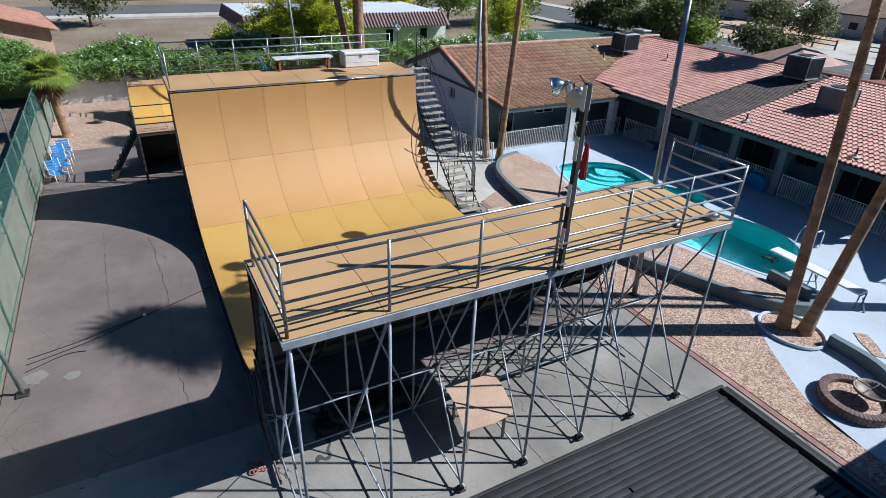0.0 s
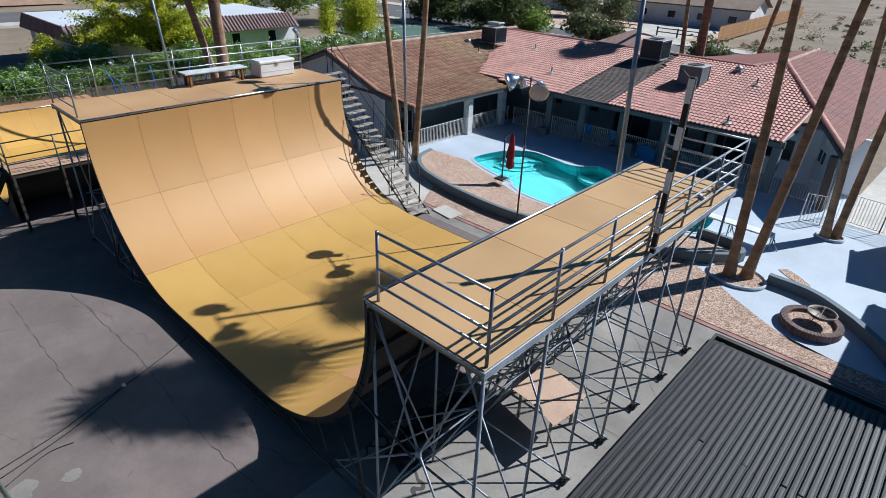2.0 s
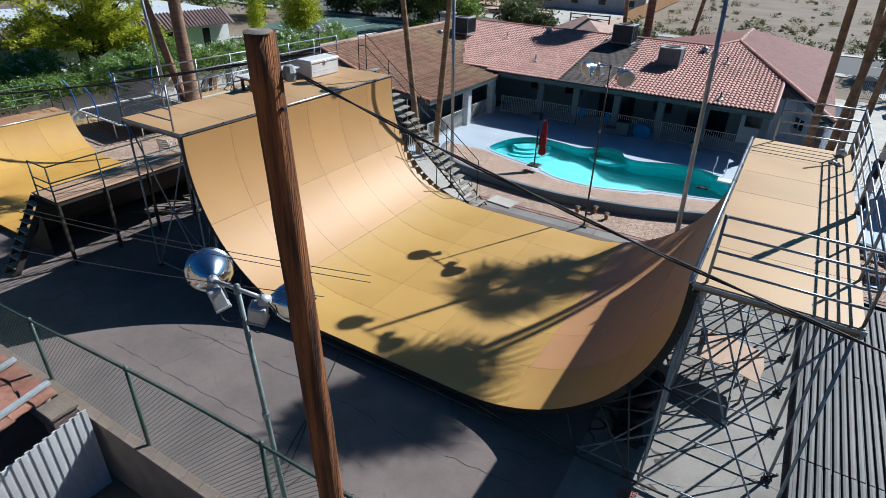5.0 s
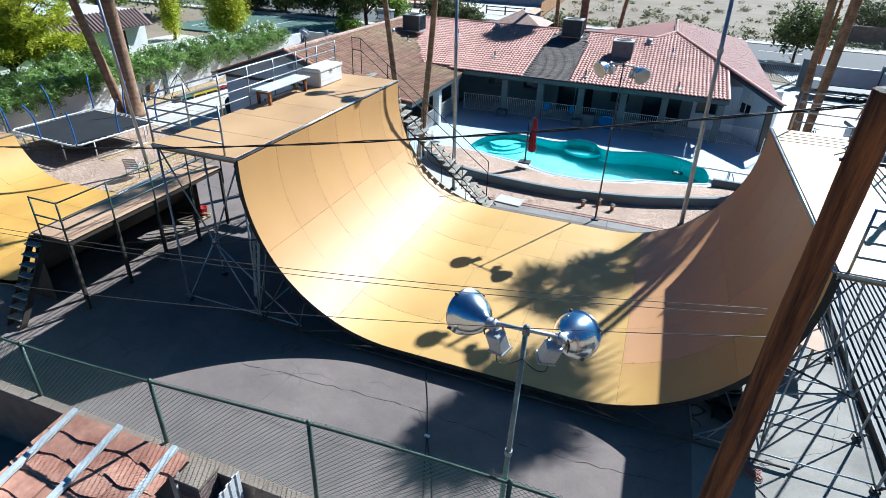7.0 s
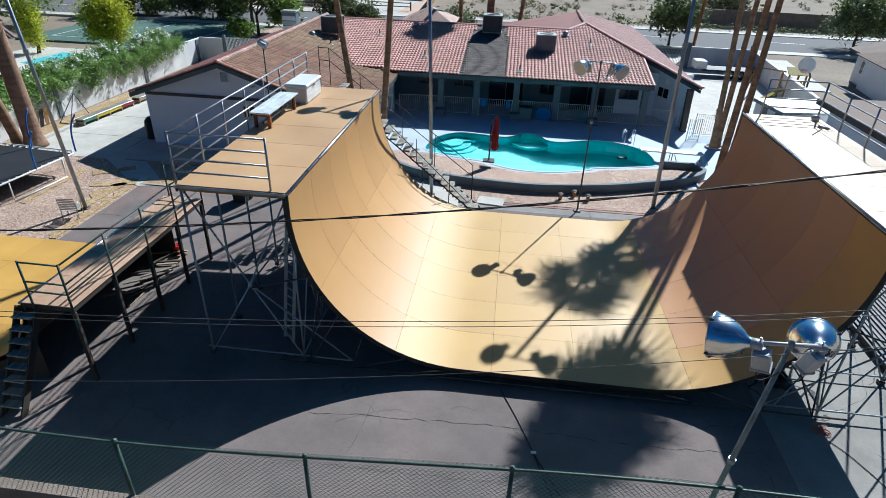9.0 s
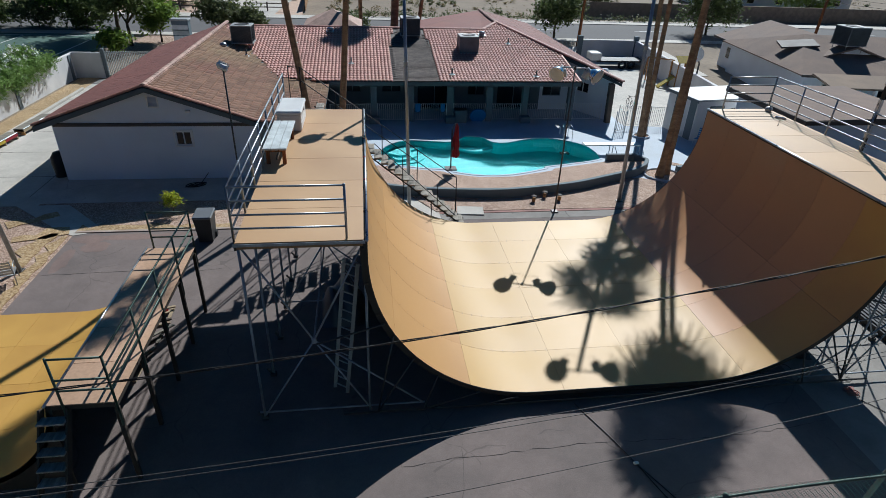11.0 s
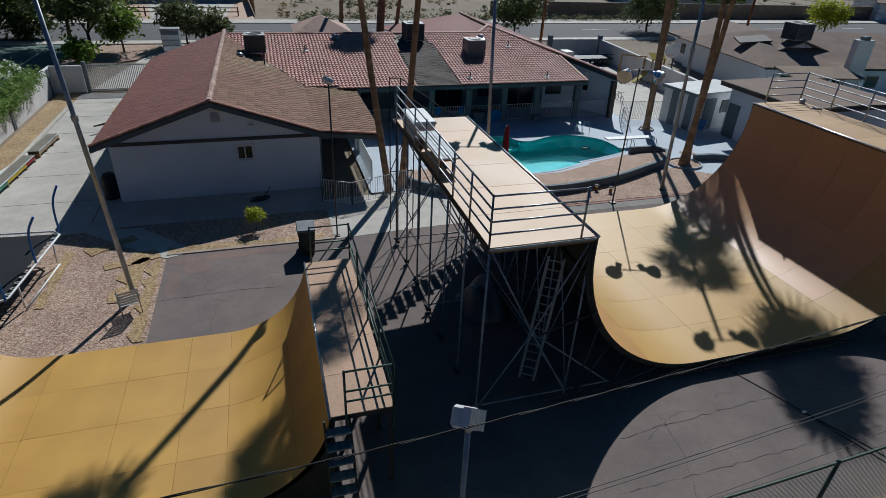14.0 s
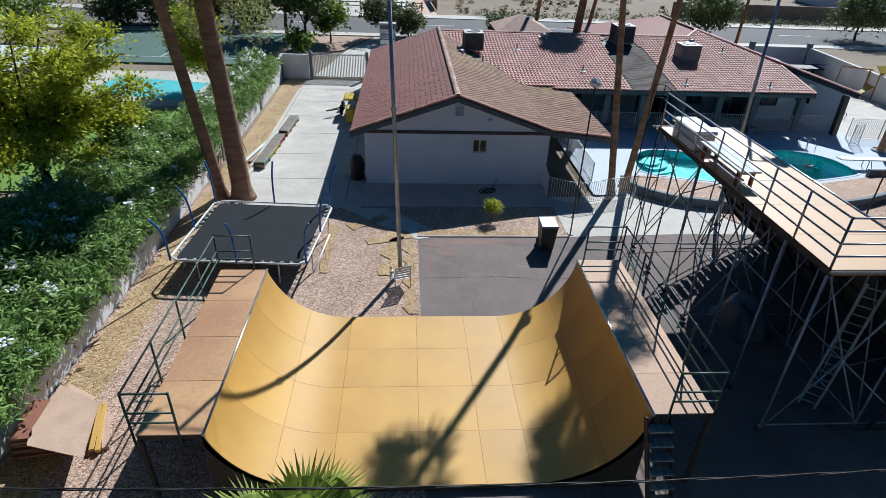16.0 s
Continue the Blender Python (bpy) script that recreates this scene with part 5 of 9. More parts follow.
def tile_roof(name, parent, poly, zf, up, material, tw=0.3, tl=0.4, arch=0.055, step=0.03, skip=None, label="", singles=None):
    """Courses of tiles on the plan polygon poly; zf gives the height, up the plan direction uphill."""
    mb = MB()
    up = Vector(up)
    al = Vector((up.y, -up.x))
    us = [Vector(p).dot(up) for p in poly]
    as_ = [Vector(p).dot(al) for p in poly]
    prof = [(0, 0), (0.18, 0.75), (0.42, 1.0), (0.66, 0.75), (0.84, 0.05), (1.0, 0.0)] if arch > 0.03 else [(0, 0.2), (0.03, 1), (0.97, 1), (1, 0.2)]
    rng = random.Random(len(name) + len(poly))
    near = []
    if singles:
        u, j = min(us), 0
        while u < max(us):
            a = min(as_) + (0 if arch > 0.03 else (j % 2) * tw / 2)
            while a < max(as_):
                c = up * (u + tl / 2) + al * (a + tw / 2)
                if inside((c.x, c.y), poly) and not (skip and inside((c.x, c.y), skip)):
                    near.append((round((c - Vector(singles)).length, 4), j, round(a, 4), u))
                a += tw
            u += tl
            j += 1
        near = sorted(near)[:300]
    chosen = {(j, a) for d, j, a, u in near}
    shared = {}
    j = 0
    u = min(us)
    while u < max(us):
        a = min(as_) + (0 if arch > 0.03 else (j % 2) * tw / 2)
        while a < max(as_):
            c = up * (u + tl / 2) + al * (a + tw / 2)
            if inside((c.x, c.y), poly) and not (skip and inside((c.x, c.y), skip)):
                k = rng.uniform(0, 0.008)
                vs, fs = [], []
                if (j, round(a, 4)) in chosen:
                    p = up * u + al * a
                    q = p + up * tl
                    g = round((zf(q.x, q.y) - zf(p.x, p.y)) / tl, 3)
                    if g not in shared:
                        tm = MB()
                        for t, h in prof:
                            for du, dz in ((0.0, step), (tl + 0.03, 0.0)):
                                vs.append((t * tw, du, g * du + 0.01 + arch * h + dz))
                        for t, h in prof:
                            vs.append((t * tw, 0, arch * h - 0.01))
                        n = len(prof)
                        for i in range(n - 1):
                            fs.append((2 * i, 2 * i + 1, 2 * i + 3, 2 * i + 2))
                            fs.append((2 * n + i, 2 * i, 2 * i + 2, 2 * n + i + 1))
                        shared[g] = tm.add(vs, fs).mesh("tile", M[material])
                    piece("tile", shared[g], parent, pose(p.x, p.y, zf(p.x, p.y) + k, 0, 0, math.degrees(math.atan2(al.y, al.x))))
                    a += tw
                    continue
                for t, h in prof:
                    for du, dz in ((0.0, step + k), (tl + 0.03, 0.0)):
                        p = up * (u + du) + al * (a + t * tw)
                        vs.append((p.x, p.y, zf(p.x, p.y) + 0.01 + arch * h + dz))
                n = len(prof)
                for t, h in prof:
                    p = up * u + al * (a + t * tw)
                    vs.append((p.x, p.y, zf(p.x, p.y) + arch * h - 0.01))
                for i in range(n - 1):
                    fs.append((2 * i, 2 * i + 1, 2 * i + 3, 2 * i + 2))
                    fs.append((2 * n + i, 2 * i, 2 * i + 2, 2 * n + i + 1))
                mb.add(vs, fs)
            a += tw
        u += tl
        j += 1
    ob = part(name, mb, material, parent, label)
    tagged(ob, kind="stuff")
    return ob


def ridge_run(parent, a, b, material="ridge_tile", r=0.13):
    a, b = Vector(a), Vector(b)
    n = max(1, int((b - a).length / 0.4))
    mb = MB()
    d = (b - a).normalized()
    s = d.cross(Vector((0, 0, 1))).normalized()
    u = s.cross(d)
    for i in range(n):
        p, q = a.lerp(b, i / n), a.lerp(b, (i + 1.06) / n)
        vs = []
        for c, rr in ((p, r * 1.1), (q, r)):
            for k in range(6):
                an = math.pi * k / 5
                vs.append(c + s * math.cos(an) * rr + u * (math.sin(an) * rr * 0.8 - 0.02))
        mb.add(vs, [(k, k + 1, k + 7, k + 6) for k in range(5)] + [tuple(range(5, -1, -1)), tuple(range(6, 12))])
    part("ridge_tiles", mb, material, parent)


def wall_plane(mb, poly, holes, to3, depth):
    """A wall with through openings: poly and holes in wall coordinates; to3 maps (a, z, d) to space."""
    v, f = ring_fill(poly, holes, 0)
    o = len(mb.v)
    mb.v += [to3(x, y, 0) for x, y, z in v]
    mb.f += [tuple(i + o for i in q) for q in f]
    o = len(mb.v)
    mb.v += [to3(x, y, depth) for x, y, z in v]
    mb.f += [tuple(i + o for i in reversed(q)) for q in f]
    for loop in (poly, *holes):
        n = len(loop)
        o = len(mb.v)
        mb.v += [to3(x, y, 0) for x, y in loop] + [to3(x, y, depth) for x, y in loop]
        mb.f += [(o + i, o + (i + 1) % n, o + n + (i + 1) % n, o + n + i) for i in range(n)]
    # one closed skin: corners in the same place become one
    seen, keep, verts = {}, [], []
    for p in mb.v:
        q = tuple(round(c, 4) for c in p)
        if q not in seen:
            seen[q] = len(verts)
            verts.append(p)
        keep.append(seen[q])
    mb.v = verts
    mb.f = [f for f in (tuple(dict.fromkeys(keep[i] for i in q)) for q in mb.f) if len(f) > 2]


def rect(a0, a1, z0, z1):
    return [(a0, z0), (a1, z0), (a1, z1), (a0, z1)]


def window(parent, a0, a1, z0, z1, to3, frame="white_paint", mullions=1, name="window"):
    """A framed window set into an opening."""
    w = 0.05
    fr = MB()
    for r in (rect(a0, a1, z0, z0 + w), rect(a0, a1, z1 - w, z1), rect(a0, a0 + w, z0 + w, z1 - w), rect(a1 - w, a1, z0 + w, z1 - w), *[rect(a0 + (a1 - a0) * (k + 1) / (mullions + 1) - w / 2, a0 + (a1 - a0) * (k + 1) / (mullions + 1) + w / 2, z0 + w, z1 - w) for k in range(mullions)]):
        wall_plane(fr, r, [], to3, 0.07)
    win = part(name, fr, frame, parent)
    pn = MB()
    shifted = lambda x, y, d: to3(x, y, 0.035 + d)
    wall_plane(pn, rect(a0 + w, a1 - w, z0 + w, z1 - w), [], shifted, 0.01)
    part("pane", pn, "window_dark", win)
    return win


def zE(x, y=0):
    return 4.05 - (x + 15.4) * 0.342 if x < -11.1 else 2.58 - (x + 11.1) * 0.1


def zW(x, y=0):
    return 4.05 - (-15.4 - x) * 0.351


def zS(x, y):
    return 2.5 + (y - 17.75) * 0.175


def zN(x, y):
    return 4.01 - (y - 26.4) * 0.15


def zEE(x, y=0):
    return 4.3 - (x - 3.15) * 0.306


def make_house():
    h = thing("house", (-4, 20, 0), "single-storey stucco house with red tile roofs and a porch", "house")
    WY = 10.42
    # west wing walls
    mb = MB()
    hole = rect(-14.62, -13.95, 1.42, 2.05)
    vent = rect(-15.48, -15.08, 3.12, 3.6)
    wall_plane(mb, [(-19.5, -0.3), (-11.1, -0.3), (-11.1, 2.45), (-15.4, 3.92), (-19.5, 2.48)], [hole, vent], lambda a, z, d: (a, WY + d, z), 0.2)
    part("wall", mb, "stucco", h, "pale grey stucco gable wall")
    to3 = lambda a, z, d: (a, WY + 0.03 + d, z)
    window(h, -14.62, -13.95, 1.42, 2.05, to3)
    part("window_trim", (lambda m: (wall_plane(m, rect(-14.7, -13.87, 1.34, 2.13), [rect(-14.62, -13.95, 1.42, 2.05)], lambda a, z, d: (a, WY - 0.025 + d, z), 0.03), m)[1])(MB()), "white_paint", h)
    vt = part("gable_vent", (lambda m: (wall_plane(m, rect(-15.52, -15.04, 3.08, 3.64), [rect(-15.46, -15.1, 3.14, 3.58)], lambda a, z, d: (a, WY - 0.03 + d, z), 0.05), m)[1])(MB()), "white_paint", h)
    for k in range(8):
        part("slat", MB().box((-15.28, WY + 0.02, 3.17 + k * 0.055), (0.36, 0.06, 0.012), Euler((0.7, 0, 0)).to_matrix()), "white_paint", vt)
    part("trim_beam", MB().box((-15.3, WY - 0.03, 2.37), (8.3, 0.06, 0.14), None, 0.01), "trim_dark", h)
    part("gable_light", MB().box((-13.9, WY - 0.06, 2.95), (0.2, 0.12, 0.1), None, 0.02), "white_paint", h)
    part("wall", MB().box((-19.4, 18.9, 1.1), (0.2, 16.8, 2.8)), "stucco", h)
    part("wall", MB().box((-11.2, 15.2, 1.1), (0.2, 9.2, 2.9)), "stucco", h)
    part("wall", MB().box((-15.3, 27.3, 1.1), (8.4, 0.2, 2.8)), "stucco", h)
    # rake and fascia boards of the wing
    for (x0, z0), (x1, z1) in (((-20.1, zW(-20.1)), (-15.4, 4.05)), ((-15.4, 4.05), (-11.1, zE(-11.1))), ((-11.1, zE(-11.1)), (-8.3, zE(-8.3)))):
        n = MB()
        n.v = [(x0, 10.06, z0 - 0.02), (x1, 10.06, z1 - 0.02), (x1, 10.06, z1 - 0.22), (x0, 10.06, z0 - 0.22), (x0, 10.11, z0 - 0.02), (x1, 10.11, z1 - 0.02), (x1, 10.11, z1 - 0.22), (x0, 10.11, z0 - 0.22)]
        n.f = [(3, 2, 1, 0), (4, 5, 6, 7), (0, 1, 5, 4), (2, 3, 7, 6), (1, 2, 6, 5), (3, 0, 4, 7)]
        part("rake_board", n, "teal_trim", h)
        ridge_run(h, (x0, 10.14, z0 + 0.06), (x1, 10.14, z1 + 0.06), "terracotta", 0.11)
    # roof decks
    part("roof_deck", MB().slab([(-20.1, 10.1, zW(-20.1)), (-15.4, 10.1, 4.05), (-15.4, 27.6, 4.05), (-20.1, 27.6, zW(-20.1))], 0.08), "trim_dark", h)
    part("roof_deck", MB().slab([(-15.4, 10.1, 4.05), (-11.1, 10.1, zE(-11.1)), (-11.1, 18.2, zE(-11.1)), (-15.4, 26.7, 4.05)], 0.08), "trim_dark", h)
    part("roof_deck", MB().slab([(-11.1, 10.1, zE(-11.1)), (-8.3, 10.1, zE(-8.3)), (-8.3, 17.8, zE(-8.3)), (-11.1, 18.25, zE(-11.1))], 0.08), "trim_dark", h)
    south = [(-8.3, 17.75), (6.25, 17.75), (6.25, 22.16), (3.15, 27.9), (1.9, 26.4), (-15.4, 26.4), (-11.1, 18.2)]
    part("roof_deck", MB().slab([(x, y, zS(x, y)) for x, y in south], 0.08), "trim_dark", h)
    part("roof_deck", MB().slab([(-15.4, 26.4, 4.0), (1.9, 26.4, 4.0), (1.9, 37, zN(0, 37)), (-15.4, 37, zN(0, 37))], 0.08), "trim_dark", h)
    hip = [(6.25, 22.16), (8.77, 17.5), (8.77, 40), (3.2, 34.6), (3.15, 27.9)]
    part("roof_deck", MB().slab([(x, y, zEE(x) - 0.01) for x, y in hip], 0.08), "trim_dark", h)
    part("roof_deck", MB().slab([(3.15, 27.9, 4.29), (3.2, 34.6, 4.3), (-3, 40, 2.4), (-3, 29.2, 3.5), (1.9, 26.42, 4.03)], 0.08), "tile_brown", h)
    strip_ = [(-4.7, 17.5), (-2.0, 17.5), (-2.0, 22.5), (-2.7, 29.5), (-4.0, 29.5), (-4.7, 22.5)]
    tile_roof("roof_tiles", h, [(-20.1, 10.1), (-15.4, 10.1), (-15.4, 27.6), (-20.1, 27.6)], zW, (1, 0), "tile_brown", 0.24, 0.24, 0.02, 0.02, label="weathered dark red flat roof tiles", singles=(-16.0, 9.0))
    tile_roof("roof_tiles", h, [(-15.4, 10.1), (-8.3, 10.1), (-8.3, 17.75), (-11.1, 18.2), (-15.4, 26.5)], zE, (-1, 0), "tile_tan", 0.33, 0.36, 0.04, 0.05, label="weathered tan flat roof tiles", singles=(-11.0, 9.0))
    tile_roof("roof_tiles", h, south, zS, (0, 1), "tile_red", 0.205, 0.33, 0.05, 0.035, strip_, "red clay S-shaped roof tiles", (0.0, 12.0))
    tile_roof("roof_tiles", h, hip, zEE, (-1, 0), "tile_brown", 0.26, 0.26, 0.02, 0.02, label="dark red flat roof tiles")
    tile_roof("shingles", h, [(-4.7, 17.75), (-2.0, 17.75), (-2.0, 22.0), (-2.6, 26.4), (-4.0, 26.4), (-4.7, 22.0)], lambda x, y: zS(x, y) + 0.01, (0, 1), "shingle", 0.3, 0.16, 0.008, 0.008, label="dark brown asphalt shingles")
    ridge_run(h, (-15.4, 10.1, 4.1), (-15.4, 27.5, 4.12))
    ridge_run(h, (-15.4, 26.4, 4.05), (1.9, 26.4, 4.05), "tile_red")
    ridge_run(h, (1.9, 26.4, 4.05), (3.15, 27.9, 4.33), "tile_red")
    ridge_run(h, (3.15, 27.9, 4.33), (8.77, 17.5, 2.62), "tile_red")
    ridge_run(h, (3.15, 27.9, 4.33), (3.2, 34.6, 4.34), "ridge_tile")
    ridge_run(h, (6.25, 22.1, 3.3), (6.25, 17.75, 2.55), "tile_red", 0.09)
    # small gable over the front door
    py = MB()
    py.v = [(-10.8, 31, 3.3), (-6.4, 31, 3.3), (-6.4, 35.4, 3.3), (-10.8, 35.4, 3.3), (-8.6, 33.2, 4.35)]
    py.f = [(0, 1, 4), (1, 2, 4), (2, 3, 4), (3, 0, 4), (3, 2, 1, 0)]
    part("porch_roof", py, "ridge_tile", h)
    # fascia of the porch, gutter, columns
    part("fascia", MB().box((-1.0, 17.72, 2.38), (14.6, 0.06, 0.22), None, 0.01), "teal_trim", h)
    part("beam", MB().box((-1.0, 18.45, 2.24), (14.6, 0.2, 0.28)), "teal_trim", h)
    part("fascia", MB().box((-8.36, 13.9, 2.18), (0.06, 7.6, 0.22), None, 0.01), "teal_trim", h)
    # end wall under the hip, with its vent and window
    e0, e1 = Vector((6.3, 22.5)), Vector((8.55, 18.35))
    ed = (e1 - e0).normalized()
    en = Vector((-ed.y, ed.x))
    el = (e1 - e0).length
    e3 = lambda a, z, d: (e0.x + ed.x * a + en.x * d, e0.y + ed.y * a + en.y * d, z)
    mb = MB()
    wall_plane(mb, [(0, -0.05), (el, -0.05), (el, 2.5), (0, 3.18)], [rect(1.9, 2.9, 1.25, 1.9), rect(2.5, 2.85, 2.12, 2.5)], e3, 0.15)
    part("wall", mb, "stucco", h, "pale stucco end wall")
    window(h, 1.9, 2.9, 1.25, 1.9, lambda a, z, d: e3(a, z, d + 0.03))
    ev = part("gable_vent", (lambda m: (wall_plane(m, rect(2.46, 2.89, 2.08, 2.54), [rect(2.52, 2.83, 2.14, 2.48)], lambda a, z, d: e3(a, z, d - 0.03), 0.05), m)[1])(MB()), "white_paint", h)
    for k in range(6):
        part("slat", (lambda m, z: (wall_plane(m, rect(2.52, 2.83, z, z + 0.03), [], lambda a, zz, d: e3(a, zz, d), 0.03), m)[1])(MB(), 2.15 + k * 0.055), "white_paint", ev)
    part("soffit", MB().slab([(6.2, 22.2, 3.2), (8.75, 17.55, 2.46), (8.75, 19.5, 2.46), (6.5, 23.4, 3.1)], 0.03), "trim_dark", h)
    part("rake_board", MB().slab([(6.22, 22.1, 3.28), (8.72, 17.45, 2.5), (8.72, 17.45, 2.34), (6.22, 22.1, 3.12)], 0.05), "teal_trim", h)
    for x in (-5.85, -3.7, -1.35, 1.0, 3.2, 6.05):
        part("column", MB().box((x, 18.5, 1.04), (0.36, 0.36, 2.08), None, 0.015), "house_dark", h)
    for i, y in enumerate((14.7, 17.7)):
        col = part("brick_column", MB().box((-8.75, y, 1.02), (0.34, 0.34, 2.04)), "brick_white", h, "white block column")
        bm_ = MB().box((0, 0, 0), (0.38, 0.38, 0.185), None, 0.012).mesh("block", M["brick_white"])
        for k in range(10):
            piece("block", bm_, col, pose(-8.75, y, 0.11 + k * 0.2))
    part("post", MB().box((8.35, 17.95, 1.2), (0.32, 0.32, 2.4), Euler((0.03, -0.05, 0)).to_matrix(), 0.02), "trim_dark", h)
    # porch back walls with doors and windows
    mb = MB()
    holes = [rect(-7.6, -6.6, 1.1, 1.75), rect(-5.3, -4.1, 1.1, 1.8), rect(-3.1, -0.9, 0.05, 2.02), rect(0.1, 1.2, 0.9, 1.9), rect(2.0, 4.2, 0.05, 2.02), rect(5.0, 6.2, 0.9, 1.9)]
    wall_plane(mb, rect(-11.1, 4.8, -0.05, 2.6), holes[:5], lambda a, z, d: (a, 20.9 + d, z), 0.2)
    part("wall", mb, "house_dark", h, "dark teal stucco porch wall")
    mb = MB()
    wall_plane(mb, rect(4.8, 9.2, -0.05, 2.6), holes[5:], lambda a, z, d: (a, 20.9 + d, z), 0.2)
    part("wall", mb, "stucco", h, "pale stucco porch wall")
    for q in holes:
        window(h, q[0][0], q[1][0], q[0][1], q[2][1], lambda a, z, d: (a, 20.93 + d, z), "teal_trim", 1, "window" if q[2][1] < 2 else "glass_door")
    part("wall", MB().box((-11.0, 20.5, 1.2), (0.2, 2.4, 2.5)), "house_dark", h)
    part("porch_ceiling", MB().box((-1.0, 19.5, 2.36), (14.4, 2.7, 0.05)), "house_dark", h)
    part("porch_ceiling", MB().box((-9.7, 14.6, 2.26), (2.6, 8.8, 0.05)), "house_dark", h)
    # dark porch wall of the wing, windows
    mb = MB()
    holes = [rect(11.6, 12.6, 0.05, 2.02), rect(14.0, 15.3, 1.0, 1.9), rect(16.8, 18.0, 1.0, 1.9)]
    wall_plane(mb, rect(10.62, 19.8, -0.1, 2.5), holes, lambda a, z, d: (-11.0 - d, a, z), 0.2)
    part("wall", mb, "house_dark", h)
    for q in holes:
        window(h, q[0][0], q[1][0], q[0][1], q[2][1], lambda a, z, d: (-11.03 - d, a, z), "white_paint", 1, "window")
    return h


house = make_house()
house.location += Vector((0.18, 0.32, 0))


PICKETS = {}


def picket_fence(pts, hgt, gap, material, label, name="picket_fence", closed_top=0.02):
    """Welded picket railing along a polyline; each panel has rails and its pickets."""
    f = thing(name, (pts[0][0], pts[0][1], gz(pts[0][0])), label, "fence", "white picket railings")
    for a, b in zip(pts, pts[1:]):
        a, b = Vector((*a, gz(a[0]))), Vector((*b, gz(b[0])))
        L = (b - a).length
        n = max(2, int(L / gap))
        for p in (a, b):
            part("post", MB().box(p + Vector((0, 0, hgt / 2)), (0.045, 0.045, hgt), None, 0.005), material, f)
        for z in (0.1, hgt - 0.03):
            part("rail", MB().tube(a + Vector((0, 0, z)), b + Vector((0, 0, z)), 0.016, 4), material, f)
        key = (round(hgt, 2), material)
        if key not in PICKETS:
            PICKETS[key] = MB().tube((0, 0, 0.1), (0, 0, hgt - 0.03), 0.012, 4, None, False).mesh("picket", M[material])
        for i in range(1, n):
            p = a.lerp(b, i / n)
            piece("picket", PICKETS[key], f, pose(p.x, p.y, p.z))
    return f


cx = (-8.4, -5.66, -3.52, -1.17, 1.18, 3.38, 6.23, 8.5)
for a, b in zip(cx, cx[1:]):
    picket_fence([(a + 0.2, 18.82), (b - 0.2, 18.82)], 1.05, 0.11, "white_paint", "white steel picket railing between porch columns")
for a, b in ((10.9, 14.8), (15.2, 17.8), (18.2, 18.7)):
    picket_fence([(-8.57, a), (-8.57, b)], 1.05, 0.11, "white_paint", "white steel picket railing between porch columns")
picket_fence([(-11.0, 10.7), (-11.1, 9.1), (-9.9, 8.4), (-7.1, 9.15)], 1.1, 0.11, "white_paint", "white steel picket fence across the side path")
picket_fence([(9.0, 17.7), (10.9, 17.5), (12.2, 17.2)], 1.25, 0.11, "white_paint", "white steel pool gate and fence")
picket_fence([(8.3, 16.4), (9.0, 16.6)], 1.25, 0.11, "white_paint", "white steel pool gate and fence")


def roof_unit(x, y, zb, s, hh, label, fins=17):
    u = thing("air_conditioner", (x, y, zb), label, "air conditioner", "rooftop air conditioners")
    part("case", MB().box((x, y, zb + 0.18 + hh / 2), (s - 0.01, s - 0.01, hh), None, 0.02), "ac_dark" if fins else "ac_grey", u)
    part("lid", MB().box((x, y, zb + 0.18 + hh + 0.02), (s + 0.04, s + 0.04, 0.05), None, 0.01), "ac_light", u)
    part("fan_guard", MB().lathe([(0.0, 0.0), (0.30 * s, 0.0), (0.36 * s, 0.03), (0.38 * s, 0.0)], 20, (x, y, zb + 0.23 + hh)), "steel_dark", u)
    for k in range(fins):
        t = -0.5 + (k + 0.5) / fins
        part("louvre", MB().box((x + t * s * 0.9, y - s / 2 - 0.006, zb + 0.18 + hh / 2), (0.014, 0.018, hh * 0.86)), "ac_dark", u)
        part("louvre", MB().box((x + s / 2 + 0.006, y + t * s * 0.9, zb + 0.18 + hh / 2), (0.018, 0.014, hh * 0.86)), "ac_dark", u)
        part("louvre", MB().box((x - s / 2 - 0.006, y + t * s * 0.9, zb + 0.18 + hh / 2), (0.018, 0.014, hh * 0.86)), "ac_dark", u)
    for sx in (-0.5, 0.5):
        for sy in (-0.5, 0.5):
            part("corner_post", MB().box((x + sx * s, y + sy * s, zb + 0.18 + hh / 2), (0.05, 0.05, hh), None, 0.006), "ac_grey", u)
    for sx in (-0.42, 0.42):
        for sy in (-0.42, 0.42):
            z0 = zb - 0.35
            part("leg", MB().tube((x + sx * s, y + sy * s, z0), (x + sx * s, y + sy * s, zb + 0.2), 0.025, 6), "ac_light", u)
    part("frame", MB().box((x, y, zb + 0.15), (s + 0.1, s + 0.1, 0.05)), "ac_light", u)


roof_unit(-13.33, 22.85, 3.55, 1.15, 0.92, "grey box air conditioner on the tile roof")
roof_unit(-3.08, 25.4, 3.72, 1.22, 1.0, "grey box air conditioner on the tile roof")
roof_unit(0.42, 22.8, 3.12, 1.15, 0.95, "grey evaporative cooler on the tile roof", 0)


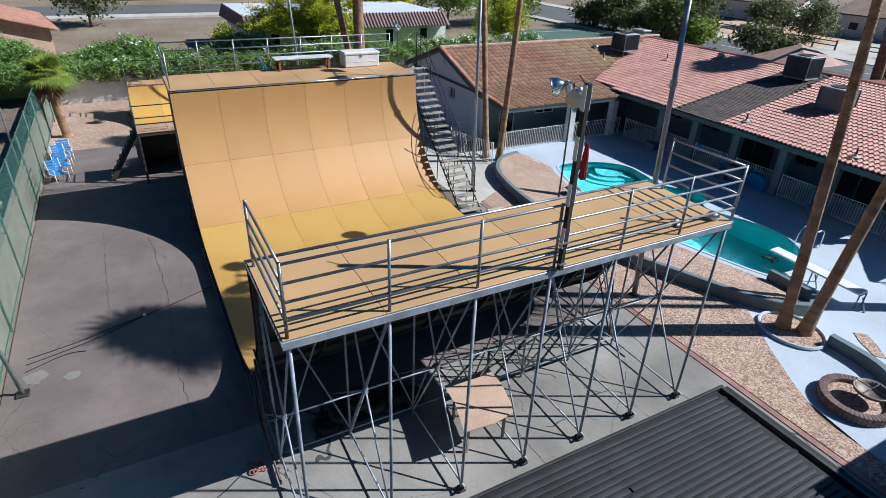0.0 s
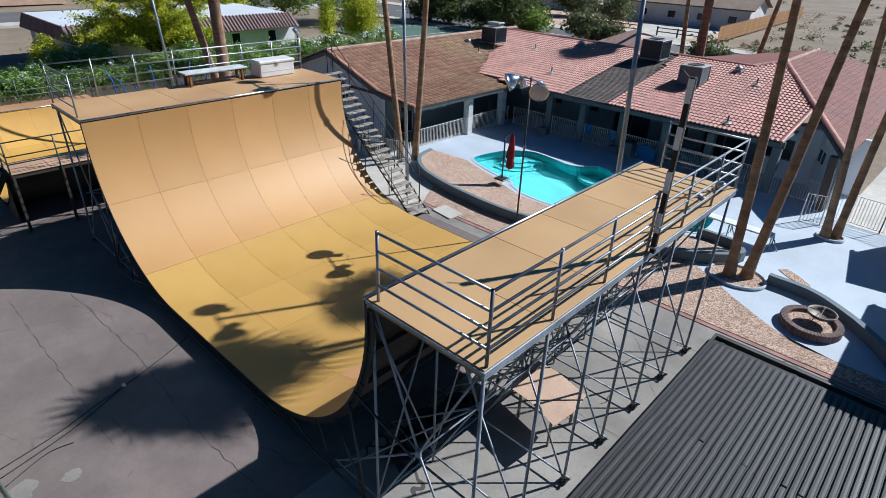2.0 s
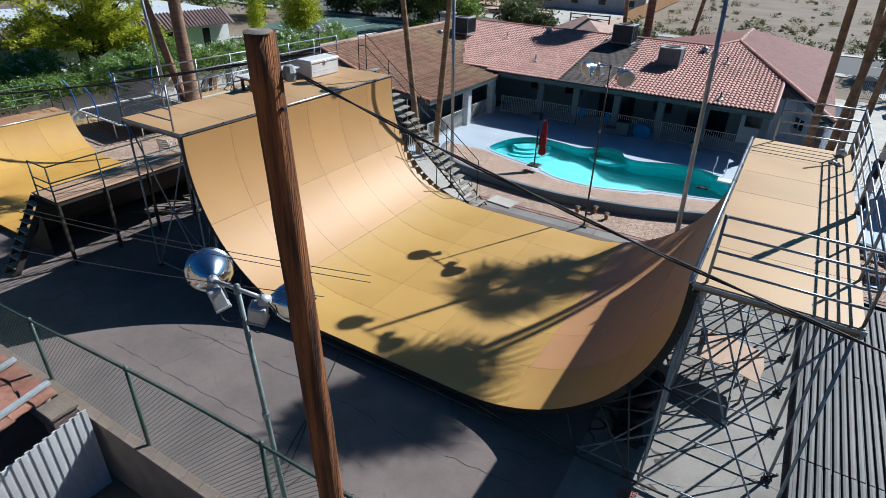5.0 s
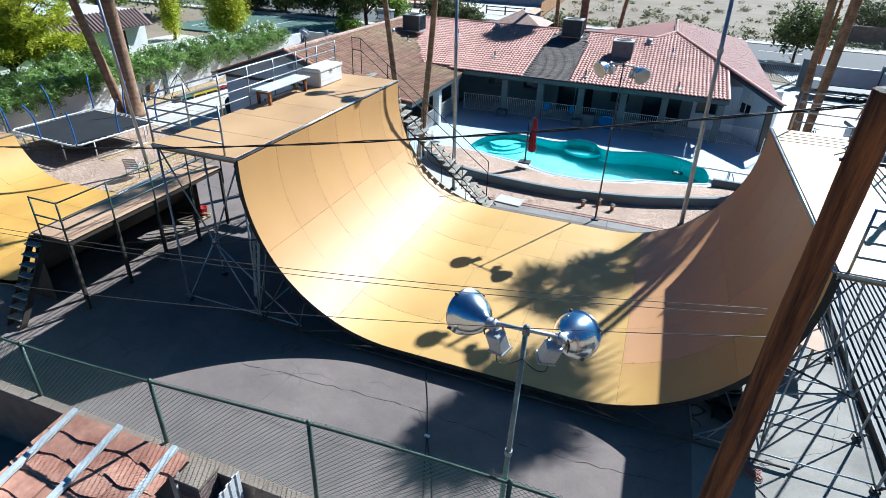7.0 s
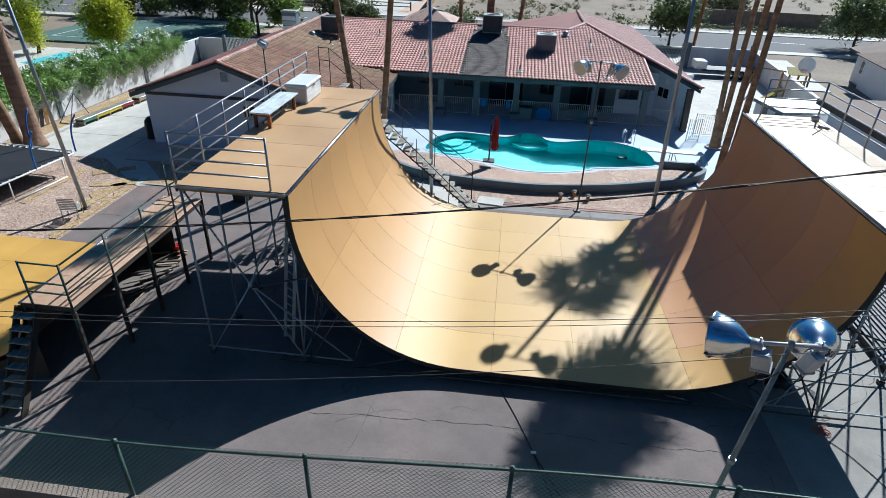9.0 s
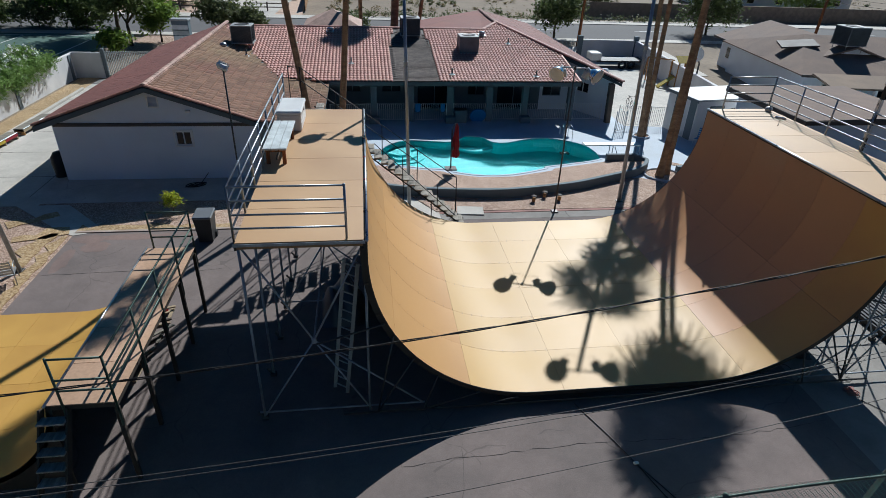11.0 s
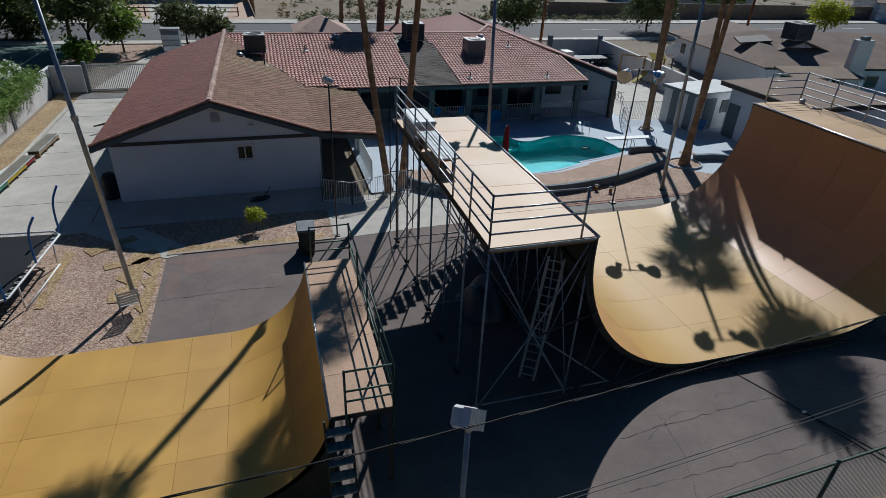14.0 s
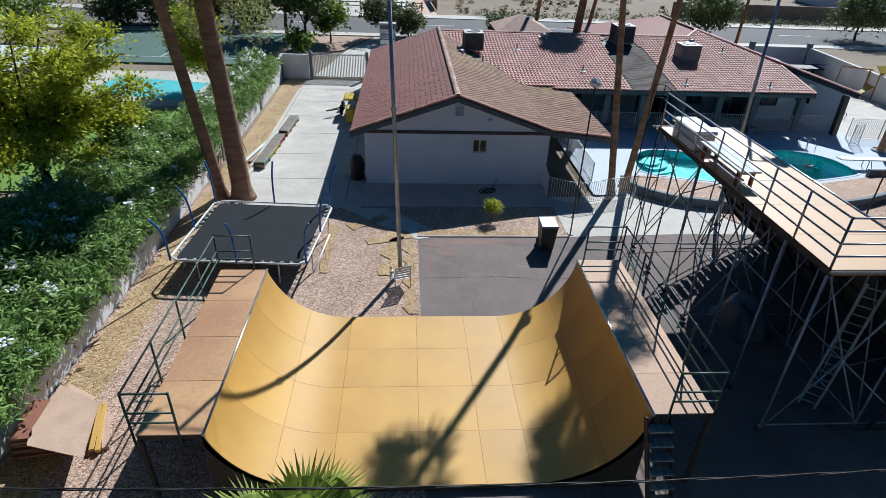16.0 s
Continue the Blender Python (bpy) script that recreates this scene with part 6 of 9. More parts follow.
def vent_pipe(x, y, z, hgt=0.4):
    v = thing("vent_pipe", (x, y, z), "small dark vent pipe with pale flashing on the roof", "vent pipe", "roof vent pipes")
    part("pipe", MB().tube((x, y, z - 0.05), (x, y, z + hgt), 0.04, 8), "steel_dark", v, smooth=True)
    part("flashing", MB().lathe([(0.2, 0.05), (0.1, 0.09), (0.05, 0.16)], 12, (x, y, z)), "ac_light", v)


for x, y in ((-6.9, 20.4), (-1.1, 18.9), (3.9, 18.7), (-10.4, 23.6), (3.3, 23.9)):
    vent_pipe(x, y, zS(x, y - 0.32) + 0.03)
vent_pipe(-12.9, 20.8, zE(-12.9) + 0.02, 0.45)
for x, y, z in ((-14.2, 21.2, zE(-14.2)), (-8.3, 25.7, zS(0, 25.7)), (1.8, 25.4, zS(0, 25.4))):
    s = thing("turbine_vent", (x, y, z), "low galvanised roof vent", "roof vent", "roof vents")
    part("hood", MB().lathe([(0.0, 0.26), (0.16, 0.22), (0.2, 0.14), (0.2, 0.08), (0.14, 0.0)], 14, (x, y, z + 0.05)), "galv", s, smooth=True)
    part("flange", MB().box((x, y, z + 0.06), (0.5, 0.5, 0.03), Euler((0.18, 0, 0)).to_matrix()), "galv", s)
ch = thing("chimney", (-18.8, 29.9, 0), "grey block chimney behind the wing", "chimney")
part("chimney_shaft", MB().box((-18.8, 29.9, 1.9), (1.1, 0.7, 3.9), None, 0.02), "house_dark", ch)
part("cap", MB().box((-18.8, 29.9, 3.9), (1.2, 0.8, 0.12), None, 0.02), "ac_light", ch)
for k in range(8):
    part("brick_course", MB().box((-18.8, 29.54, 0.9 + k * 0.36), (1.06, 0.03, 0.3), None, 0.01), "brick_white" if k % 2 else "ac_light", ch)


# ---- boundary: fence, walls, hedge ----
def make_fences():
    y = -9.77
    f = thing("chain_link_fence", (-8, y, 0), "green chain link fence on green steel posts", "fence")

    def top(x):
        k = max(0.0, min(1.0, (x + 8) / 10))
        return 2.72 + 0.61 * k * k * (3 - 2 * k)

    for i in range(15):
        x = -25.8 + i * 3.08 + 0.0
        part("post", MB().tube((x, y, gz(x)), (x, y, top(x) + 0.02), 0.035, 10).lathe([(0.045, 0), (0.04, 0.05), (0.0, 0.07)], 10, (x, y, top(x))), "green_pipe", f, smooth=True)
    xs = [-25.5 + 0.75 * i for i in range(59)]
    part("top_rail", MB().path([(x, y, top(x)) for x in xs], 0.024, 8), "green_pipe", f, smooth=True)
    part("bottom_rail", MB().tube((-25.5, y, 0.1), (18, y, 0.1), 0.015, 6), "green_pipe", f, smooth=True)
    net = MB()
    for a, b in zip(xs, xs[1:]):
        net.add([(a, y + 0.03, 0), (b, y + 0.03, 0), (b, y + 0.03, top(b) + 0.05), (a, y + 0.03, top(a) + 0.05)], [(0, 1, 2, 3)])
    part("mesh", net, "chain_link", f, "green woven wire mesh")
    # block wall behind it
    w = structure("block_wall", MB().box((-3.5, -9.87, 0.6), (45, 0.16, 1.6)), "block", "tan concrete block wall along the fence", "wall")
    cap = MB().box((0, 0, 0), (0.395, 0.2, 0.09), None, 0.008).mesh("cap_block", M["block"])
    for i in range(110):
        piece("cap_block", cap, w, pose(-25.5 + i * 0.4, -9.87, 1.445, 0, 0, random.uniform(-0.4, 0.4)))
    # white wall on the west side
    mb = MB()
    mb.box((-26.65, 10.2, 0.62), (0.2, 40.4, 1.85), None, 0.02)
    ww = structure("wall_west", mb, "white_wall", "white painted stucco garden wall", "wall")
    for yy in (13.55, 22.05, 29.4):
        part("pilaster", MB().box((-26.53, yy, 0.65), (0.07, 0.34, 1.7), None, 0.01), "ac_grey", ww, "dark grey wall strip")
    structure("wall_gate", MB().box((-25.6, 30.0, 0.7), (1.9, 0.2, 1.8), None, 0.02), "white_wall", "white painted stucco wall beside the gate", "wall")
    # driveway gate
    g = thing("driveway_gate", (-22.4, 30.0, -0.15), "tall grey steel picket driveway gate", "gate")
    for x in (-24.5, -20.35):
        part("post", MB().box((x, 30.0, 0.85), (0.22, 0.22, 2.0), None, 0.02), "ac_grey", g)
    for z in (0.0, 1.6):
        part("rail", MB().box((-22.43, 30.0, z), (4.0, 0.05, 0.05)), "ac_light", g)
    pk = MB().tube((0, 0, 0), (0, 0, 1.7), 0.034, 4).mesh("picket", M["lamp_box"])
    for i in range(34):
        piece("picket", pk, g, pose(-24.34 + i * 0.116, 30.0, 0))
    # oleander hedge: rounded bushes side by side, spilling over the wall
    rng = np.random.default_rng(5)
    pts, fl = [], []
    y = -14.0
    while y < 27.2:
        tall = 2.75 + 0.45 * math.sin(y * 0.9) + rng.uniform(-0.25, 0.35) if y < 11 else 2.35 + rng.uniform(-0.2, 0.3)
        if 3.5 < y < 10.5:
            tall -= 0.35
        wide = rng.uniform(1.5, 2.1) if y < 11 else rng.uniform(0.75, 1.05)
        cx = (-28.6 if y < 11 else -27.55) + rng.uniform(-0.2, 0.2)
        n = int(95 * wide)
        d = rng.normal(size=(n, 3))
        d /= np.linalg.norm(d, axis=1)[:, None]
        d[:, 2] = np.abs(d[:, 2]) * 1.25 - 0.3
        cc = np.array([cx, y, tall * 0.5]) + d * np.array([wide, 1.2, tall * 0.5]) * rng.uniform(0.72, 1.04, size=(n, 1))
        pts.append((cc[:, None, :] + rng.normal(size=(n, 44, 3)) * np.array([0.19, 0.19, 0.16]) * rng.uniform(0.6, 1.3, size=(n, 1, 1))).reshape(-1, 3))
        # shoots that lean over the wall
        m = int(rng.integers(5, 13))
        for k in range(m):
            p0 = np.array([-26.75, y + rng.uniform(-0.6, 0.6), rng.uniform(1.6, 2.1)])
            q = np.array([rng.uniform(0.35, 0.95), rng.uniform(-0.25, 0.25), rng.uniform(-0.75, 0.25)])
            tt = rng.uniform(0, 1, size=(60, 1))
            pts.append(p0 + q * tt + rng.normal(size=(60, 3)) * 0.12)
        # boughs that hang over the wall into the yard
        if y < 9:
            m = 32 if y < 4 else 14
            d = rng.normal(size=(m, 3))
            d /= np.linalg.norm(d, axis=1)[:, None]
            cc = np.concatenate([cc, np.array([-26.36, y, 1.8]) + d * np.array([0.7, 0.6, 0.58]) * rng.uniform(0.6, 1.05, size=(m, 1))])
            pts.append((cc[-m:, None, :] + rng.normal(size=(m, 44, 3)) * np.array([0.15, 0.17, 0.13])).reshape(-1, 3))
        top = cc[cc[:, 2] > tall * 0.62]
        keep = top[rng.uniform(size=len(top)) < (0.4 if y > 14 else 0.06)]
        fl.append((keep[:, None, :] + rng.normal(size=(len(keep), 14, 3)) * 0.07 + np.array([0.12, -0.1, 0.26])).reshape(-1, 3))
        y += rng.uniform(0.75, 1.15)
    hd = new("oleander_hedge", leaves("oleander_hedge", np.concatenate(pts), 0.12, "hedge", 3, 0, 4.2))
    tagged(hd, "tall dense green oleander hedge spilling over the white wall", "hedge", "", "stuff")
    ob = new("oleander_flowers", leaves("oleander_flowers", np.concatenate(fl), 0.06, "flower", 4, 1.0, 1.0))
    tagged(ob, "clusters of white oleander blossoms in the hedge", "flowers", "", "stuff")
    # hedge core keeps daylight out
    core = MB().box((-28.7, -1.5, 0.9), (1.7, 24, 1.6)).box((-27.6, 19, 0.75), (0.6, 15, 1.3))
    tagged(new("hedge_core", core.mesh("hedge_core", M["hedge"])), "dark inner growth of the hedge", "hedge", "", "stuff")


make_fences()


# ---- wooden utility pole, cables ----
def make_utility_pole():
    p = thing("utility_pole", (3.96, -10.42, 0), "weathered reddish brown wooden utility pole", "utility pole")
    pts = []
    for i in range(30):
        t = i / 29
        pts.append((3.95 + 0.01 * t, -10.33 - 0.48 * t, 8.95 * t))
    mb = MB().path(pts, 0.142, 24, 0.095)
    rng = random.Random(5)
    mb.v = [(x + rng.uniform(-.004, .004), y + rng.uniform(-.004, .004), z) for x, y, z in mb.v]
    part("shaft", mb, "wood_pole", p, smooth=True)
    part("bolt", MB().tube((3.84, -10.79, 8.5), (4.09, -10.79, 8.5), 0.014, 8), "steel_dark", p)
    part("washer", MB().box((3.96, -10.685, 8.44), (0.06, 0.012, 0.06), None, 0.003), "steel_dark", p)
    part("pole_cap", MB().lathe([(0.0, 0.012), (0.06, 0.016), (0.1, 0.0)], 20, (3.96, -10.81, 8.945)), "grey_wood", p, "pale weathered cut top")
    part("insulator", MB().lathe([(0.0, 0.1), (0.03, 0.09), (0.045, 0.05), (0.03, 0.0)], 10, (4.06, -10.7, 8.66)), "ac_light", p)
    for k in range(3):
        pts = [(3.9 + 0.02 * k + 0.17, -10.34, 2.6 - k * 0.3), (3.85 + 0.05 * k, -10.26, 1.6), (3.95 + 0.03 * k, -10.26, 0.1)]
        part("lead", MB().path(curve_loop(pts, 6, False), 0.008, 5), "cable", p, smooth=True)


make_utility_pole()


def hang(name, a, b, sag, r, material, label, twist=0, n=40):
    a, b = Vector(a), Vector(b)
    mb = MB()
    for s in range(max(1, twist)):
        pts = []
        for i in range(n + 1):
            t = i / n
            p = a.lerp(b, t) - Vector((0, 0, sag * 4 * t * (1 - t)))
            if twist:
                an = t * (b - a).length * 5.5 + s * 2 * math.pi / twist
                p += Vector((0, math.cos(an), math.sin(an))) * r * 1.1
            pts.append(p)
        mb.path(pts, r, 5)
    return solo(name, mb, material, label, "cable", "", "overhead cables", True)


POLE_TOP = (4.05, -10.68, 8.72)
hang("overhead_cable", (4.0, -10.42, 8.78), (-26, -11.0, 7.45), 1.46, 0.0062, "cable", "thick twisted black overhead cable", 2, 260)
hang("overhead_cable", POLE_TOP, (21.95, -9.78, 8.95), 1.42, 0.0058, "cable", "thick twisted black overhead cable", 2, 170)
for dz in (0.0, 0.07):
    hang("overhead_wire", (4.0, -9.9, 6.74 + dz), (-16, -11.92, 6.78 + dz), 0.68, 0.004, "cable_light", "thin pale overhead wire above the fence", 0)
hang("overhead_wire", (4.0, -10.5, 6.92), (-16, -11.17, 4.68), 0.66, 0.004, "cable_light", "thin pale overhead wire above the fence", 0)


# ---- things on the decks ----
def make_cooler():
    x, y, z = -8.4, 2.98, RZ + 0.015
    c = thing("storage_box", (x, y, z), "white plastic storage box on the ramp deck", "storage box")
    part("body", MB().box((x, y, z + 0.25), (0.68, 1.5, 0.5), None, 0.04), "white_plastic", c)
    part("lid", MB().box((x, y, z + 0.55), (0.74, 1.56, 0.12), None, 0.035), "white_plastic", c)
    part("latch", MB().box((x + 0.37, y, z + 0.49), (0.03, 0.12, 0.1), None, 0.01), "ac_light", c)
    part("mould_line", MB().box((x + 0.343, y, z + 0.22), (0.012, 1.3, 0.02)), "white_plastic", c)


def make_bench():
    x, y, z = -8.47, 0.62, RZ + 0.015
    b = thing("bench", (x, y, z), "long grey-green painted plank bench with brown wooden legs", "bench")
    for k in range(3):
        part("seat_plank", MB().box((x - 0.2 + k * 0.2, y, z + 0.45), (0.19, 2.35, 0.05), None, 0.008), "bench_paint", b)
    for yy in (y - 0.98, y + 0.98):
        for sx in (-0.2, 0.2):
            part("leg", MB().box((x + sx, yy, z + 0.21), (0.09, 0.09, 0.42), None, 0.01), "wood_pole", b)
        part("crosspiece", MB().box((x, yy, z + 0.37), (0.5, 0.08, 0.09), None, 0.008), "wood_pole", b)
    part("stretcher", MB().box((x, y, z + 0.12), (0.05, 1.9, 0.06)), "steel_dark", b)


make_cooler()
make_bench()

cp = thing("measuring_post", (8.63, 0.1, RZ), "square black timber post with white painted blocks on the ramp deck", "post")
shaft = part("post", MB().box((8.64, 0.1, 6.325), (0.09, 0.09, 3.1), None, 0.01), "char_post", cp)
for k in range(4):
    z = 7.66 - k * 0.76
    part("block", MB().box((8.59, 0.1, z), (0.012, 0.088, 0.38), None, 0.003), "white_paint", shaft, "white painted block")
    part("block", MB().box((8.64, 0.15, z), (0.088, 0.012, 0.38), None, 0.003), "white_paint", shaft, "white painted block")
    part("block", MB().box((8.64, 0.05, z), (0.088, 0.012, 0.38), None, 0.003), "white_paint", shaft, "white painted block")
    part("mark", MB().box((8.582, 0.1, z + 0.05), (0.006, 0.03, 0.07)), "black", shaft, "black painted mark")
for z in (4.9, 5.3):
    part("strap", MB().box((8.64, 0.1, z), (0.13, 0.13, 0.03)), "galv", cp)
part("prong", MB().tube((8.61, 0.1, 7.83), (8.47, 0.06, 7.96), 0.012, 5), "steel_dark", cp)

br = thing("push_broom", (8.1, 3.2, RZ + 0.02), "pale wooden broom lying on the ramp deck", "broom")
part("handle", MB().tube((7.55, 2.5, RZ + 0.035), (8.2, 3.3, RZ + 0.035), 0.014, 6), "pallet_wood", br)
part("head", MB().box((8.24, 3.35, RZ + 0.05), (0.34, 0.08, 0.06), Euler((0, 0, -0.7)).to_matrix(), 0.01), "white_plastic", br)
sp = thing("work_light", (8.35, 4.2, RZ + 0.02), "small grey work light on the corner of the ramp deck", "work light")
part("head", MB().lathe([(0, 0.16), (0.07, 0.15), (0.12, 0.06), (0.13, 0.0)], 14, (8.35, 4.25, RZ + 0.06), Euler((0.9, 0.3, 0)).to_matrix()), "lamp_box", sp, smooth=True)
part("stand", MB().box((8.35, 4.25, RZ + 0.03), (0.16, 0.12, 0.03), None, 0.01), "lamp_box", sp)


# ---- ladder ----
def make_ladder():
    a, b = Vector((-7.0, -3.68, gz(-7) + 0.02)), Vector((-6.6, -3.6, 3.72))
    l = thing("ladder", a, "aluminium extension ladder leaning against the ramp deck", "ladder")
    s = Vector((0.22, -0.16, 0))
    for k in (-1, 1):
        q = (b - a).to_track_quat("Z", "Y").to_matrix()
        part("rail", MB().box((a + b) / 2 + s * k * 0.7, (0.035, 0.085, (b - a).length), q, 0.006), "ac_light", l)
    for i in range(15):
        p = a.lerp(b, (i + 0.6) / 15)
        part("rung", MB().tube(p - s * 0.7, p + s * 0.7, 0.018, 6), "ac_light", l)


make_ladder()


# ---- under the ramp ----
def tyre(c, r=0.32, w=0.2, rot=None):
    prof = [(r * 0.58, -w / 2), (r * 0.85, -w / 2), (r * 0.97, -w * 0.4), (r, -w * 0.2), (r, w * 0.2), (r * 0.97, w * 0.4), (r * 0.85, w / 2), (r * 0.58, w / 2), (r * 0.55, 0), (r * 0.58, -w / 2)]
    return MB().lathe(prof, 20, c, rot)


for i, (x, y, z) in enumerate(((5.75, -3.3, 0.1), (5.8, -2.6, 0.1), (5.72, -1.9, 0.1), (5.8, -1.3, 0.1), (5.76, -2.95, 0.31), (5.75, -1.6, 0.31), (5.78, -2.25, 0.31), (5.75, -2.6, 0.52))):
    solo("tyre", tyre((x, y, z)), "tyre", "worn black rubber tyre stacked under the ramp", "tyre", "", "stacked tyres", True)

tb = thing("plywood_table", (7.1, -0.1, 0), "warped pinkish plywood sheet resting on sawhorses", "table")
part("sheet", MB().slab([(6.5, 0.35, 0.9), (7.1, 0.3, 0.94), (7.95, 0.1, 0.92), (8.02, -0.5, 0.9), (7.94, -1.12, 0.87), (7.2, -0.92, 0.9), (6.58, -0.85, 0.88)], 0.03), "cardboard", tb, "pinkish brown plywood sheet")
for x, y in ((6.75, 0.2), (7.75, 0.0), (6.8, -0.7), (7.75, -0.9)):
    part("leg", MB().box((x, y, 0.43), (0.05, 0.05, 0.86)), "pallet_wood", tb)
tagged(new("rope_coil", (lambda m: m.mesh("rope_coil", M["rope_pink"], True))(MB().path([(6.2 + math.cos(t * 5.1) * (0.12 + 0.06 * math.sin(t * 1.7)) , -4.95 + math.sin(t * 4.6) * (0.13 + 0.05 * math.cos(t * 2.3)), 0.02 + 0.03 * abs(math.sin(t * 3))) for t in np.linspace(0, 9, 120)], 0.012, 5))), "tangled pink rope lying on the asphalt", "rope")
solo("ground_cord", MB().path(curve_loop([(-1.25, -4.7, 0.02), (-0.8, -5.7, 0.015), (-0.46, -6.6, 0.02), (-0.2, -7.4, 0.015), (0.1, -8.2, 0.015), (0.35, -9.3, 0.015)], 8, False), 0.012, 5), "cable", "black electric cord lying across the asphalt", "cord", smooth=True)
solo("ground_cord", MB().path(curve_loop([(-0.46, -6.6, 0.02), (-0.1, -7.3, 0.015), (0.25, -8.1, 0.015), (0.6, -9.3, 0.015)], 8, False), 0.012, 5), "cable", "black electric cord lying across the asphalt", "cord", smooth=True)
solo("cord_plug", MB().box((-0.46, -6.6, 0.035), (0.12, 0.07, 0.05), None, 0.015), "white_plastic", "white plug joint on the ground cord", "plug")
solo("ground_cord", MB().path(curve_loop([(6.2, -5.2, 0.015), (6.6, -5.8, 0.015), (6.9, -6.8, 0.015), (6.3, -8.0, 0.015), (5.2, -9.0, 0.015)], 8, False), 0.01, 5), "cable", "black electric cord lying across the asphalt", "cord", smooth=True)
bk = thing("bucket", (-12.4, 0.35, 0), "bright red plastic bucket", "bucket")
part("pail", MB().lathe([(0.0, 0.0), (0.13, 0.0), (0.16, 0.34), (0.17, 0.34), (0.17, 0.36), (0.155, 0.36), (0.12, 0.02), (0, 0.02)], 18, (-12.4, 0.35, gz(-12.4))), "red_plastic", bk, smooth=True)
part("bail", MB().path([(-12.4 + 0.165 * math.cos(a), 0.35 + 0.06 * math.sin(a), gz(-12.4) + 0.34) for a in np.linspace(0, math.pi, 9)], 0.004, 4), "galv", bk)
rng = random.Random(11)
for i in range(16):
    a = rng.uniform(-0.7, 0.7) + 0.9
    x, y = rng.uniform(-12.9, -12.1), rng.uniform(-2.4, 0.2)
    L = rng.uniform(0.6, 1.5)
    g = gz(x) + 0.03 + 0.05 * (i % 4)
    solo("scrap_timber", MB().box((x, y, g), (L, 0.09, 0.04), Euler((0, 0, a)).to_matrix(), 0.006), ("pallet_wood", "grey_wood", "ply_dark_shade")[i % 3], "loose weathered timber offcut in a pile", "timber", "", "pile of timber offcuts")
bg = thing("dust_sheet", (-6.6, 0.2, 0), "crumpled translucent plastic sheet over stored goods", "plastic sheet")
_m = MB()
_n = 18
for i in range(_n + 1):
    for j in range(_n + 1):
        u, v = i / _n * 2 - 1, j / _n * 2 - 1
        hgt = max(0, 1 - (abs(u) ** 2.6 + abs(v) ** 2.6)) * 0.95
        _m.v.append((-7.0 + u * 0.7, -0.2 + v * 0.9, 0.02 + gz(-7) + hgt * (1 + 0.18 * math.sin(7 * u + 3 * v))))
for i in range(_n):
    for j in range(_n):
        a = i * (_n + 1) + j
        _m.f.append((a, a + _n + 1, a + _n + 2, a + 1))
part("sheet", _m, "plastic_sheet", bg, smooth=True)


# ---- ribbed black panel roof, low over the yard ----
def make_ribbed():
    x0, x1, y0, y1, zt = 8.86, 18.5, -13.5, 5.72, 0.22
    r = thing("ribbed_panel", ((x0 + x1) / 2, -4, 0), "large low platform of weathered black ribbed metal sheets", "ribbed panel")
    part("base_sheet", MB().box(((x0 + x1) / 2, (y0 + y1) / 2 - 0.1, zt - 0.1), (x1 - x0 - 0.1, y1 - y0 - 0.3, 0.03)), "black", r)
    for yy in (y1 - 0.05, y0 + 0.05):
        part("frame_edge", MB().box(((x0 + x1) / 2, yy, 0.09), (x1 - x0, 0.1, 0.18), None, 0.01), "steel_dark", r)
    for xx in (x0 + 0.04, x1 - 0.04):
        part("frame_edge", MB().box((xx, (y0 + y1) / 2, 0.1), (0.07, y1 - y0, 0.2), None, 0.01), "rib_black", r)
    pitch = 0.152
    n = int((x1 - x0 - 0.3) / pitch)
    segs = [(y1 - 0.35, 1.45), (1.43, -2.2), (-2.22, -5.9), (-5.92, -9.6), (-9.62, y0 + 0.3)]
    for k, (a, b) in enumerate(segs):
        L = a - b
        mb = MB()
        vs = []
        sec = ((0.058, 0.0), (0.055, 0.036), (0.044, 0.048), (0.0, 0.051), (-0.044, 0.048), (-0.055, 0.036), (-0.058, 0.0))
        m = len(sec)
        for yy, rr in ((0, 0.9), (-0.015, 1.0), (-L + 0.015, 1.0), (-L, 0.9)):
            vs += [(sx_ * rr, yy, sz_ * rr) for sx_, sz_ in sec]
        fs = [(i * m + j, i * m + j + 1, (i + 1) * m + j + 1, (i + 1) * m + j) for i in range(3) for j in range(m - 1)]
        fs += [tuple(range(m - 1, -1, -1)), tuple(range(3 * m, 4 * m))]
        me = mb.add(vs, fs).mesh("rib", M["rib_black"], False)
        for i in range(n):
            piece("rib", me, r, pose(x0 + 0.22 + i * pitch + random.uniform(-0.006, 0.006), a + (random.uniform(-0.14, 0.03) if k == 0 else random.uniform(-0.006, 0.0)), zt - 0.08, 0, random.uniform(-1.5, 1.5), random.uniform(-0.05, 0.05)))
    part("drain_channel", MB().box(((x0 + x1) / 2, y1 + 0.16, 0.015), (x1 - x0, 0.26, 0.02)), "black", r)
    for xx in np.linspace(x0 + 0.3, x1 - 0.3, 6):
        for yy in (y0 + 0.3, -4, y1 - 0.2):
            part("bearer", MB().box((xx, yy, 0.05), (0.1, 0.1, 0.1)), "black", r)


make_ribbed()


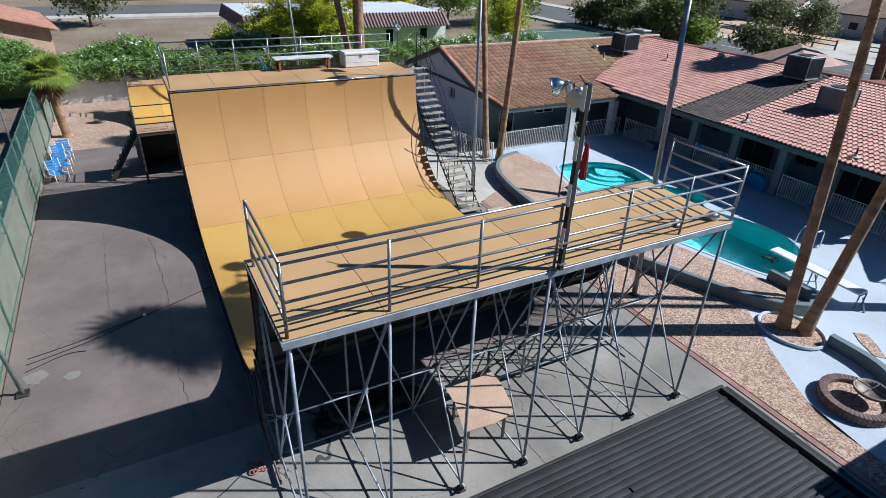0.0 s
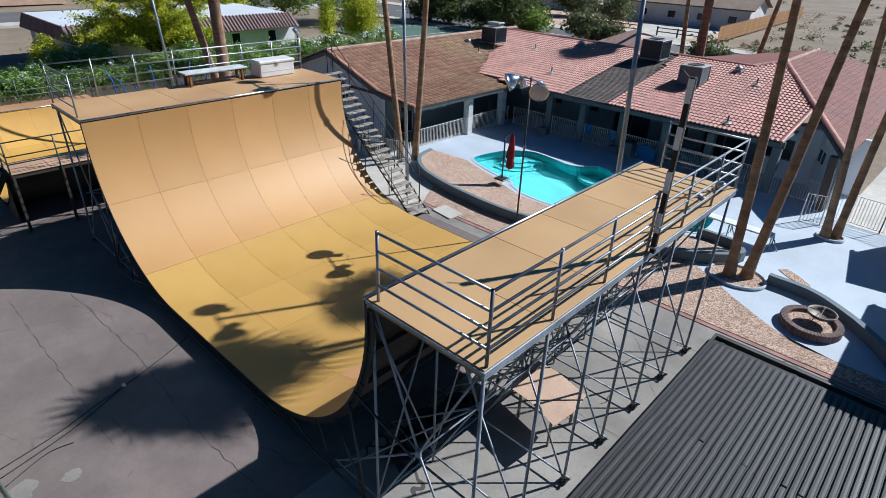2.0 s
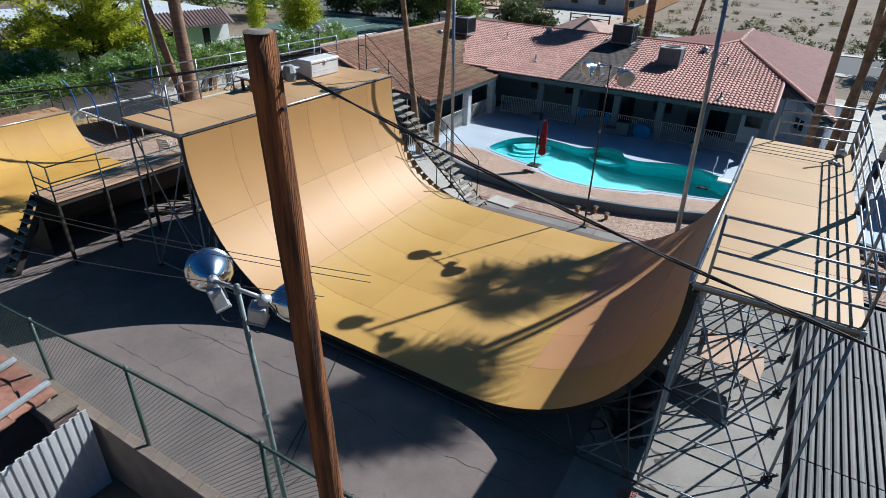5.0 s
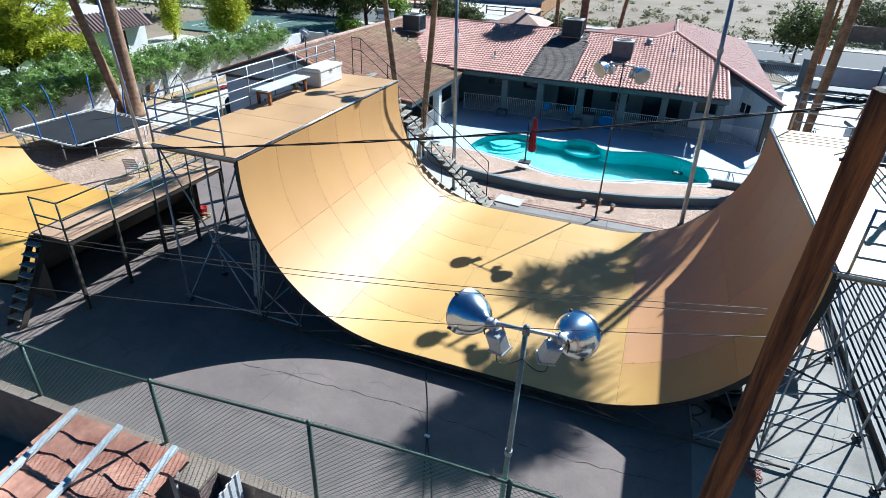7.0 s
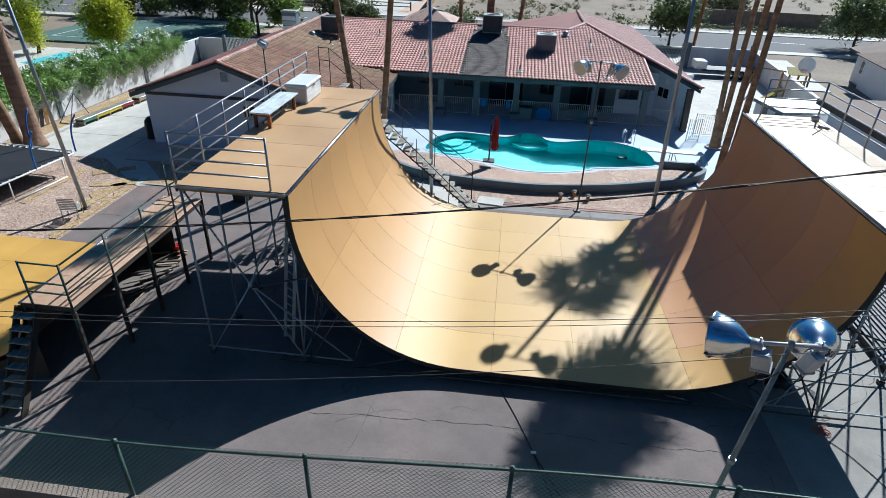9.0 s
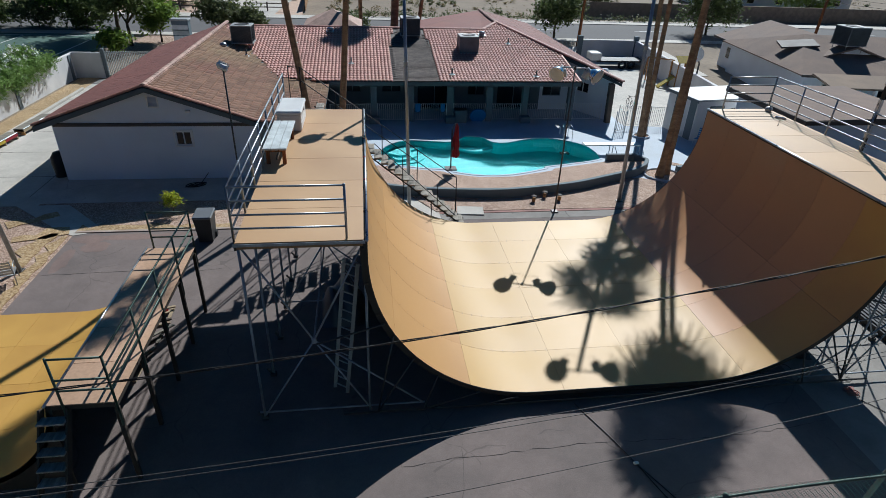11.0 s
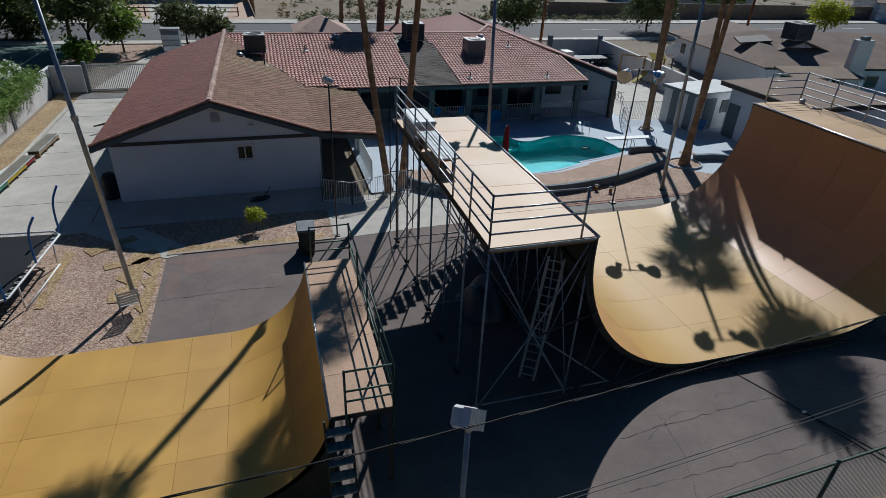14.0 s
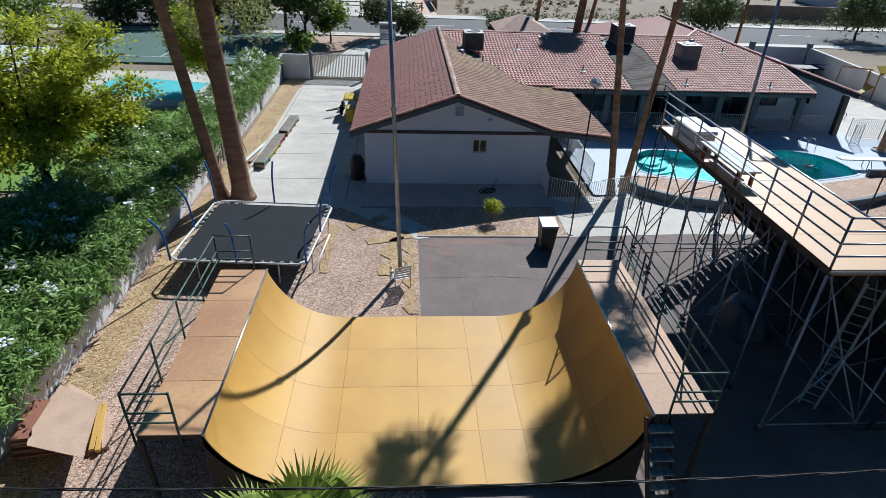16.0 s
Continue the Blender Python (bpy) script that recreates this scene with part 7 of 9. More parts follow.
# ---- garden things ----
def make_umbrella():
    x, y, g = -2.3, 10.2, 0.34
    u = thing("parasol", (x, y, g), "closed dark red cantilever parasol on a dark pole beside the pool", "parasol")
    part("base", MB().box((x, y, g + 0.03), (0.55, 0.5, 0.06), None, 0.02), "steel_dark", u)
    part("pole", MB().tube((x, y, g), (x, y, 2.25), 0.035, 8), "steel_dark", u, smooth=True)
    part("arm", MB().path([(x, y, 2.2), (x + 0.1, y + 0.1, 2.42), (x + 0.22, y + 0.2, 2.45)], 0.022, 6), "steel_dark", u, smooth=True)
    part("crank", MB().box((x + 0.05, y - 0.02, 1.35), (0.08, 0.08, 0.14), None, 0.015), "steel_dark", u)
    mb = MB()
    n = 32
    cx_, cy_ = x + 0.22, y + 0.2
    prof = [(0.02, 2.46), (0.07, 2.3), (0.1, 1.95), (0.13, 1.6), (0.15, 1.35), (0.12, 1.22), (0.15, 1.0), (0.11, 0.86), (0.03, 0.83)]
    for k, (r, z) in enumerate(prof):
        for j in range(n):
            a = 2 * math.pi * j / n
            rr = r * (1 + 0.3 * math.cos(8 * a + 0.5 * k))
            mb.v.append((cx_ + 0.02 * math.sin(k * 1.3) + rr * math.cos(a), cy_ + rr * math.sin(a), z + 0.02 * math.cos(3 * a)))
    for i in range(len(prof) - 1):
        for j in range(n):
            mb.f.append((i * n + j, i * n + (j + 1) % n, (i + 1) * n + (j + 1) % n, (i + 1) * n + j))
    part("canopy", mb, "red_cloth", u, "folded dark red cloth canopy", True)


make_umbrella()


def make_firepit():
    x, y = 10.65, 8.35
    f = thing("fire_pit", (x, y, 0), "round brick fire pit ring filled with gravel", "fire pit")
    bme = MB().box((0, 0, 0), (0.09, 0.2, 0.24), None, 0.012).mesh("brick", M["brick_red"])
    n = 52
    for i in range(n):
        a = 2 * math.pi * i / n
        piece("brick", bme, f, pose(x + 0.72 * math.cos(a), y + 0.72 * math.sin(a), 0.13, 0, 0, math.degrees(a) + 90))
    part("gravel_fill", MB().lathe([(0, 0.12), (0.66, 0.12), (0.66, 0)], 26, (x, y, 0.02)), "gravel", f)
    b = thing("fire_bowl", (x + 0.15, y + 0.15, 0.22), "shallow rusty brown steel fire bowl on thin legs", "fire bowl")
    part("bowl", MB().lathe([(0, 0.14), (0.2, 0.17), (0.33, 0.26), (0.37, 0.33), (0.40, 0.33), (0.36, 0.24), (0.2, 0.14), (0, 0.11)], 24, (x + 0.15, y + 0.15, 0.2)), "copper", b, smooth=True)
    for k in range(3):
        a = k * 2.1
        part("leg", MB().tube((x + 0.15 + 0.25 * math.cos(a), y + 0.15 + 0.25 * math.sin(a), 0.4), (x + 0.15 + 0.34 * math.cos(a), y + 0.15 + 0.34 * math.sin(a), 0.21), 0.014, 5), "steel_dark", b)
    for a in (0, 1.57):
        part("grate_bar", MB().tube((x + 0.15 - 0.36 * math.cos(a), y + 0.15 - 0.36 * math.sin(a), 0.545), (x + 0.15 + 0.36 * math.cos(a), y + 0.15 + 0.36 * math.sin(a), 0.545), 0.012, 5), "steel_dark", b)


make_firepit()

db = thing("diving_board", (6.8, 12.9, 0), "pale blue-white diving board on steel stands", "diving board")
part("board", MB().slab([(5.15, 12.75, 0.55), (8.2, 12.7, 0.52), (8.2, 13.15, 0.52), (5.15, 13.2, 0.55)], 0.06), "white_paint", db)
for x in (6.7, 8.2):
    y = 12.74
    part("stand", MB().path([(x, y, 0.0), (x, y, 0.44), (x, y + 0.4, 0.44), (x, y + 0.4, 0.0)], 0.025, 8), "galv", db, smooth=True)
    part("stand", MB().path([(x + 0.3, y, 0.0), (x + 0.1, y, 0.44)], 0.02, 8), "galv", db, smooth=True)
for dx in (0.0, 0.5):
    g = thing("pool_handrail", (4.75 + dx, 15.4, 0), "bent chrome pool hand rail", "hand rail", "pool hand rails")
    part("tube", MB().path(curve_loop([(4.75 + dx, 15.75, 0), (4.75 + dx, 15.7, 0.6), (4.75 + dx, 15.4, 0.75), (4.75 + dx, 15.05, 0.55), (4.75 + dx, 14.95, -0.3)], 5, False), 0.02, 8), "silver", g, smooth=True)


def make_bin():
    x, y, g = -12.1, 4.85, gz(-12.1)
    b = thing("wheelie_bin", (x, y, g), "dark grey wheeled refuse bin with paler lid", "bin")
    mb = MB()
    vs = []
    for z, sx, sy in ((0.03, 0.24, 0.27), (0.95, 0.3, 0.36), (1.0, 0.32, 0.38), (1.0, 0.29, 0.35)):
        vs += [(x - sx, y - sy, g + z), (x + sx, y - sy, g + z), (x + sx, y + sy, g + z), (x - sx, y + sy, g + z)]
    fs = [(3, 2, 1, 0)] + [(4 * i + j, 4 * i + (j + 1) % 4, 4 * i + 4 + (j + 1) % 4, 4 * i + 4 + j) for i in range(3) for j in range(4)]
    part("body", mb.add(vs, fs), "bin", b)
    part("lid", MB().box((x, y, g + 1.05), (0.66, 0.8, 0.09), Euler((0.06, 0, 0)).to_matrix(), 0.03), "bin_lid", b, "lighter grey lid")
    part("handle", MB().tube((x - 0.25, y + 0.42, g + 0.98), (x + 0.25, y + 0.42, g + 0.98), 0.018, 6), "bin", b)
    for sx in (-0.27, 0.27):
        part("wheel", MB().lathe([(0.0, -0.03), (0.11, -0.03), (0.13, 0), (0.11, 0.03), (0, 0.03)], 14, (x + sx, y + 0.26, g + 0.13), Euler((0, 1.57, 0)).to_matrix()), "tyre", b)


make_bin()
bb = thing("covered_grill", (-19.75, 11.4, -0.15), "barbecue grill under a black cloth cover beside the house corner", "grill")
_cv = MB().lathe([(0.36, 0.0), (0.34, 0.3), (0.37, 0.62), (0.33, 0.9), (0.22, 1.06), (0.0, 1.1)], 22, (-19.75, 11.4, -0.13))
_rg = random.Random(14)
_cv.v = [(-19.75 + (x + 19.75) * (0.85 + 0.12 * _rg.random()), 11.4 + (y - 11.4) * (1.1 + 0.12 * _rg.random()), z) for x, y, z in _cv.v]
part("cover", _cv, "black", bb, smooth=True)


def make_trampoline():
    c = [(-25.25, 2.45), (-20.75, 2.15), (-20.35, 6.6), (-24.95, 6.95)]
    z = 0.72
    t = thing("trampoline", (-23, 4.4, gz(-23)), "rectangular trampoline with black mat and blue net poles", "trampoline")
    P = [Vector((*q, z)) for q in c]
    ring = []
    for i in range(4):
        a, b = P[i], P[(i + 1) % 4]
        ring += [a.lerp(b, 0.06), a.lerp(b, 0.5), a.lerp(b, 0.94)]
    part("frame", MB().path(ring, 0.035, 8, closed=True), "white_paint", t, "white tubular frame", True)
    ctr = sum(P, Vector()) / 4
    Q = [p.lerp(ctr, 0.085) for p in P]
    part("mat", MB().slab([q - Vector((0, 0, 0.02)) for q in Q], 0.012), "tramp_mat", t, "black jumping mat")
    sp = MB()
    for i in range(4):
        a, b, c1, d = P[i], P[(i + 1) % 4], Q[i], Q[(i + 1) % 4]
        n = 26
        for k in range(n):
            u = (k + 0.5) / n
            w = 0.5 / n * (1 if k % 2 else -1)
            sp.tube(a.lerp(b, 0.03 + 0.94 * u), c1.lerp(d, min(1, max(0, u + w * 0.8))) - Vector((0, 0, 0.02)), 0.014, 4, None, False)
    tagged(part("edge_ring", sp, "white_paint", t), kind="stuff")
    for i in range(4):
        a, b = P[i], P[(i + 1) % 4]
        for u in (0.2, 0.8):
            p = a.lerp(b, u)
            g = gz(p.x)
            part("leg", MB().path([p, Vector((p.x, p.y, g + 0.08)).lerp(Vector((ctr.x, ctr.y, g + 0.08)), 0.02)], 0.028, 6), "white_paint", t, smooth=True)
        a2, b2 = a.lerp(b, 0.2), a.lerp(b, 0.8)
        if i % 2 == 1:
            part("skid", MB().tube((a2.x, a2.y, gz(a2.x) + 0.04), (b2.x, b2.y, gz(b2.x) + 0.04), 0.03, 6), "white_paint", t, smooth=True)
        for u in (0.02, 0.5):
            p = a.lerp(b, u)
            out = (p - ctr)
            out.z = 0
            out.normalize()
            k = [p, p + Vector((0, 0, 0.7)) + out * 0.02, p + Vector((0, 0, 1.2)) + out * 0.12, p + Vector((0, 0, 1.62)) + out * 0.36]
            part("net_pole", MB().path(curve_loop([tuple(q) for q in k], 4, False), 0.036, 8), "blue_paint", t, "blue foam-clad net pole", True)


make_trampoline()


def chair_mesh(name, x, y, rot, label, cloth="blue_cloth", frame="white_paint", g=None):
    c = thing(name, (0, 0, 0), label, "chair", "patio chairs")
    for sx in (-0.27, 0.27):
        part("frame", MB().path([(sx, 0.28, 0), (sx, 0.24, 0.4), (sx, -0.22, 0.36), (sx, -0.34, 0.9)], 0.016, 6), frame, c, smooth=True)
        part("frame", MB().path([(sx, -0.3, 0), (sx, -0.2, 0.6), (sx, 0.26, 0.62), (sx, 0.28, 0.4)], 0.016, 6), frame, c, smooth=True)
    for k in range(5):
        part("seat_strap", MB().box((0, 0.2 - k * 0.1, 0.395 - k * 0.009), (0.54, 0.075, 0.012), None, 0.004), cloth, c)
    for k in range(5):
        part("back_strap", MB().box((0, -0.235 - k * 0.024, 0.43 + k * 0.105), (0.54, 0.014, 0.08), Euler((0.22, 0, 0)).to_matrix(), 0.004), cloth, c)
    c.matrix_basis = pose(x, y, gz(x) if g is None else g, 0, 0, rot)
    return c


_c = chair_mesh("patio_chair", -12.8, -9.1, -60, "blue strap patio chair with white tube frame")
for x, y, r in ((-13.75, -9.0, -75), (-14.9, -9.05, -65), (-15.6, -8.95, -80)):
    copy_thing(_c, pose(x, y, gz(x), 0, 0, r))
copy_thing(_c, pose(12.3, 14.0, 0.012, 0, 0, 130))
chair_mesh("folding_chair", -17.66, 2.3, 20, "folding chair with white seat and grey tube frame beside the pole", "lamp_box", "galv")

# stacked sheets against the white wall
for k in range(13):
    solo("plywood_sheet", MB().box((-25.74 + 0.03 * math.sin(k * 2.1), -4.1 + 0.05 * math.cos(k * 1.7), gz(-25) + 0.02 + 0.05 * k), (1.05, 1.2, 0.044), Euler((0, 0, 0.1 + 0.06 * math.sin(k * 1.3))).to_matrix(), 0.006), ("stain_rust_ply", "deck_worn")[k % 3 == 1], "reddish brown plywood sheet in a stack on the gravel", "plywood sheet", "", "stacked plywood sheets")
solo("ply_sheet", MB().slab([(-25.87, -3.12, 0.585), (-24.69, -3.74, 0.56), (-24.35, -5.29, 0.52), (-25.66, -4.96, 0.56), (-25.72, -4.8, 0.562), (-25.7, -4.68, 0.564), (-25.8, -4.5, 0.566), (-25.81, -4.12, 0.57)], 0.018), "cardboard", "pale tan plywood sheet with a broken edge on the stack", "plywood sheet", "", "loose sheets")
solo("ply_sheet", MB().slab([(-25.72, -3.02, 0.5), (-24.9, -3.46, 0.46), (-25.05, -3.95, 0.47), (-25.8, -3.8, 0.51)], 0.018), "cardboard", "small tan offcut under the broad plywood sheet", "plywood sheet", "", "loose sheets")
for a, b, w, m in (((-25.05, -3.15), (-24.63, -4.62), 0.11, "skate_yellow"), ((-24.95, -3.2), (-24.49, -4.64), 0.1, "skate_yellow"), ((-24.86, -3.41), (-24.37, -4.52), 0.15, "cardboard")):
    d = Vector((b[0] - a[0], b[1] - a[1], 0))
    solo("offcut_board", MB().box(((a[0] + b[0]) / 2, (a[1] + b[1]) / 2, gz(-25) + 0.05 + 0.045 * (m != "cardboard")), (d.length, w, 0.09), Euler((0, 0, math.atan2(d.y, d.x))).to_matrix(), 0.005), m, "long narrow sheeting offcut lying beside the stack", "board", "", "narrow offcuts")

def grind_box(x, y, L, top, sides, end, label):
    """A low skate ledge on skids, its side faced with short painted boards."""
    g = gz(x)
    b = thing("grind_box", (x, y, g), label, "skate box", "skate boxes")
    rot = Euler((0, 0, -0.06)).to_matrix()
    at = lambda dx, dy, z: Vector((x, y, g + z)) + rot @ Vector((dx, dy, 0))
    part("top", MB().box(at(-0.02, 0, 0.33), (0.5, L, 0.04), rot, 0.006), top, b)
    part("edge", MB().box(at(0.235, 0, 0.345), (0.035, L, 0.035), rot, 0.008), "galv", b, "steel grinding edge")
    n = len(sides)
    for k, m in enumerate(sides):
        d = L / n
        part("side_board", MB().box(at(0.22, -L / 2 + d * (k + 0.5), 0.235), (0.025, d - 0.03, 0.15), rot, 0.005), m, b)
    part("side_board", MB().box(at(-0.25, 0, 0.2), (0.025, L, 0.22), rot), "pallet_wood", b)
    for k in range(n + 1):
        part("skid", MB().box(at(0, -L / 2 + 0.06 + (L - 0.12) * k / n, 0.11), (0.46, 0.09, 0.2), rot, 0.008), end, b)
    return b


grind_box(-24.4, 14.4, 4.2, "grey_wood", ("green_paint", "yellow_paint", "yellow_paint", "red_cloth"), "pallet_wood", "low wooden skate box with green, yellow and red painted side")
grind_box(-24.15, 18.4, 2.8, "grey_wood", ("pallet_wood", "pallet_wood", "pallet_wood"), "fence_wood", "low tan wooden skate box with an orange-brown end")
sn = thing("steel_stand", (-25.5, 12.9, gz(-25.5)), "black steel A-frame stand beside the white wall", "stand")
for a_, b_ in (((-25.2, 12.4, -0.15), (-25.75, 13.9, 1.15)), ((-25.9, 12.5, -0.15), (-25.75, 13.9, 1.15)), ((-25.7, 14.6, -0.15), (-25.75, 13.9, 1.15)), ((-25.2, 12.4, -0.12), (-25.9, 12.5, -0.12))):
    part("tube", MB().tube(a_, b_, 0.022, 6), "black", sn, smooth=True)
for k in range(3):
    solo("leaning_board", MB().box((-26.33 + 0.03 * k, 11.5 + 0.32 * k, 0.3), (0.03, 0.26, 1.0), Euler((0.1 * k - 0.1, 0.2, 0)).to_matrix(), 0.005), ("grey_wood", "char_post", "fence_wood")[k], "weathered board leaning against the white wall", "board", "", "leaning boards")
solo("long_plank", MB().box((-24.78, 14.6, gz(-24.8) + 0.11), (0.2, 4.4, 0.05), Euler((0, 0, -0.06)).to_matrix(), 0.008), "bench_paint", "long pale plank lying beside the skate box", "plank")
solo("kerb_rail", MB().box((-24.85, 18, gz(-24.9) + 0.08), (0.18, 17, 0.16), None, 0.02), "concrete", "low pale concrete kerb along the driveway", "kerb", "structure")
eq = thing("utility_trailer", (-20.9, 21.2, gz(-21)), "small yellow and black utility trailer beside the house", "trailer")
part("bed", MB().box((-20.7, 21.3, 0.95), (1.1, 1.5, 0.08), None, 0.02), "yellow_paint", eq)
for k in range(8):
    part("slat", MB().box((-21.15 + k * 0.13, 21.3, 1.02), (0.05, 1.5, 0.05)), "yellow_paint", eq)
part("engine", MB().box((-20.6, 19.7, 0.4), (0.8, 1.0, 0.8), None, 0.06), "yellow_paint", eq)
part("drawbar", MB().tube((-21.0, 21.2, 0.3), (-22.3, 20.6, 0.25), 0.04, 6), "black", eq)
part("drawbar", MB().tube((-21.0, 21.8, 0.3), (-22.3, 20.6, 0.25), 0.04, 6), "black", eq)
for dy in (-0.1, 0.9):
    part("wheel", tyre((-21.45, 21.3 + dy, 0.15), 0.3, 0.18, Euler((0, 1.57, 0)).to_matrix()), "tyre", eq)
solo("garden_hose", MB().path([(-13.7 + 0.35 * math.cos(t * 1.9) * (1 + 0.2 * math.sin(t)), 9.9 + 0.28 * math.sin(t * 2.1), gz(-13) + 0.03 + 0.01 * (t % 3)) for t in np.linspace(0, 16, 120)] + [(-13.2, 10.3, 0.3)], 0.016, 5), "black", "coiled black garden hose by the house wall", "hose", smooth=True)
sh = thing("shrub", (-13.89, 7.06, gz(-14)), "small bright green citrus shrub in the gravel", "shrub")
part("stem", MB().path([(-13.89, 7.06, gz(-14)), (-13.87, 7.06, 0.4), (-13.82, 7.0, 0.7)], 0.018, 5, 0.008), "bark", sh)
ob = new("foliage", leaves("foliage", ball_clumps(26, 22, (-13.87, 7.06, 0.5), (0.3, 0.3, 0.32), 0.09, 3), 0.06, "leaf_yellow", 3))
ob.parent, ob.matrix_parent_inverse = sh, rootinv(sh)
for x, y in ((0.9, 7.1), (1.5, 7.5), (2.05, 7.15)):
    s = thing("stump_light", (x, y, 0.03), "short brown stump in the gravel strip", "stump", "short stumps")
    part("stump", MB().lathe([(0.0, 0.18), (0.07, 0.18), (0.08, 0.14), (0.07, 0.0)], 12, (x, y, 0.03)), "fence_wood", s, smooth=True)
    part("cap", MB().lathe([(0.0, 0.3), (0.07, 0.29), (0.12, 0.26)], 12, (x, y, 0.03)), "trim_dark", s)
solo("step_slab", MB().box((-2.0, 6.35, 0.02), (1.1, 0.75, 0.06), Euler((0, 0, -0.12)).to_matrix(), 0.012), "concrete", "pale concrete slab at the foot of the stairs", "slab")
for x, y, r_ in ((0.5, 18.5, 0.5),):
    s = thing("pool_float", (x, y, 0.02), "round blue pool raft leaning at the railing", "pool float")
    part("raft", MB().lathe([(0.0, 0.05), (r_ * 0.8, 0.05), (r_ * 0.95, 0.07), (r_, 0.0), (r_ * 0.95, -0.07), (r_ * 0.8, -0.05), (0.0, -0.05)], 26, (x, y, 0.4), Euler((-1.15, 0, 0)).to_matrix()), "blue_cloth", s, smooth=True)
pc = thing("pool_cleaner", (4.58, 14.05, -0.9), "dark pool cleaning robot under water", "pool cleaner")
part("body", MB().box((4.58, 14.05, -0.82), (0.4, 0.3, 0.16), Euler((0, 0, 0.4)).to_matrix(), 0.05), "bin", pc)
for k in (-0.17, 0.17):
    part("wheel", MB().tube((4.58 + k, 13.9, -0.86), (4.58 + k, 14.2, -0.86), 0.09, 12), "black", pc)
for x, w_ in ((-3.08, 0.3), (-1.6, 0.24)):
    t_ = thing("towel", (x, 18.82, 0.8), "blue patterned towel hanging over the porch railing", "towel", "towels on the railing")
    part("cloth", MB().path([(x, 18.76, 0.5), (x, 18.78, 1.04), (x, 18.82, 1.08), (x, 18.86, 1.04), (x, 18.88, 0.6)], 0.012, 6).box((x, 18.76, 0.8), (w_, 0.014, 0.46), None, 0.005).box((x, 18.88, 0.86), (w_, 0.014, 0.34), None, 0.005), "blue_cloth", t_)
s = thing("pool_heater", (-0.55, 18.5, 0.01), "dark green metal pool heater box on the deck", "pool heater")
part("case", MB().box((-0.55, 18.55, 0.38), (0.7, 0.5, 0.75), None, 0.04), "house_dark", s)
part("lid", MB().box((-0.55, 18.55, 0.78), (0.74, 0.54, 0.05), None, 0.02), "bin", s)
for x in (-5.66, -1.17, 3.38):
    s = thing("patio_planter", (x, 18.4, 0.01), "low grey concrete block seat at the railing", "planter", "porch blocks")
    part("block", MB().box((x, 18.4, 0.2), (0.6, 0.5, 0.38), None, 0.03), "house_dark", s)

# long boards lying on the gravel strip beside the drive
for k, (a, L, m) in enumerate(((0.0, 6.2, "white_plastic"), (0.22, 5.4, "pallet_wood"), (0.42, 4.8, "ac_light"))):
    solo("long_board", MB().box((-24.95 + a, 16.0 - 0.3 * k, gz(-25) + 0.06 + 0.02 * k), (0.17, L, 0.05), Euler((0, 0, -0.17)).to_matrix(), 0.008), m, "long pale weathered board lying beside the drive", "board", "", "boards beside the drive")


# long cracks, a spalled spot and loose leads on the asphalt
def crack_run(parent, pts, w, seed, material="crack"):
    rng = random.Random(seed)
    line = []
    for a, b in zip(pts, pts[1:]):
        a, b = Vector(a), Vector(b)
        n = max(2, int((b - a).length / 0.22))
        for i in range(n):
            p = a.lerp(b, i / n)
            line.append(p + Vector((rng.uniform(-0.035, 0.035), rng.uniform(-0.035, 0.035))))
    line.append(Vector(pts[-1]))
    mb = MB()
    for i in range(len(line) - 1):
        p, q = line[i], line[i + 1]
        sd = Vector((-(q - p).y, (q - p).x)).normalized() * w * rng.uniform(0.05, 0.3)
        z0, z1 = gz(p.x) + 0.004, gz(q.x) + 0.004
        mb.add([(p.x - sd.x, p.y - sd.y, z0), (q.x - sd.x, q.y - sd.y, z1), (q.x + sd.x, q.y + sd.y, z1), (p.x + sd.x, p.y + sd.y, z0)], [(0, 1, 2, 3)])
    part("ground_crack", mb, material, parent)


_court = bpy.data.objects["asphalt_court"]
rng = random.Random(71)
for k, (x, y, rx, ry) in enumerate(((-16.3, 5.1, 0.6, 0.35), (-14.9, 5.2, 1.2, 0.25), (-13.3, 5.25, 0.8, 0.22), (-15.9, 4.5, 0.5, 0.4), (-16.6, 3.6, 0.25, 0.9))):
    pts = [(x + rx * (0.8 + 0.35 * rng.random()) * math.cos(a), y + ry * (0.75 + 0.35 * rng.random()) * math.sin(a)) for a in np.linspace(0, 6.283, 26, endpoint=False)]
    mb = MB()
    mb.v = [(x, y, gz(x) + 0.0035)] + [(px, py, gz(px) + 0.003) for px, py in pts]
    mb.f = [(0, 1 + i, 1 + (i + 1) % 26) for i in range(26)]
    part("rust_stain", mb, "asphalt_rust", _court, "reddish stain on the asphalt")
for k, (pts, w) in enumerate(((((-5.6, -6.2), (-4.7, -6.08), (-1.36, -5.93), (1.9, -6.06), (3.2, -5.98), (4.8, -5.8)), 0.03), (((-4.2, -5.6), (-4.4, -6.9), (-4.9, -8.2)), 0.014), (((-16.9, 2.68), (-14.07, 2.76), (-12.74, 2.54), (-11.2, 2.7)), 0.035), (((-6.4, -7.55), (-2.4, -7.5), (1.2, -7.45)), 0.02))):
    crack_run(_court, pts, w, 40 + k)
_yard = bpy.data.objects["concrete_yard"]
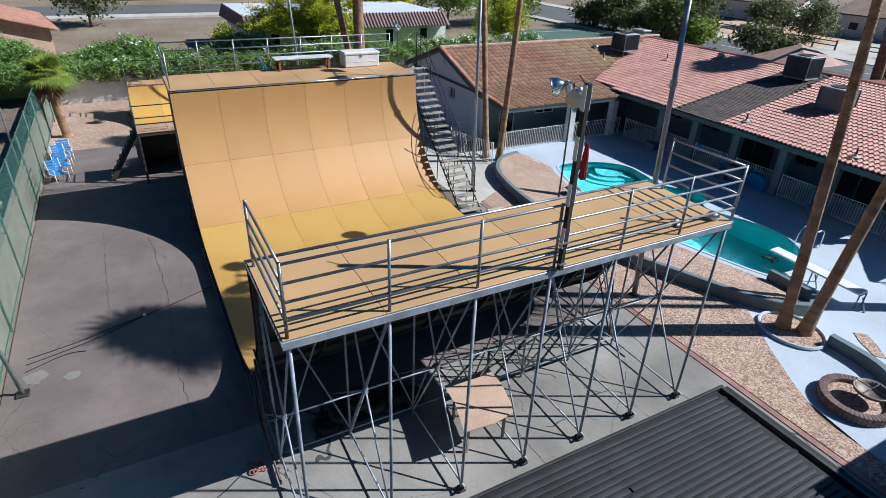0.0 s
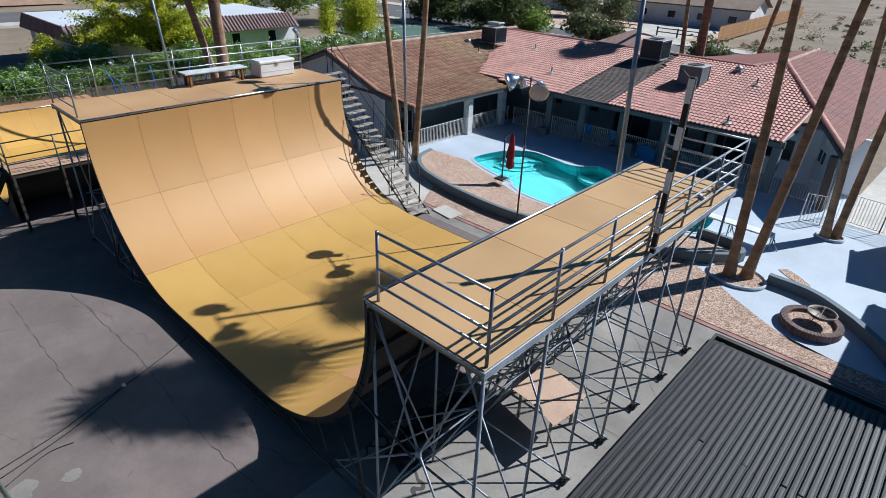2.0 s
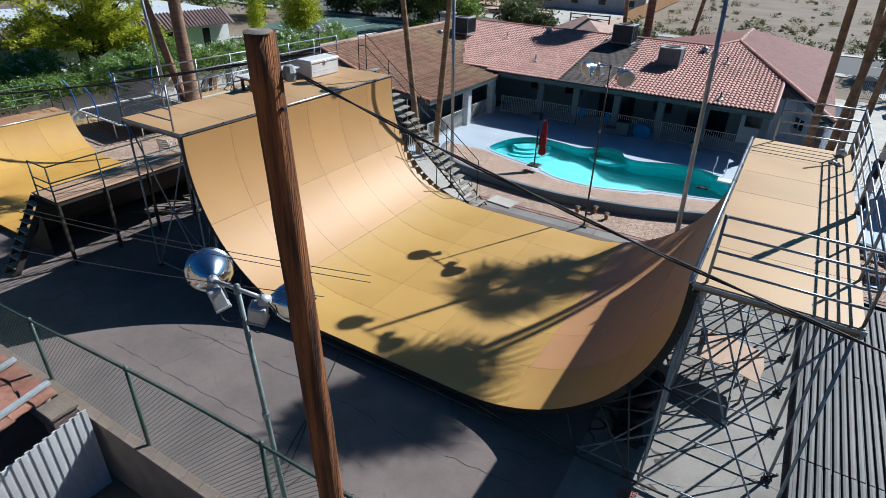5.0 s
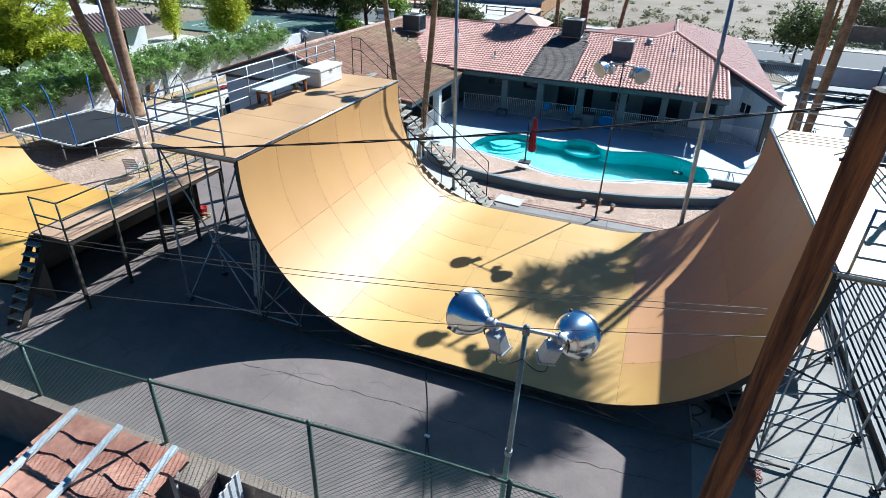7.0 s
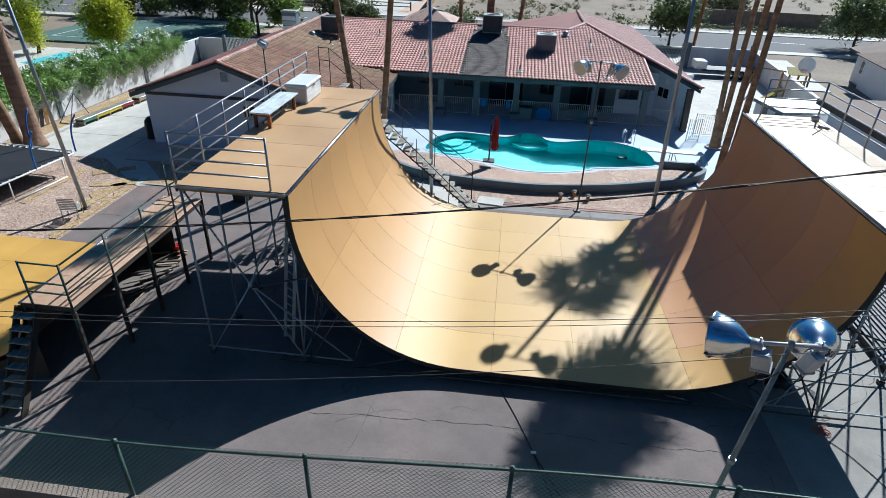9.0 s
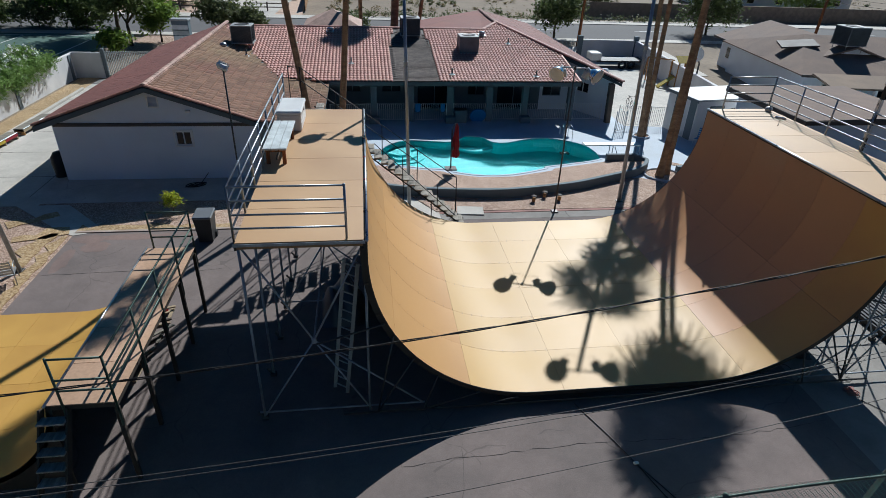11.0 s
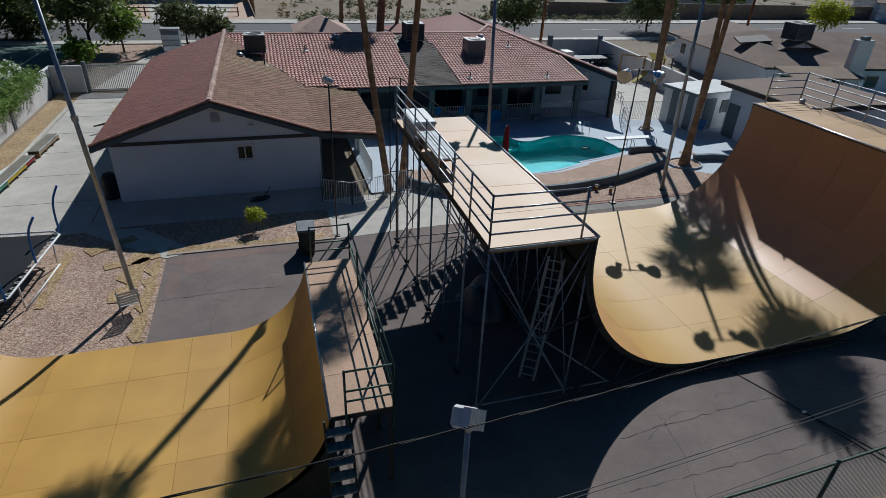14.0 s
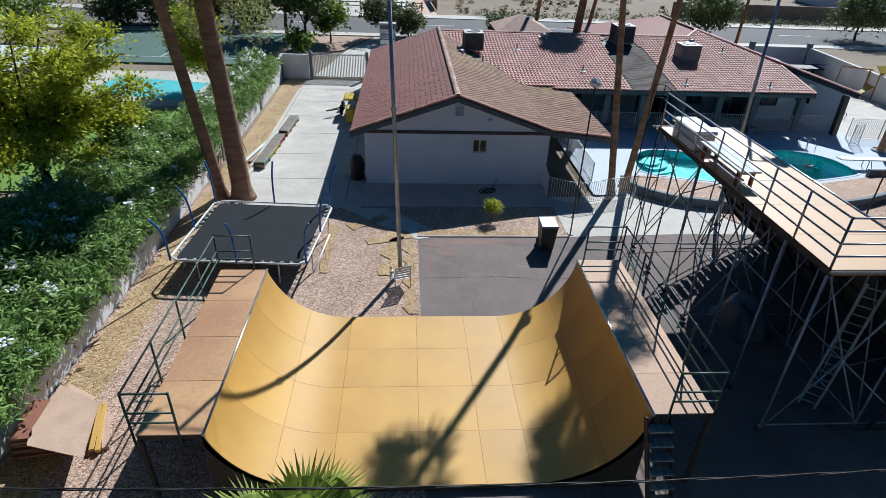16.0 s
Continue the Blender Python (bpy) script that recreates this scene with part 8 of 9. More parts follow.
for k, (pts, w) in enumerate(((((5.0, -3.2), (9.2, -3.15)), 0.02), (((5.0, 0.4), (9.2, 0.45)), 0.02), (((5.0, 3.4), (10.2, 3.45)), 0.02), (((9.0, 6.0), (9.05, -6.0)), 0.02), (((5.4, 5.2), (7.2, 4.3), (8.8, 2.2)), 0.014), (((6.2, -4.6), (7.9, -3.6), (8.6, -1.2)), 0.014))):
    crack_run(_yard, pts, w, 60 + k)
rng = random.Random(8)
for k, (x, y, r) in enumerate(((1.47, -8.3, 0.2), (1.2, -9.1, 0.28), (9.6, -0.9, 0.2), (8.1, 2.4, 0.25), (7.2, 1.2, 0.3), (9.9, 3.2, 0.16))):
    solo("ground_patch", MB().prism([(x + r * (0.7 + 0.5 * rng.random()) * math.cos(a), y + r * (0.6 + 0.5 * rng.random()) * math.sin(a)) for a in np.linspace(0, 6.28, 15, endpoint=False)], -0.01, 0.005), "old_concrete", "small pale stain on the paving", "patch", "structure")
for k, pts in enumerate((((0.6, -8.0, 0.02), (0.55, -8.5, 0.02), (0.9, -9.3, 0.02)),)):
    solo("loose_lead", MB().path(curve_loop(pts, 6, False), 0.009, 5), "cable", "thin black lead lying on the asphalt", "cable", "", "loose leads", True)


# ---- neighbours and distance ----
def far_house(name, poly_c, rot, L, W, wall_h, ridge_h, wall_m, roof_m, label, hip=0.0, over=0.5, win=4):
    """A low house with a gable or hip roof; local x runs along the ridge."""
    h = thing(name, (0, 0, 0), label, "house")
    mb = MB()
    mb.box((0, 0, wall_h / 2), (L, W, wall_h))
    part("wall", mb, wall_m, h)
    a, b = L / 2 + over, W / 2 + over
    ze = wall_h - 0.05
    r0, r1 = -a + hip, a - hip
    for s in (-1, 1):
        part("roof", MB().slab([(-a, s * b, ze), (a, s * b, ze), (r1, 0, ridge_h), (r0, 0, ridge_h)], 0.1), roof_m, h)
        if hip > 0:
            part("roof", MB().slab([(s * a, -b, ze), (s * a, b, ze), (r1 if s > 0 else r0, 0, ridge_h)], 0.1), roof_m, h)
        else:
            t = MB()
            x = s * L / 2
            t.v = [(x, -W / 2, wall_h - 0.05), (x, W / 2, wall_h - 0.05), (x, 0, ridge_h - 0.12), (x - 0.1 * s, -W / 2, wall_h - 0.05), (x - 0.1 * s, W / 2, wall_h - 0.05), (x - 0.1 * s, 0, ridge_h - 0.12)]
            t.f = [(0, 1, 2), (5, 4, 3), (0, 2, 5, 3), (1, 4, 5, 2)]
            part("gable", t, wall_m, h)
        part("fascia", MB().box((0, s * b, ze - 0.06), (2 * a, 0.05, 0.16)), "trim_dark", h)
        for k in range(win):
            x = -L / 2 + L * (k + 0.5) / win
            w = part("window", MB().box((x, s * (W / 2 + 0.02), 1.35), (1.2, 0.06, 1.0), None, 0.01), "white_paint", h)
            part("pane", MB().box((x, s * (W / 2 + 0.045), 1.35), (1.06, 0.04, 0.86)), "window_dark", w)
    h.matrix_basis = pose(poly_c[0], poly_c[1], poly_c[2] if len(poly_c) > 2 else 0, 0, 0, rot)
    return h


# east neighbour, turned against the yard
ux, uy = Vector((0.988, -0.156)), Vector((0.156, 0.988))
O = Vector((22.6, 20.6))
c = O + ux * 11.6 + uy * 6.6
far_house("neighbour_house", (c.x, c.y), -9, 22, 12, 2.5, 4.1, "stucco", "shingle_brown", "low stucco neighbour house with brown shingle roof", 3.0, 0.6, 6)
c = O + ux * 5.0 + uy * 9.5
far_house("neighbour_house", (c.x, c.y), 81, 12, 8, 2.5, 3.9, "stucco", "shingle_brown", "low stucco wing of the neighbour house with brown shingle roof", 0.0, 0.6, 3)
pr = thing("patio_roof", (25, 17.5, 0), "tan flat patio roof on posts beside the neighbour house", "patio roof")
q = [O + ux * 0.6 - uy * 2.6, O + ux * 6.2 - uy * 2.6, O + ux * 6.2 - uy * 0.1, O + ux * 0.6 - uy * 0.1]
part("roof", MB().slab([(q[0].x, q[0].y, 2.3), (q[1].x, q[1].y, 2.3), (q[2].x, q[2].y, 2.62), (q[3].x, q[3].y, 2.62)], 0.12), "shingle_tan", pr)
for k in (0.05, 0.5, 0.95):
    p = q[0].lerp(q[1], k)
    part("post", MB().box((p.x, p.y, 1.1), (0.14, 0.14, 2.2)), "white_paint", pr)
sp_ = thing("roof_panel", (24.9, 25.4, 0), "dark low roof hatch on the neighbour roof", "roof panel")
part("panel", MB().slab([(24.0, 25.2, 3.42), (26.2, 24.2, 3.72), (26.6, 25.6, 3.95), (24.4, 26.5, 3.65)], 0.12), "trim_dark", sp_)
roof_unit(27.9, 23.7, 3.75, 1.5, 1.15, "large dark evaporative cooler on the neighbour roof")
ch = thing("chimney", (29.4, 19.1, 0), "white stucco chimney of the neighbour house", "chimney")
part("chimney_shaft", MB().box((29.4, 19.1, 2.3), (1.2, 0.7, 4.6), Euler((0, 0, -0.31)).to_matrix(), 0.03), "white_wall", ch)
part("cap", MB().box((29.4, 19.1, 4.7), (0.5, 0.5, 0.3), None, 0.03), "ac_grey", ch)
far_house("neighbour_house", (52, 20), -40, 20, 13, 2.5, 4.1, "stucco", "shingle_brown", "low stucco neighbour house with brown shingle roof", 0.0, 0.6, 5)
pad("neighbour_patio", [(22, 6.5), (50, 6.5), (50, 20), (30, 19.5), (22, 14)], -0.1, 0.0, "concrete", "pale concrete patio of the neighbour", "patio")
pad("neighbour_pool", [(p.x, p.y) for p in curve_loop([(26.0, 12.8), (27.6, 10.7), (33, 10.2), (37.5, 12.2), (35.5, 14.9), (30, 15.1)], 6)], -0.1, 0.02, "pool_tile", "turquoise pool in the neighbour garden", "pool")
pad("neighbour_lawn", [(26.5, 16.6), (29.0, 15.9), (30.3, 16.9), (27.6, 17.7)], -0.1, 0.03, "grass", "small green lawn in the neighbour garden", "lawn")

# walls of the east yard
def long_wall(name, a, b, h, t, material, label):
    a, b = Vector(a), Vector(b)
    d = b - a
    mb = MB().box(((a + b) / 2).to_3d() + Vector((0, 0, h / 2 - 0.05)), (d.length, t, h + 0.1), Matrix.Rotation(math.atan2(d.y, d.x), 3, "Z"), 0.02)
    ob = structure(name, mb, material, label, "wall")
    cap = MB().box(((a + b) / 2).to_3d() + Vector((0, 0, h + 0.03)), (d.length, t + 0.06, 0.06), Matrix.Rotation(math.atan2(d.y, d.x), 3, "Z"), 0.015)
    part("wall_cap", cap, material, ob)
    return ob


long_wall("wall_east", (16.4, 18.2), (18.4, 37), 1.7, 0.2, "white_wall", "white painted garden wall of the east yard")
long_wall("wall_north", (13.3, 37.2), (18.4, 37.0), 1.7, 0.2, "white_wall", "white painted garden wall of the east yard")
long_wall("wall_pool", (20.2, 11.0), (24, 9.0), 1.7, 0.2, "white_wall", "white painted garden wall of the east yard")
pad("east_yard", [(9.4, 17.6), (16.3, 17.0), (18.3, 37), (9.8, 37)], -0.1, 0.016, "concrete", "sunlit pale concrete yard behind the pool gate", "yard")
for (x, y) in ((13.2, 37.2), (18.4, 37.0)):
    solo("wall_pier", MB().box((x, y, 1.05), (0.4, 0.4, 2.1), None, 0.03), "house_dark", "dark grey wall pier", "pier", "structure")

ge = thing("yard_gate", (12.0, 37.6, 0), "grey steel picket gate of the east yard", "gate")
for z in (0.15, 1.55):
    part("rail", MB().tube((10.6, 37.9, z), (13.0, 37.2, z), 0.022, 6), "ac_light", ge)
_gp = MB().tube((0, 0, 0.1), (0, 0, 1.65), 0.014, 5).mesh("picket", M["lamp_box"])
for k in range(21):
    piece("picket", _gp, ge, pose(10.65 + k * 0.116, 37.885 - k * 0.034, 0))

# low garage beside the yard
gr = thing("garage", (16.8, 11.2, 0), "pale stucco garage with low brown shingle roof and dark fascia", "garage")
part("wall", MB().box((17.0, 11.2, 1.5), (6.2, 5.6, 3.0)), "stucco", gr)
part("roof", MB().slab([(13.4, 8.1, 3.22), (16.9, 8.1, 3.3), (16.9, 14.4, 3.3), (13.4, 14.4, 3.22)], 0.1), "shingle_brown", gr)
part("roof", MB().slab([(16.9, 8.1, 3.3), (20.4, 8.1, 3.22), (20.4, 14.4, 3.22), (16.9, 14.4, 3.3)], 0.1), "shingle_brown", gr)
part("fascia", MB().box((13.37, 11.25, 3.08), (0.06, 6.4, 0.26), None, 0.01), "trim_dark", gr)
for y in (8.07, 14.43):
    part("fascia", MB().box((16.9, y, 3.12), (7.0, 0.05, 0.2)), "trim_dark", gr)
gw = part("door", MB().box((13.88, 13.4, 1.0), (0.06, 0.9, 2.0), None, 0.01), "house_dark", gr)
part("handle", MB().box((13.84, 13.1, 1.0), (0.03, 0.03, 0.1)), "galv", gw)

# garden shed
sd = thing("shed", (14.15, 16.4, 0), "white garden shed with dark stripes and flat roof", "shed")
R = Euler((0, 0, math.radians(8.6))).to_matrix()
cc = Vector((14.15, 16.4, 0))
part("wall", MB().box(cc + Vector((0, 0, 1.13)), (4.4, 2.65, 2.26), R), "white_wall", sd)
part("roof", MB().box(cc + Vector((0, 0, 2.31)), (4.6, 2.85, 0.1), R, 0.02), "ac_light", sd)
part("roof_edge", MB().box(cc + R @ Vector((-2.31, 0, 0)) + Vector((0, 0, 2.27)), (0.04, 2.87, 0.16), R), "ac_grey", sd)
for k in (-0.95, 0.35):
    part("panel", MB().box(cc + R @ Vector((-2.21, k, 0)) + Vector((0, 0, 1.1)), (0.05, 0.55, 2.15), R, 0.01), "house_dark", sd)
part("door", MB().box(cc + R @ Vector((-0.9, -1.34, 0)) + Vector((0, 0, 1.0)), (0.95, 0.05, 1.95), R, 0.01), "house_dark", sd)
part("window", MB().box(cc + R @ Vector((0.4, -1.34, 0)) + Vector((0, 0, 1.4)), (0.7, 0.05, 0.8), R, 0.01), "window_dark", sd)

# play set, hoop, trailer, bicycle in the east yard
ps = thing("play_set", (17.8, 27, 0), "yellow and red childrens play tower with slide", "play set")
for x in (17.2, 18.3):
    for y in (26.6, 27.7):
        part("post", MB().box((x, y, 0.95), (0.1, 0.1, 1.9)), "fence_wood", ps)
for k in range(6):
    part("slat", MB().box((17.25 + k * 0.2, 26.58, 1.2), (0.12, 0.04, 0.8)), "yellow_paint", ps)
part("deck", MB().box((17.75, 27.15, 0.85), (1.2, 1.2, 0.08)), "fence_wood", ps)
part("roof", MB().slab([(17.1, 26.5, 1.95), (18.4, 26.5, 1.95), (18.4, 27.15, 2.35), (17.1, 27.15, 2.35)], 0.05), "yellow_paint", ps)
part("slide", MB().slab([(16.0, 26.8, 0.1), (17.2, 26.8, 0.9), (17.2, 27.3, 0.9), (16.0, 27.3, 0.1)], 0.06), "yellow_paint", ps)
for a, b in (((15.3, 28.4, 0), (15.8, 28.9, 1.9)), ((16.2, 29.5, 0), (15.8, 28.9, 1.9)), ((15.8, 28.9, 1.9), (17.4, 27.7, 1.9))):
    part("swing_beam", MB().tube(a, b, 0.05, 6), "fence_wood", ps)
hp = thing("basketball_hoop", (17.2, 24.5, 0), "basketball hoop with white backboard on a dark stand", "basketball hoop")
part("pole", MB().path([(17.6, 24.7, 0), (17.6, 24.7, 2.3), (17.1, 24.4, 2.9)], 0.06, 8), "steel_dark", hp)
part("base", MB().box((17.6, 24.7, 0.15), (0.8, 0.6, 0.3), None, 0.05), "black", hp)
part("backboard", MB().lathe([(0.0, 0.0), (0.5, 0.0), (0.5, 0.04), (0.0, 0.04)], 20, (17.0, 24.3, 3.0), Euler((1.45, 0, -0.7)).to_matrix()), "white_plastic", hp)
part("rim", MB().path([(16.75 + 0.22 * math.cos(a), 24.05 + 0.22 * math.sin(a), 2.75) for a in np.linspace(0, 6.283, 18, endpoint=False)], 0.012, 5, closed=True), "red_plastic", hp)
tr = thing("flatbed_trailer", (15.5, 34, 0), "black flatbed trailer with a white tool box", "trailer")
part("bed", MB().box((15.8, 34.4, 0.6), (4.4, 1.8, 0.12), None, 0.02), "black", tr)
part("tool_box", MB().box((13.5, 34.2, 0.95), (0.9, 1.3, 0.6), None, 0.06), "white_plastic", tr)
for x in (15.8, 16.6):
    part("wheel", tyre((x, 33.4, 0.36), 0.36, 0.22, Euler((1.57, 0, 0)).to_matrix()), "tyre", tr)
    part("rail", MB().tube((x - 1.6, 33.5, 1.0), (x + 1.4, 33.5, 1.0), 0.03, 6), "black", tr)
bc = thing("bicycle", (11.7, 22, 0), "small childs bicycle standing in the yard", "bicycle")
for y in (21.8, 22.45):
    part("wheel", MB().path([(11.7, y + 0.2 * math.cos(a), 0.21 + 0.2 * math.sin(a)) for a in np.linspace(0, 6.283, 16, endpoint=False)], 0.02, 5, closed=True), "tyre", bc)
part("frame", MB().path([(11.7, 21.8, 0.21), (11.7, 21.95, 0.55), (11.7, 22.35, 0.5), (11.7, 22.45, 0.21)], 0.018, 5), "black", bc)
part("handlebar", MB().tube((11.5, 21.92, 0.65), (11.9, 21.92, 0.65), 0.012, 5), "black", bc)
part("saddle", MB().box((11.7, 22.35, 0.58), (0.1, 0.2, 0.05), None, 0.02), "black", bc)

# west neighbour: long flat-roofed building with tiled mansard
wb = thing("neighbour_house", (-37, 11, 0), "white flat-roofed neighbour building with mauve tile mansard", "house")
part("wall", MB().box((-42.1, 13.2, 1.2), (11, 18.4, 2.4)), "white_wall", wb)
part("flat_roof", MB().box((-42.6, 13.2, 3.15), (10.4, 18.8, 0.2)), "roof_white", wb)
ms = MB()
for k in range(59):
    y0_ = 3.6 + k * 0.32
    ms.slab([(-35.8, y0_, 2.3), (-35.8, y0_ + 0.31, 2.3), (-37.1, y0_ + 0.31, 3.35), (-37.1, y0_, 3.35)], 0.06)
    ms.tube((-35.78, y0_, 2.34), (-37.1, y0_, 3.4), 0.06, 5)
tagged(part("mansard_tiles", ms, "mauve_tile", wb), kind="stuff")
part("mansard_end", MB().slab([(-35.8, 3.6, 2.3), (-37.1, 3.6, 3.35), (-47, 3.6, 3.35), (-47, 3.2, 2.3)], 0.1), "mauve_tile", wb)
for y in (6.0, 9.5, 13.0, 16.5, 20.0):
    w = part("window", MB().box((-36.58, y, 1.2), (0.08, 0.9, 1.8), None, 0.01), "white_paint", wb)
    part("pane", MB().box((-36.55, y, 1.2), (0.06, 0.7, 1.6)), "window_dark", w)
far_house("neighbour_house", (-44, -15.5), 10, 10, 9, 2.5, 3.9, "cardboard", "terracotta", "tan neighbour house with pinkish tile roof", 0.0, 0.6, 3)
pad("neighbour_court", [(-46, 33.5), (-29.5, 33.5), (-28.0, 48), (-46, 48)], -0.3, -0.02, "court", "green tennis court of the neighbour", "tennis court")
for a, b in (((-44, 35.5), (-31, 35.5)), ((-44, 46), (-31, 46)), ((-44, 35.5), (-44, 46)), ((-31, 35.5), (-31, 46)), ((-37.5, 35.5), (-37.5, 46))):
    w_ = 0.08
    solo("court_line", MB().box(((a[0] + b[0]) / 2, (a[1] + b[1]) / 2, -0.012), (abs(a[0] - b[0]) + w_, abs(a[1] - b[1]) + w_, 0.012)), "white_paint", "white painted tennis court line", "court line", "structure")
pad("neighbour_lawn", [(-37, 9.5), (-30.4, 9.5), (-30.4, 22), (-37, 20.5)], -0.4, -0.11, "grass", "bright green mown lawn", "lawn")
pad("neighbour_terrace", [(-42, 20.8), (-31.0, 22.3), (-31.0, 31), (-42, 31)], -0.4, -0.1, "concrete", "pale concrete terrace round the neighbour pool", "terrace")
pad("neighbour_pool", [(-38.5, 25.0), (-31.8, 23.4), (-31.4, 27.8), (-38.2, 29.2)], -0.4, -0.08, "pool_tile", "turquoise rectangular neighbour pool", "pool")

# gravel front yard and drive across the street
pad("front_yard", [(-46, 61.5), (-13.5, 61.5), (-14.5, 80), (-46, 82)], -0.2, 0.02, "cardboard", "pinkish tan gravel front yard across the street", "yard")
pad("front_drive", [(-24.5, 60.5), (-17, 60.5), (-16, 80), (-28, 80)], -0.2, 0.035, "concrete", "pale concrete driveway across the street", "driveway")

# streets
pad("street_north", [(-400, 52), (400, 45), (400, 55.5), (-400, 62.5)], -0.2, 0.0, "road", "grey asphalt street", "road")
pad("sidewalk_north", [(-400, 62.7), (400, 55.7), (400, 58.4), (-400, 65.4)], -0.2, 0.06, "concrete", "pale concrete pavement along the street", "pavement")
pad("sidewalk_near", [(-400, 50.2), (400, 43.2), (400, 44.8), (-400, 51.8)], -0.2, 0.04, "concrete", "pale concrete pavement along the street", "pavement")
pad("front_path", [(-24.4, 30.1), (-20.4, 30.1), (-19.6, 36), (-17.0, 46.9), (-20.6, 46.9), (-22.8, 40)], -0.3, -0.06, "concrete", "pale concrete drive beyond the gate", "driveway")
pad("front_gravel", [(-27.5, 36.5), (-23.0, 40.2), (-20.8, 46.8), (-27.0, 46.8)], -0.3, -0.05, "gravel", "brown gravel bed beyond the gate", "gravel")
pad("east_apron", [(13, 37.6), (18.8, 37.4), (19.2, 31), (22.5, 31), (24, 43.3), (12, 43.5)], -0.2, 0.012, "concrete", "pale concrete apron beyond the east yard wall", "pavement")
pad("street_west", [(-76, -200), (-66, -200), (-70, 57), (-80, 57)], -0.2, 0.01, "road", "grey asphalt street", "road")
pad("sidewalk_west", [(-65.8, -200), (-63, -200), (-67, 50), (-69.8, 50)], -0.2, 0.06, "concrete", "pale concrete pavement along the street", "pavement")
for k in range(-6, 12):
    solo("road_mark", MB().box((k * 14, 54.2 - 0.00875 * k * 14, 0.006), (4, 0.14, 0.012), Euler((0, 0, -0.00875)).to_matrix()), "white_paint", "white dashed lane mark on the street", "road mark", "structure")
long_wall("wall_far", (18, 66), (140, 60), 1.9, 0.25, "block", "long brown block wall beyond the street")
wf = thing("wooden_fence", (-13.4, 66, 0), "reddish brown board fence beyond the street", "fence")
bme = MB().box((0, 0, 0.9), (0.285, 0.03, 1.8), None, 0.006).mesh("board", M["fence_wood"])
for i in range(150):
    piece("board", bme, wf, pose(-13.4 - i * 0.0147, 66 + i * 0.3, 0, 0, 0, 92.8))
rf = thing("rail_fence", (-30, 66, 0), "low brown post and rail fence on the gravel lot", "fence")
for i in range(12):
    part("post", MB().box((-44 + i * 2.6, 64.5 + 0.05 * i, 0.55), (0.16, 0.16, 1.1)), "trim_dark", rf)
    if i < 11 and i not in (3, 8):
        for z in (0.5, 0.95):
            part("rail", MB().tube((-44 + i * 2.6, 64.5 + 0.05 * i, z), (-41.4 + i * 2.6, 64.55 + 0.05 * i, z), 0.06, 6), "trim_dark", rf)
far_house("neighbour_house", (-52, 86), 8, 22, 10, 2.7, 4.2, "white_wall", "shingle_tan", "low white house beyond the street", 0, 0.6, 5)
far_house("neighbour_house", (-23.5, 84), 4, 17, 9, 2.8, 4.4, "white_wall", "shingle_tan", "low white house beyond the street", 0, 0.6, 4)
far_house("neighbour_house", (62, 84), -6, 24, 11, 2.8, 4.4, "stucco", "shingle_tan", "low house beyond the street", 0, 0.6, 5)
far_house("neighbour_house", (95, 60), -30, 22, 11, 2.8, 4.4, "stucco", "shingle_tan", "low house beyond the street", 0, 0.6, 5)
far_house("neighbour_house", (-92, 5), 90, 26, 10, 2.8, 4.2, "cardboard", "terracotta", "tan house across the west street", 0, 0.6, 5)
far_house("neighbour_house", (-92, 40), 95, 24, 10, 2.8, 4.2, "stucco", "terracotta", "pale house across the west street", 0, 0.6, 5)
far_house("neighbour_house", (-90, -35), 90, 24, 10, 2.8, 4.2, "stucco", "terracotta", "pale house across the west street", 0, 0.6, 5)
sg = thing("street_sign", (-19, 48.2, 0), "yellow diamond street sign on a post", "sign")
part("post", MB().tube((-19, 48.0, 0), (-19, 48.0, 2.9), 0.04, 6), "galv", sg)
part("plate", MB().box((-19, 47.95, 2.7), (0.7, 0.03, 0.7), Euler((0, 0.785, 0)).to_matrix()), "sign_yellow", sg)
for i, (x, y, h_) in enumerate(((15.5, 44, 8.5), (40, 42, 9))):
    p = thing("utility_pole", (x, y, 0), "brown wooden utility pole along the street", "utility pole")
    part("shaft", MB().tube((x, y, 0), (x + 0.2, y, h_), 0.16, 10, 0.11), "wood_pole", p, smooth=True)
    part("crossarm", MB().box((x + 0.2, y, h_ - 0.7), (2.0, 0.1, 0.12)), "wood_pole", p)
for dz in (0, 0.35, 0.7):
    hang("street_wire", (15.7, 44, 7.6 + dz), (40.2, 42, 8.0 + dz), 0.6, 0.012, "cable", "dark wire between street poles", 0, 20)
    hang("street_wire", (15.7, 44, 7.6 + dz), (46, 8, 6.2 + dz), 0.8, 0.012, "cable", "dark wire between street poles", 0, 20)

# patio roof of the south neighbour
st_ = thing("patio_cover", (-4.3, -11.6, 0), "red clay tile patio cover with white battens beyond the fence", "patio cover")
_rng = random.Random(19)
PX0, PX1 = -6.25, -3.45


def patio_z(y):
    return 1.74 + (y + 10.02) * 0.15


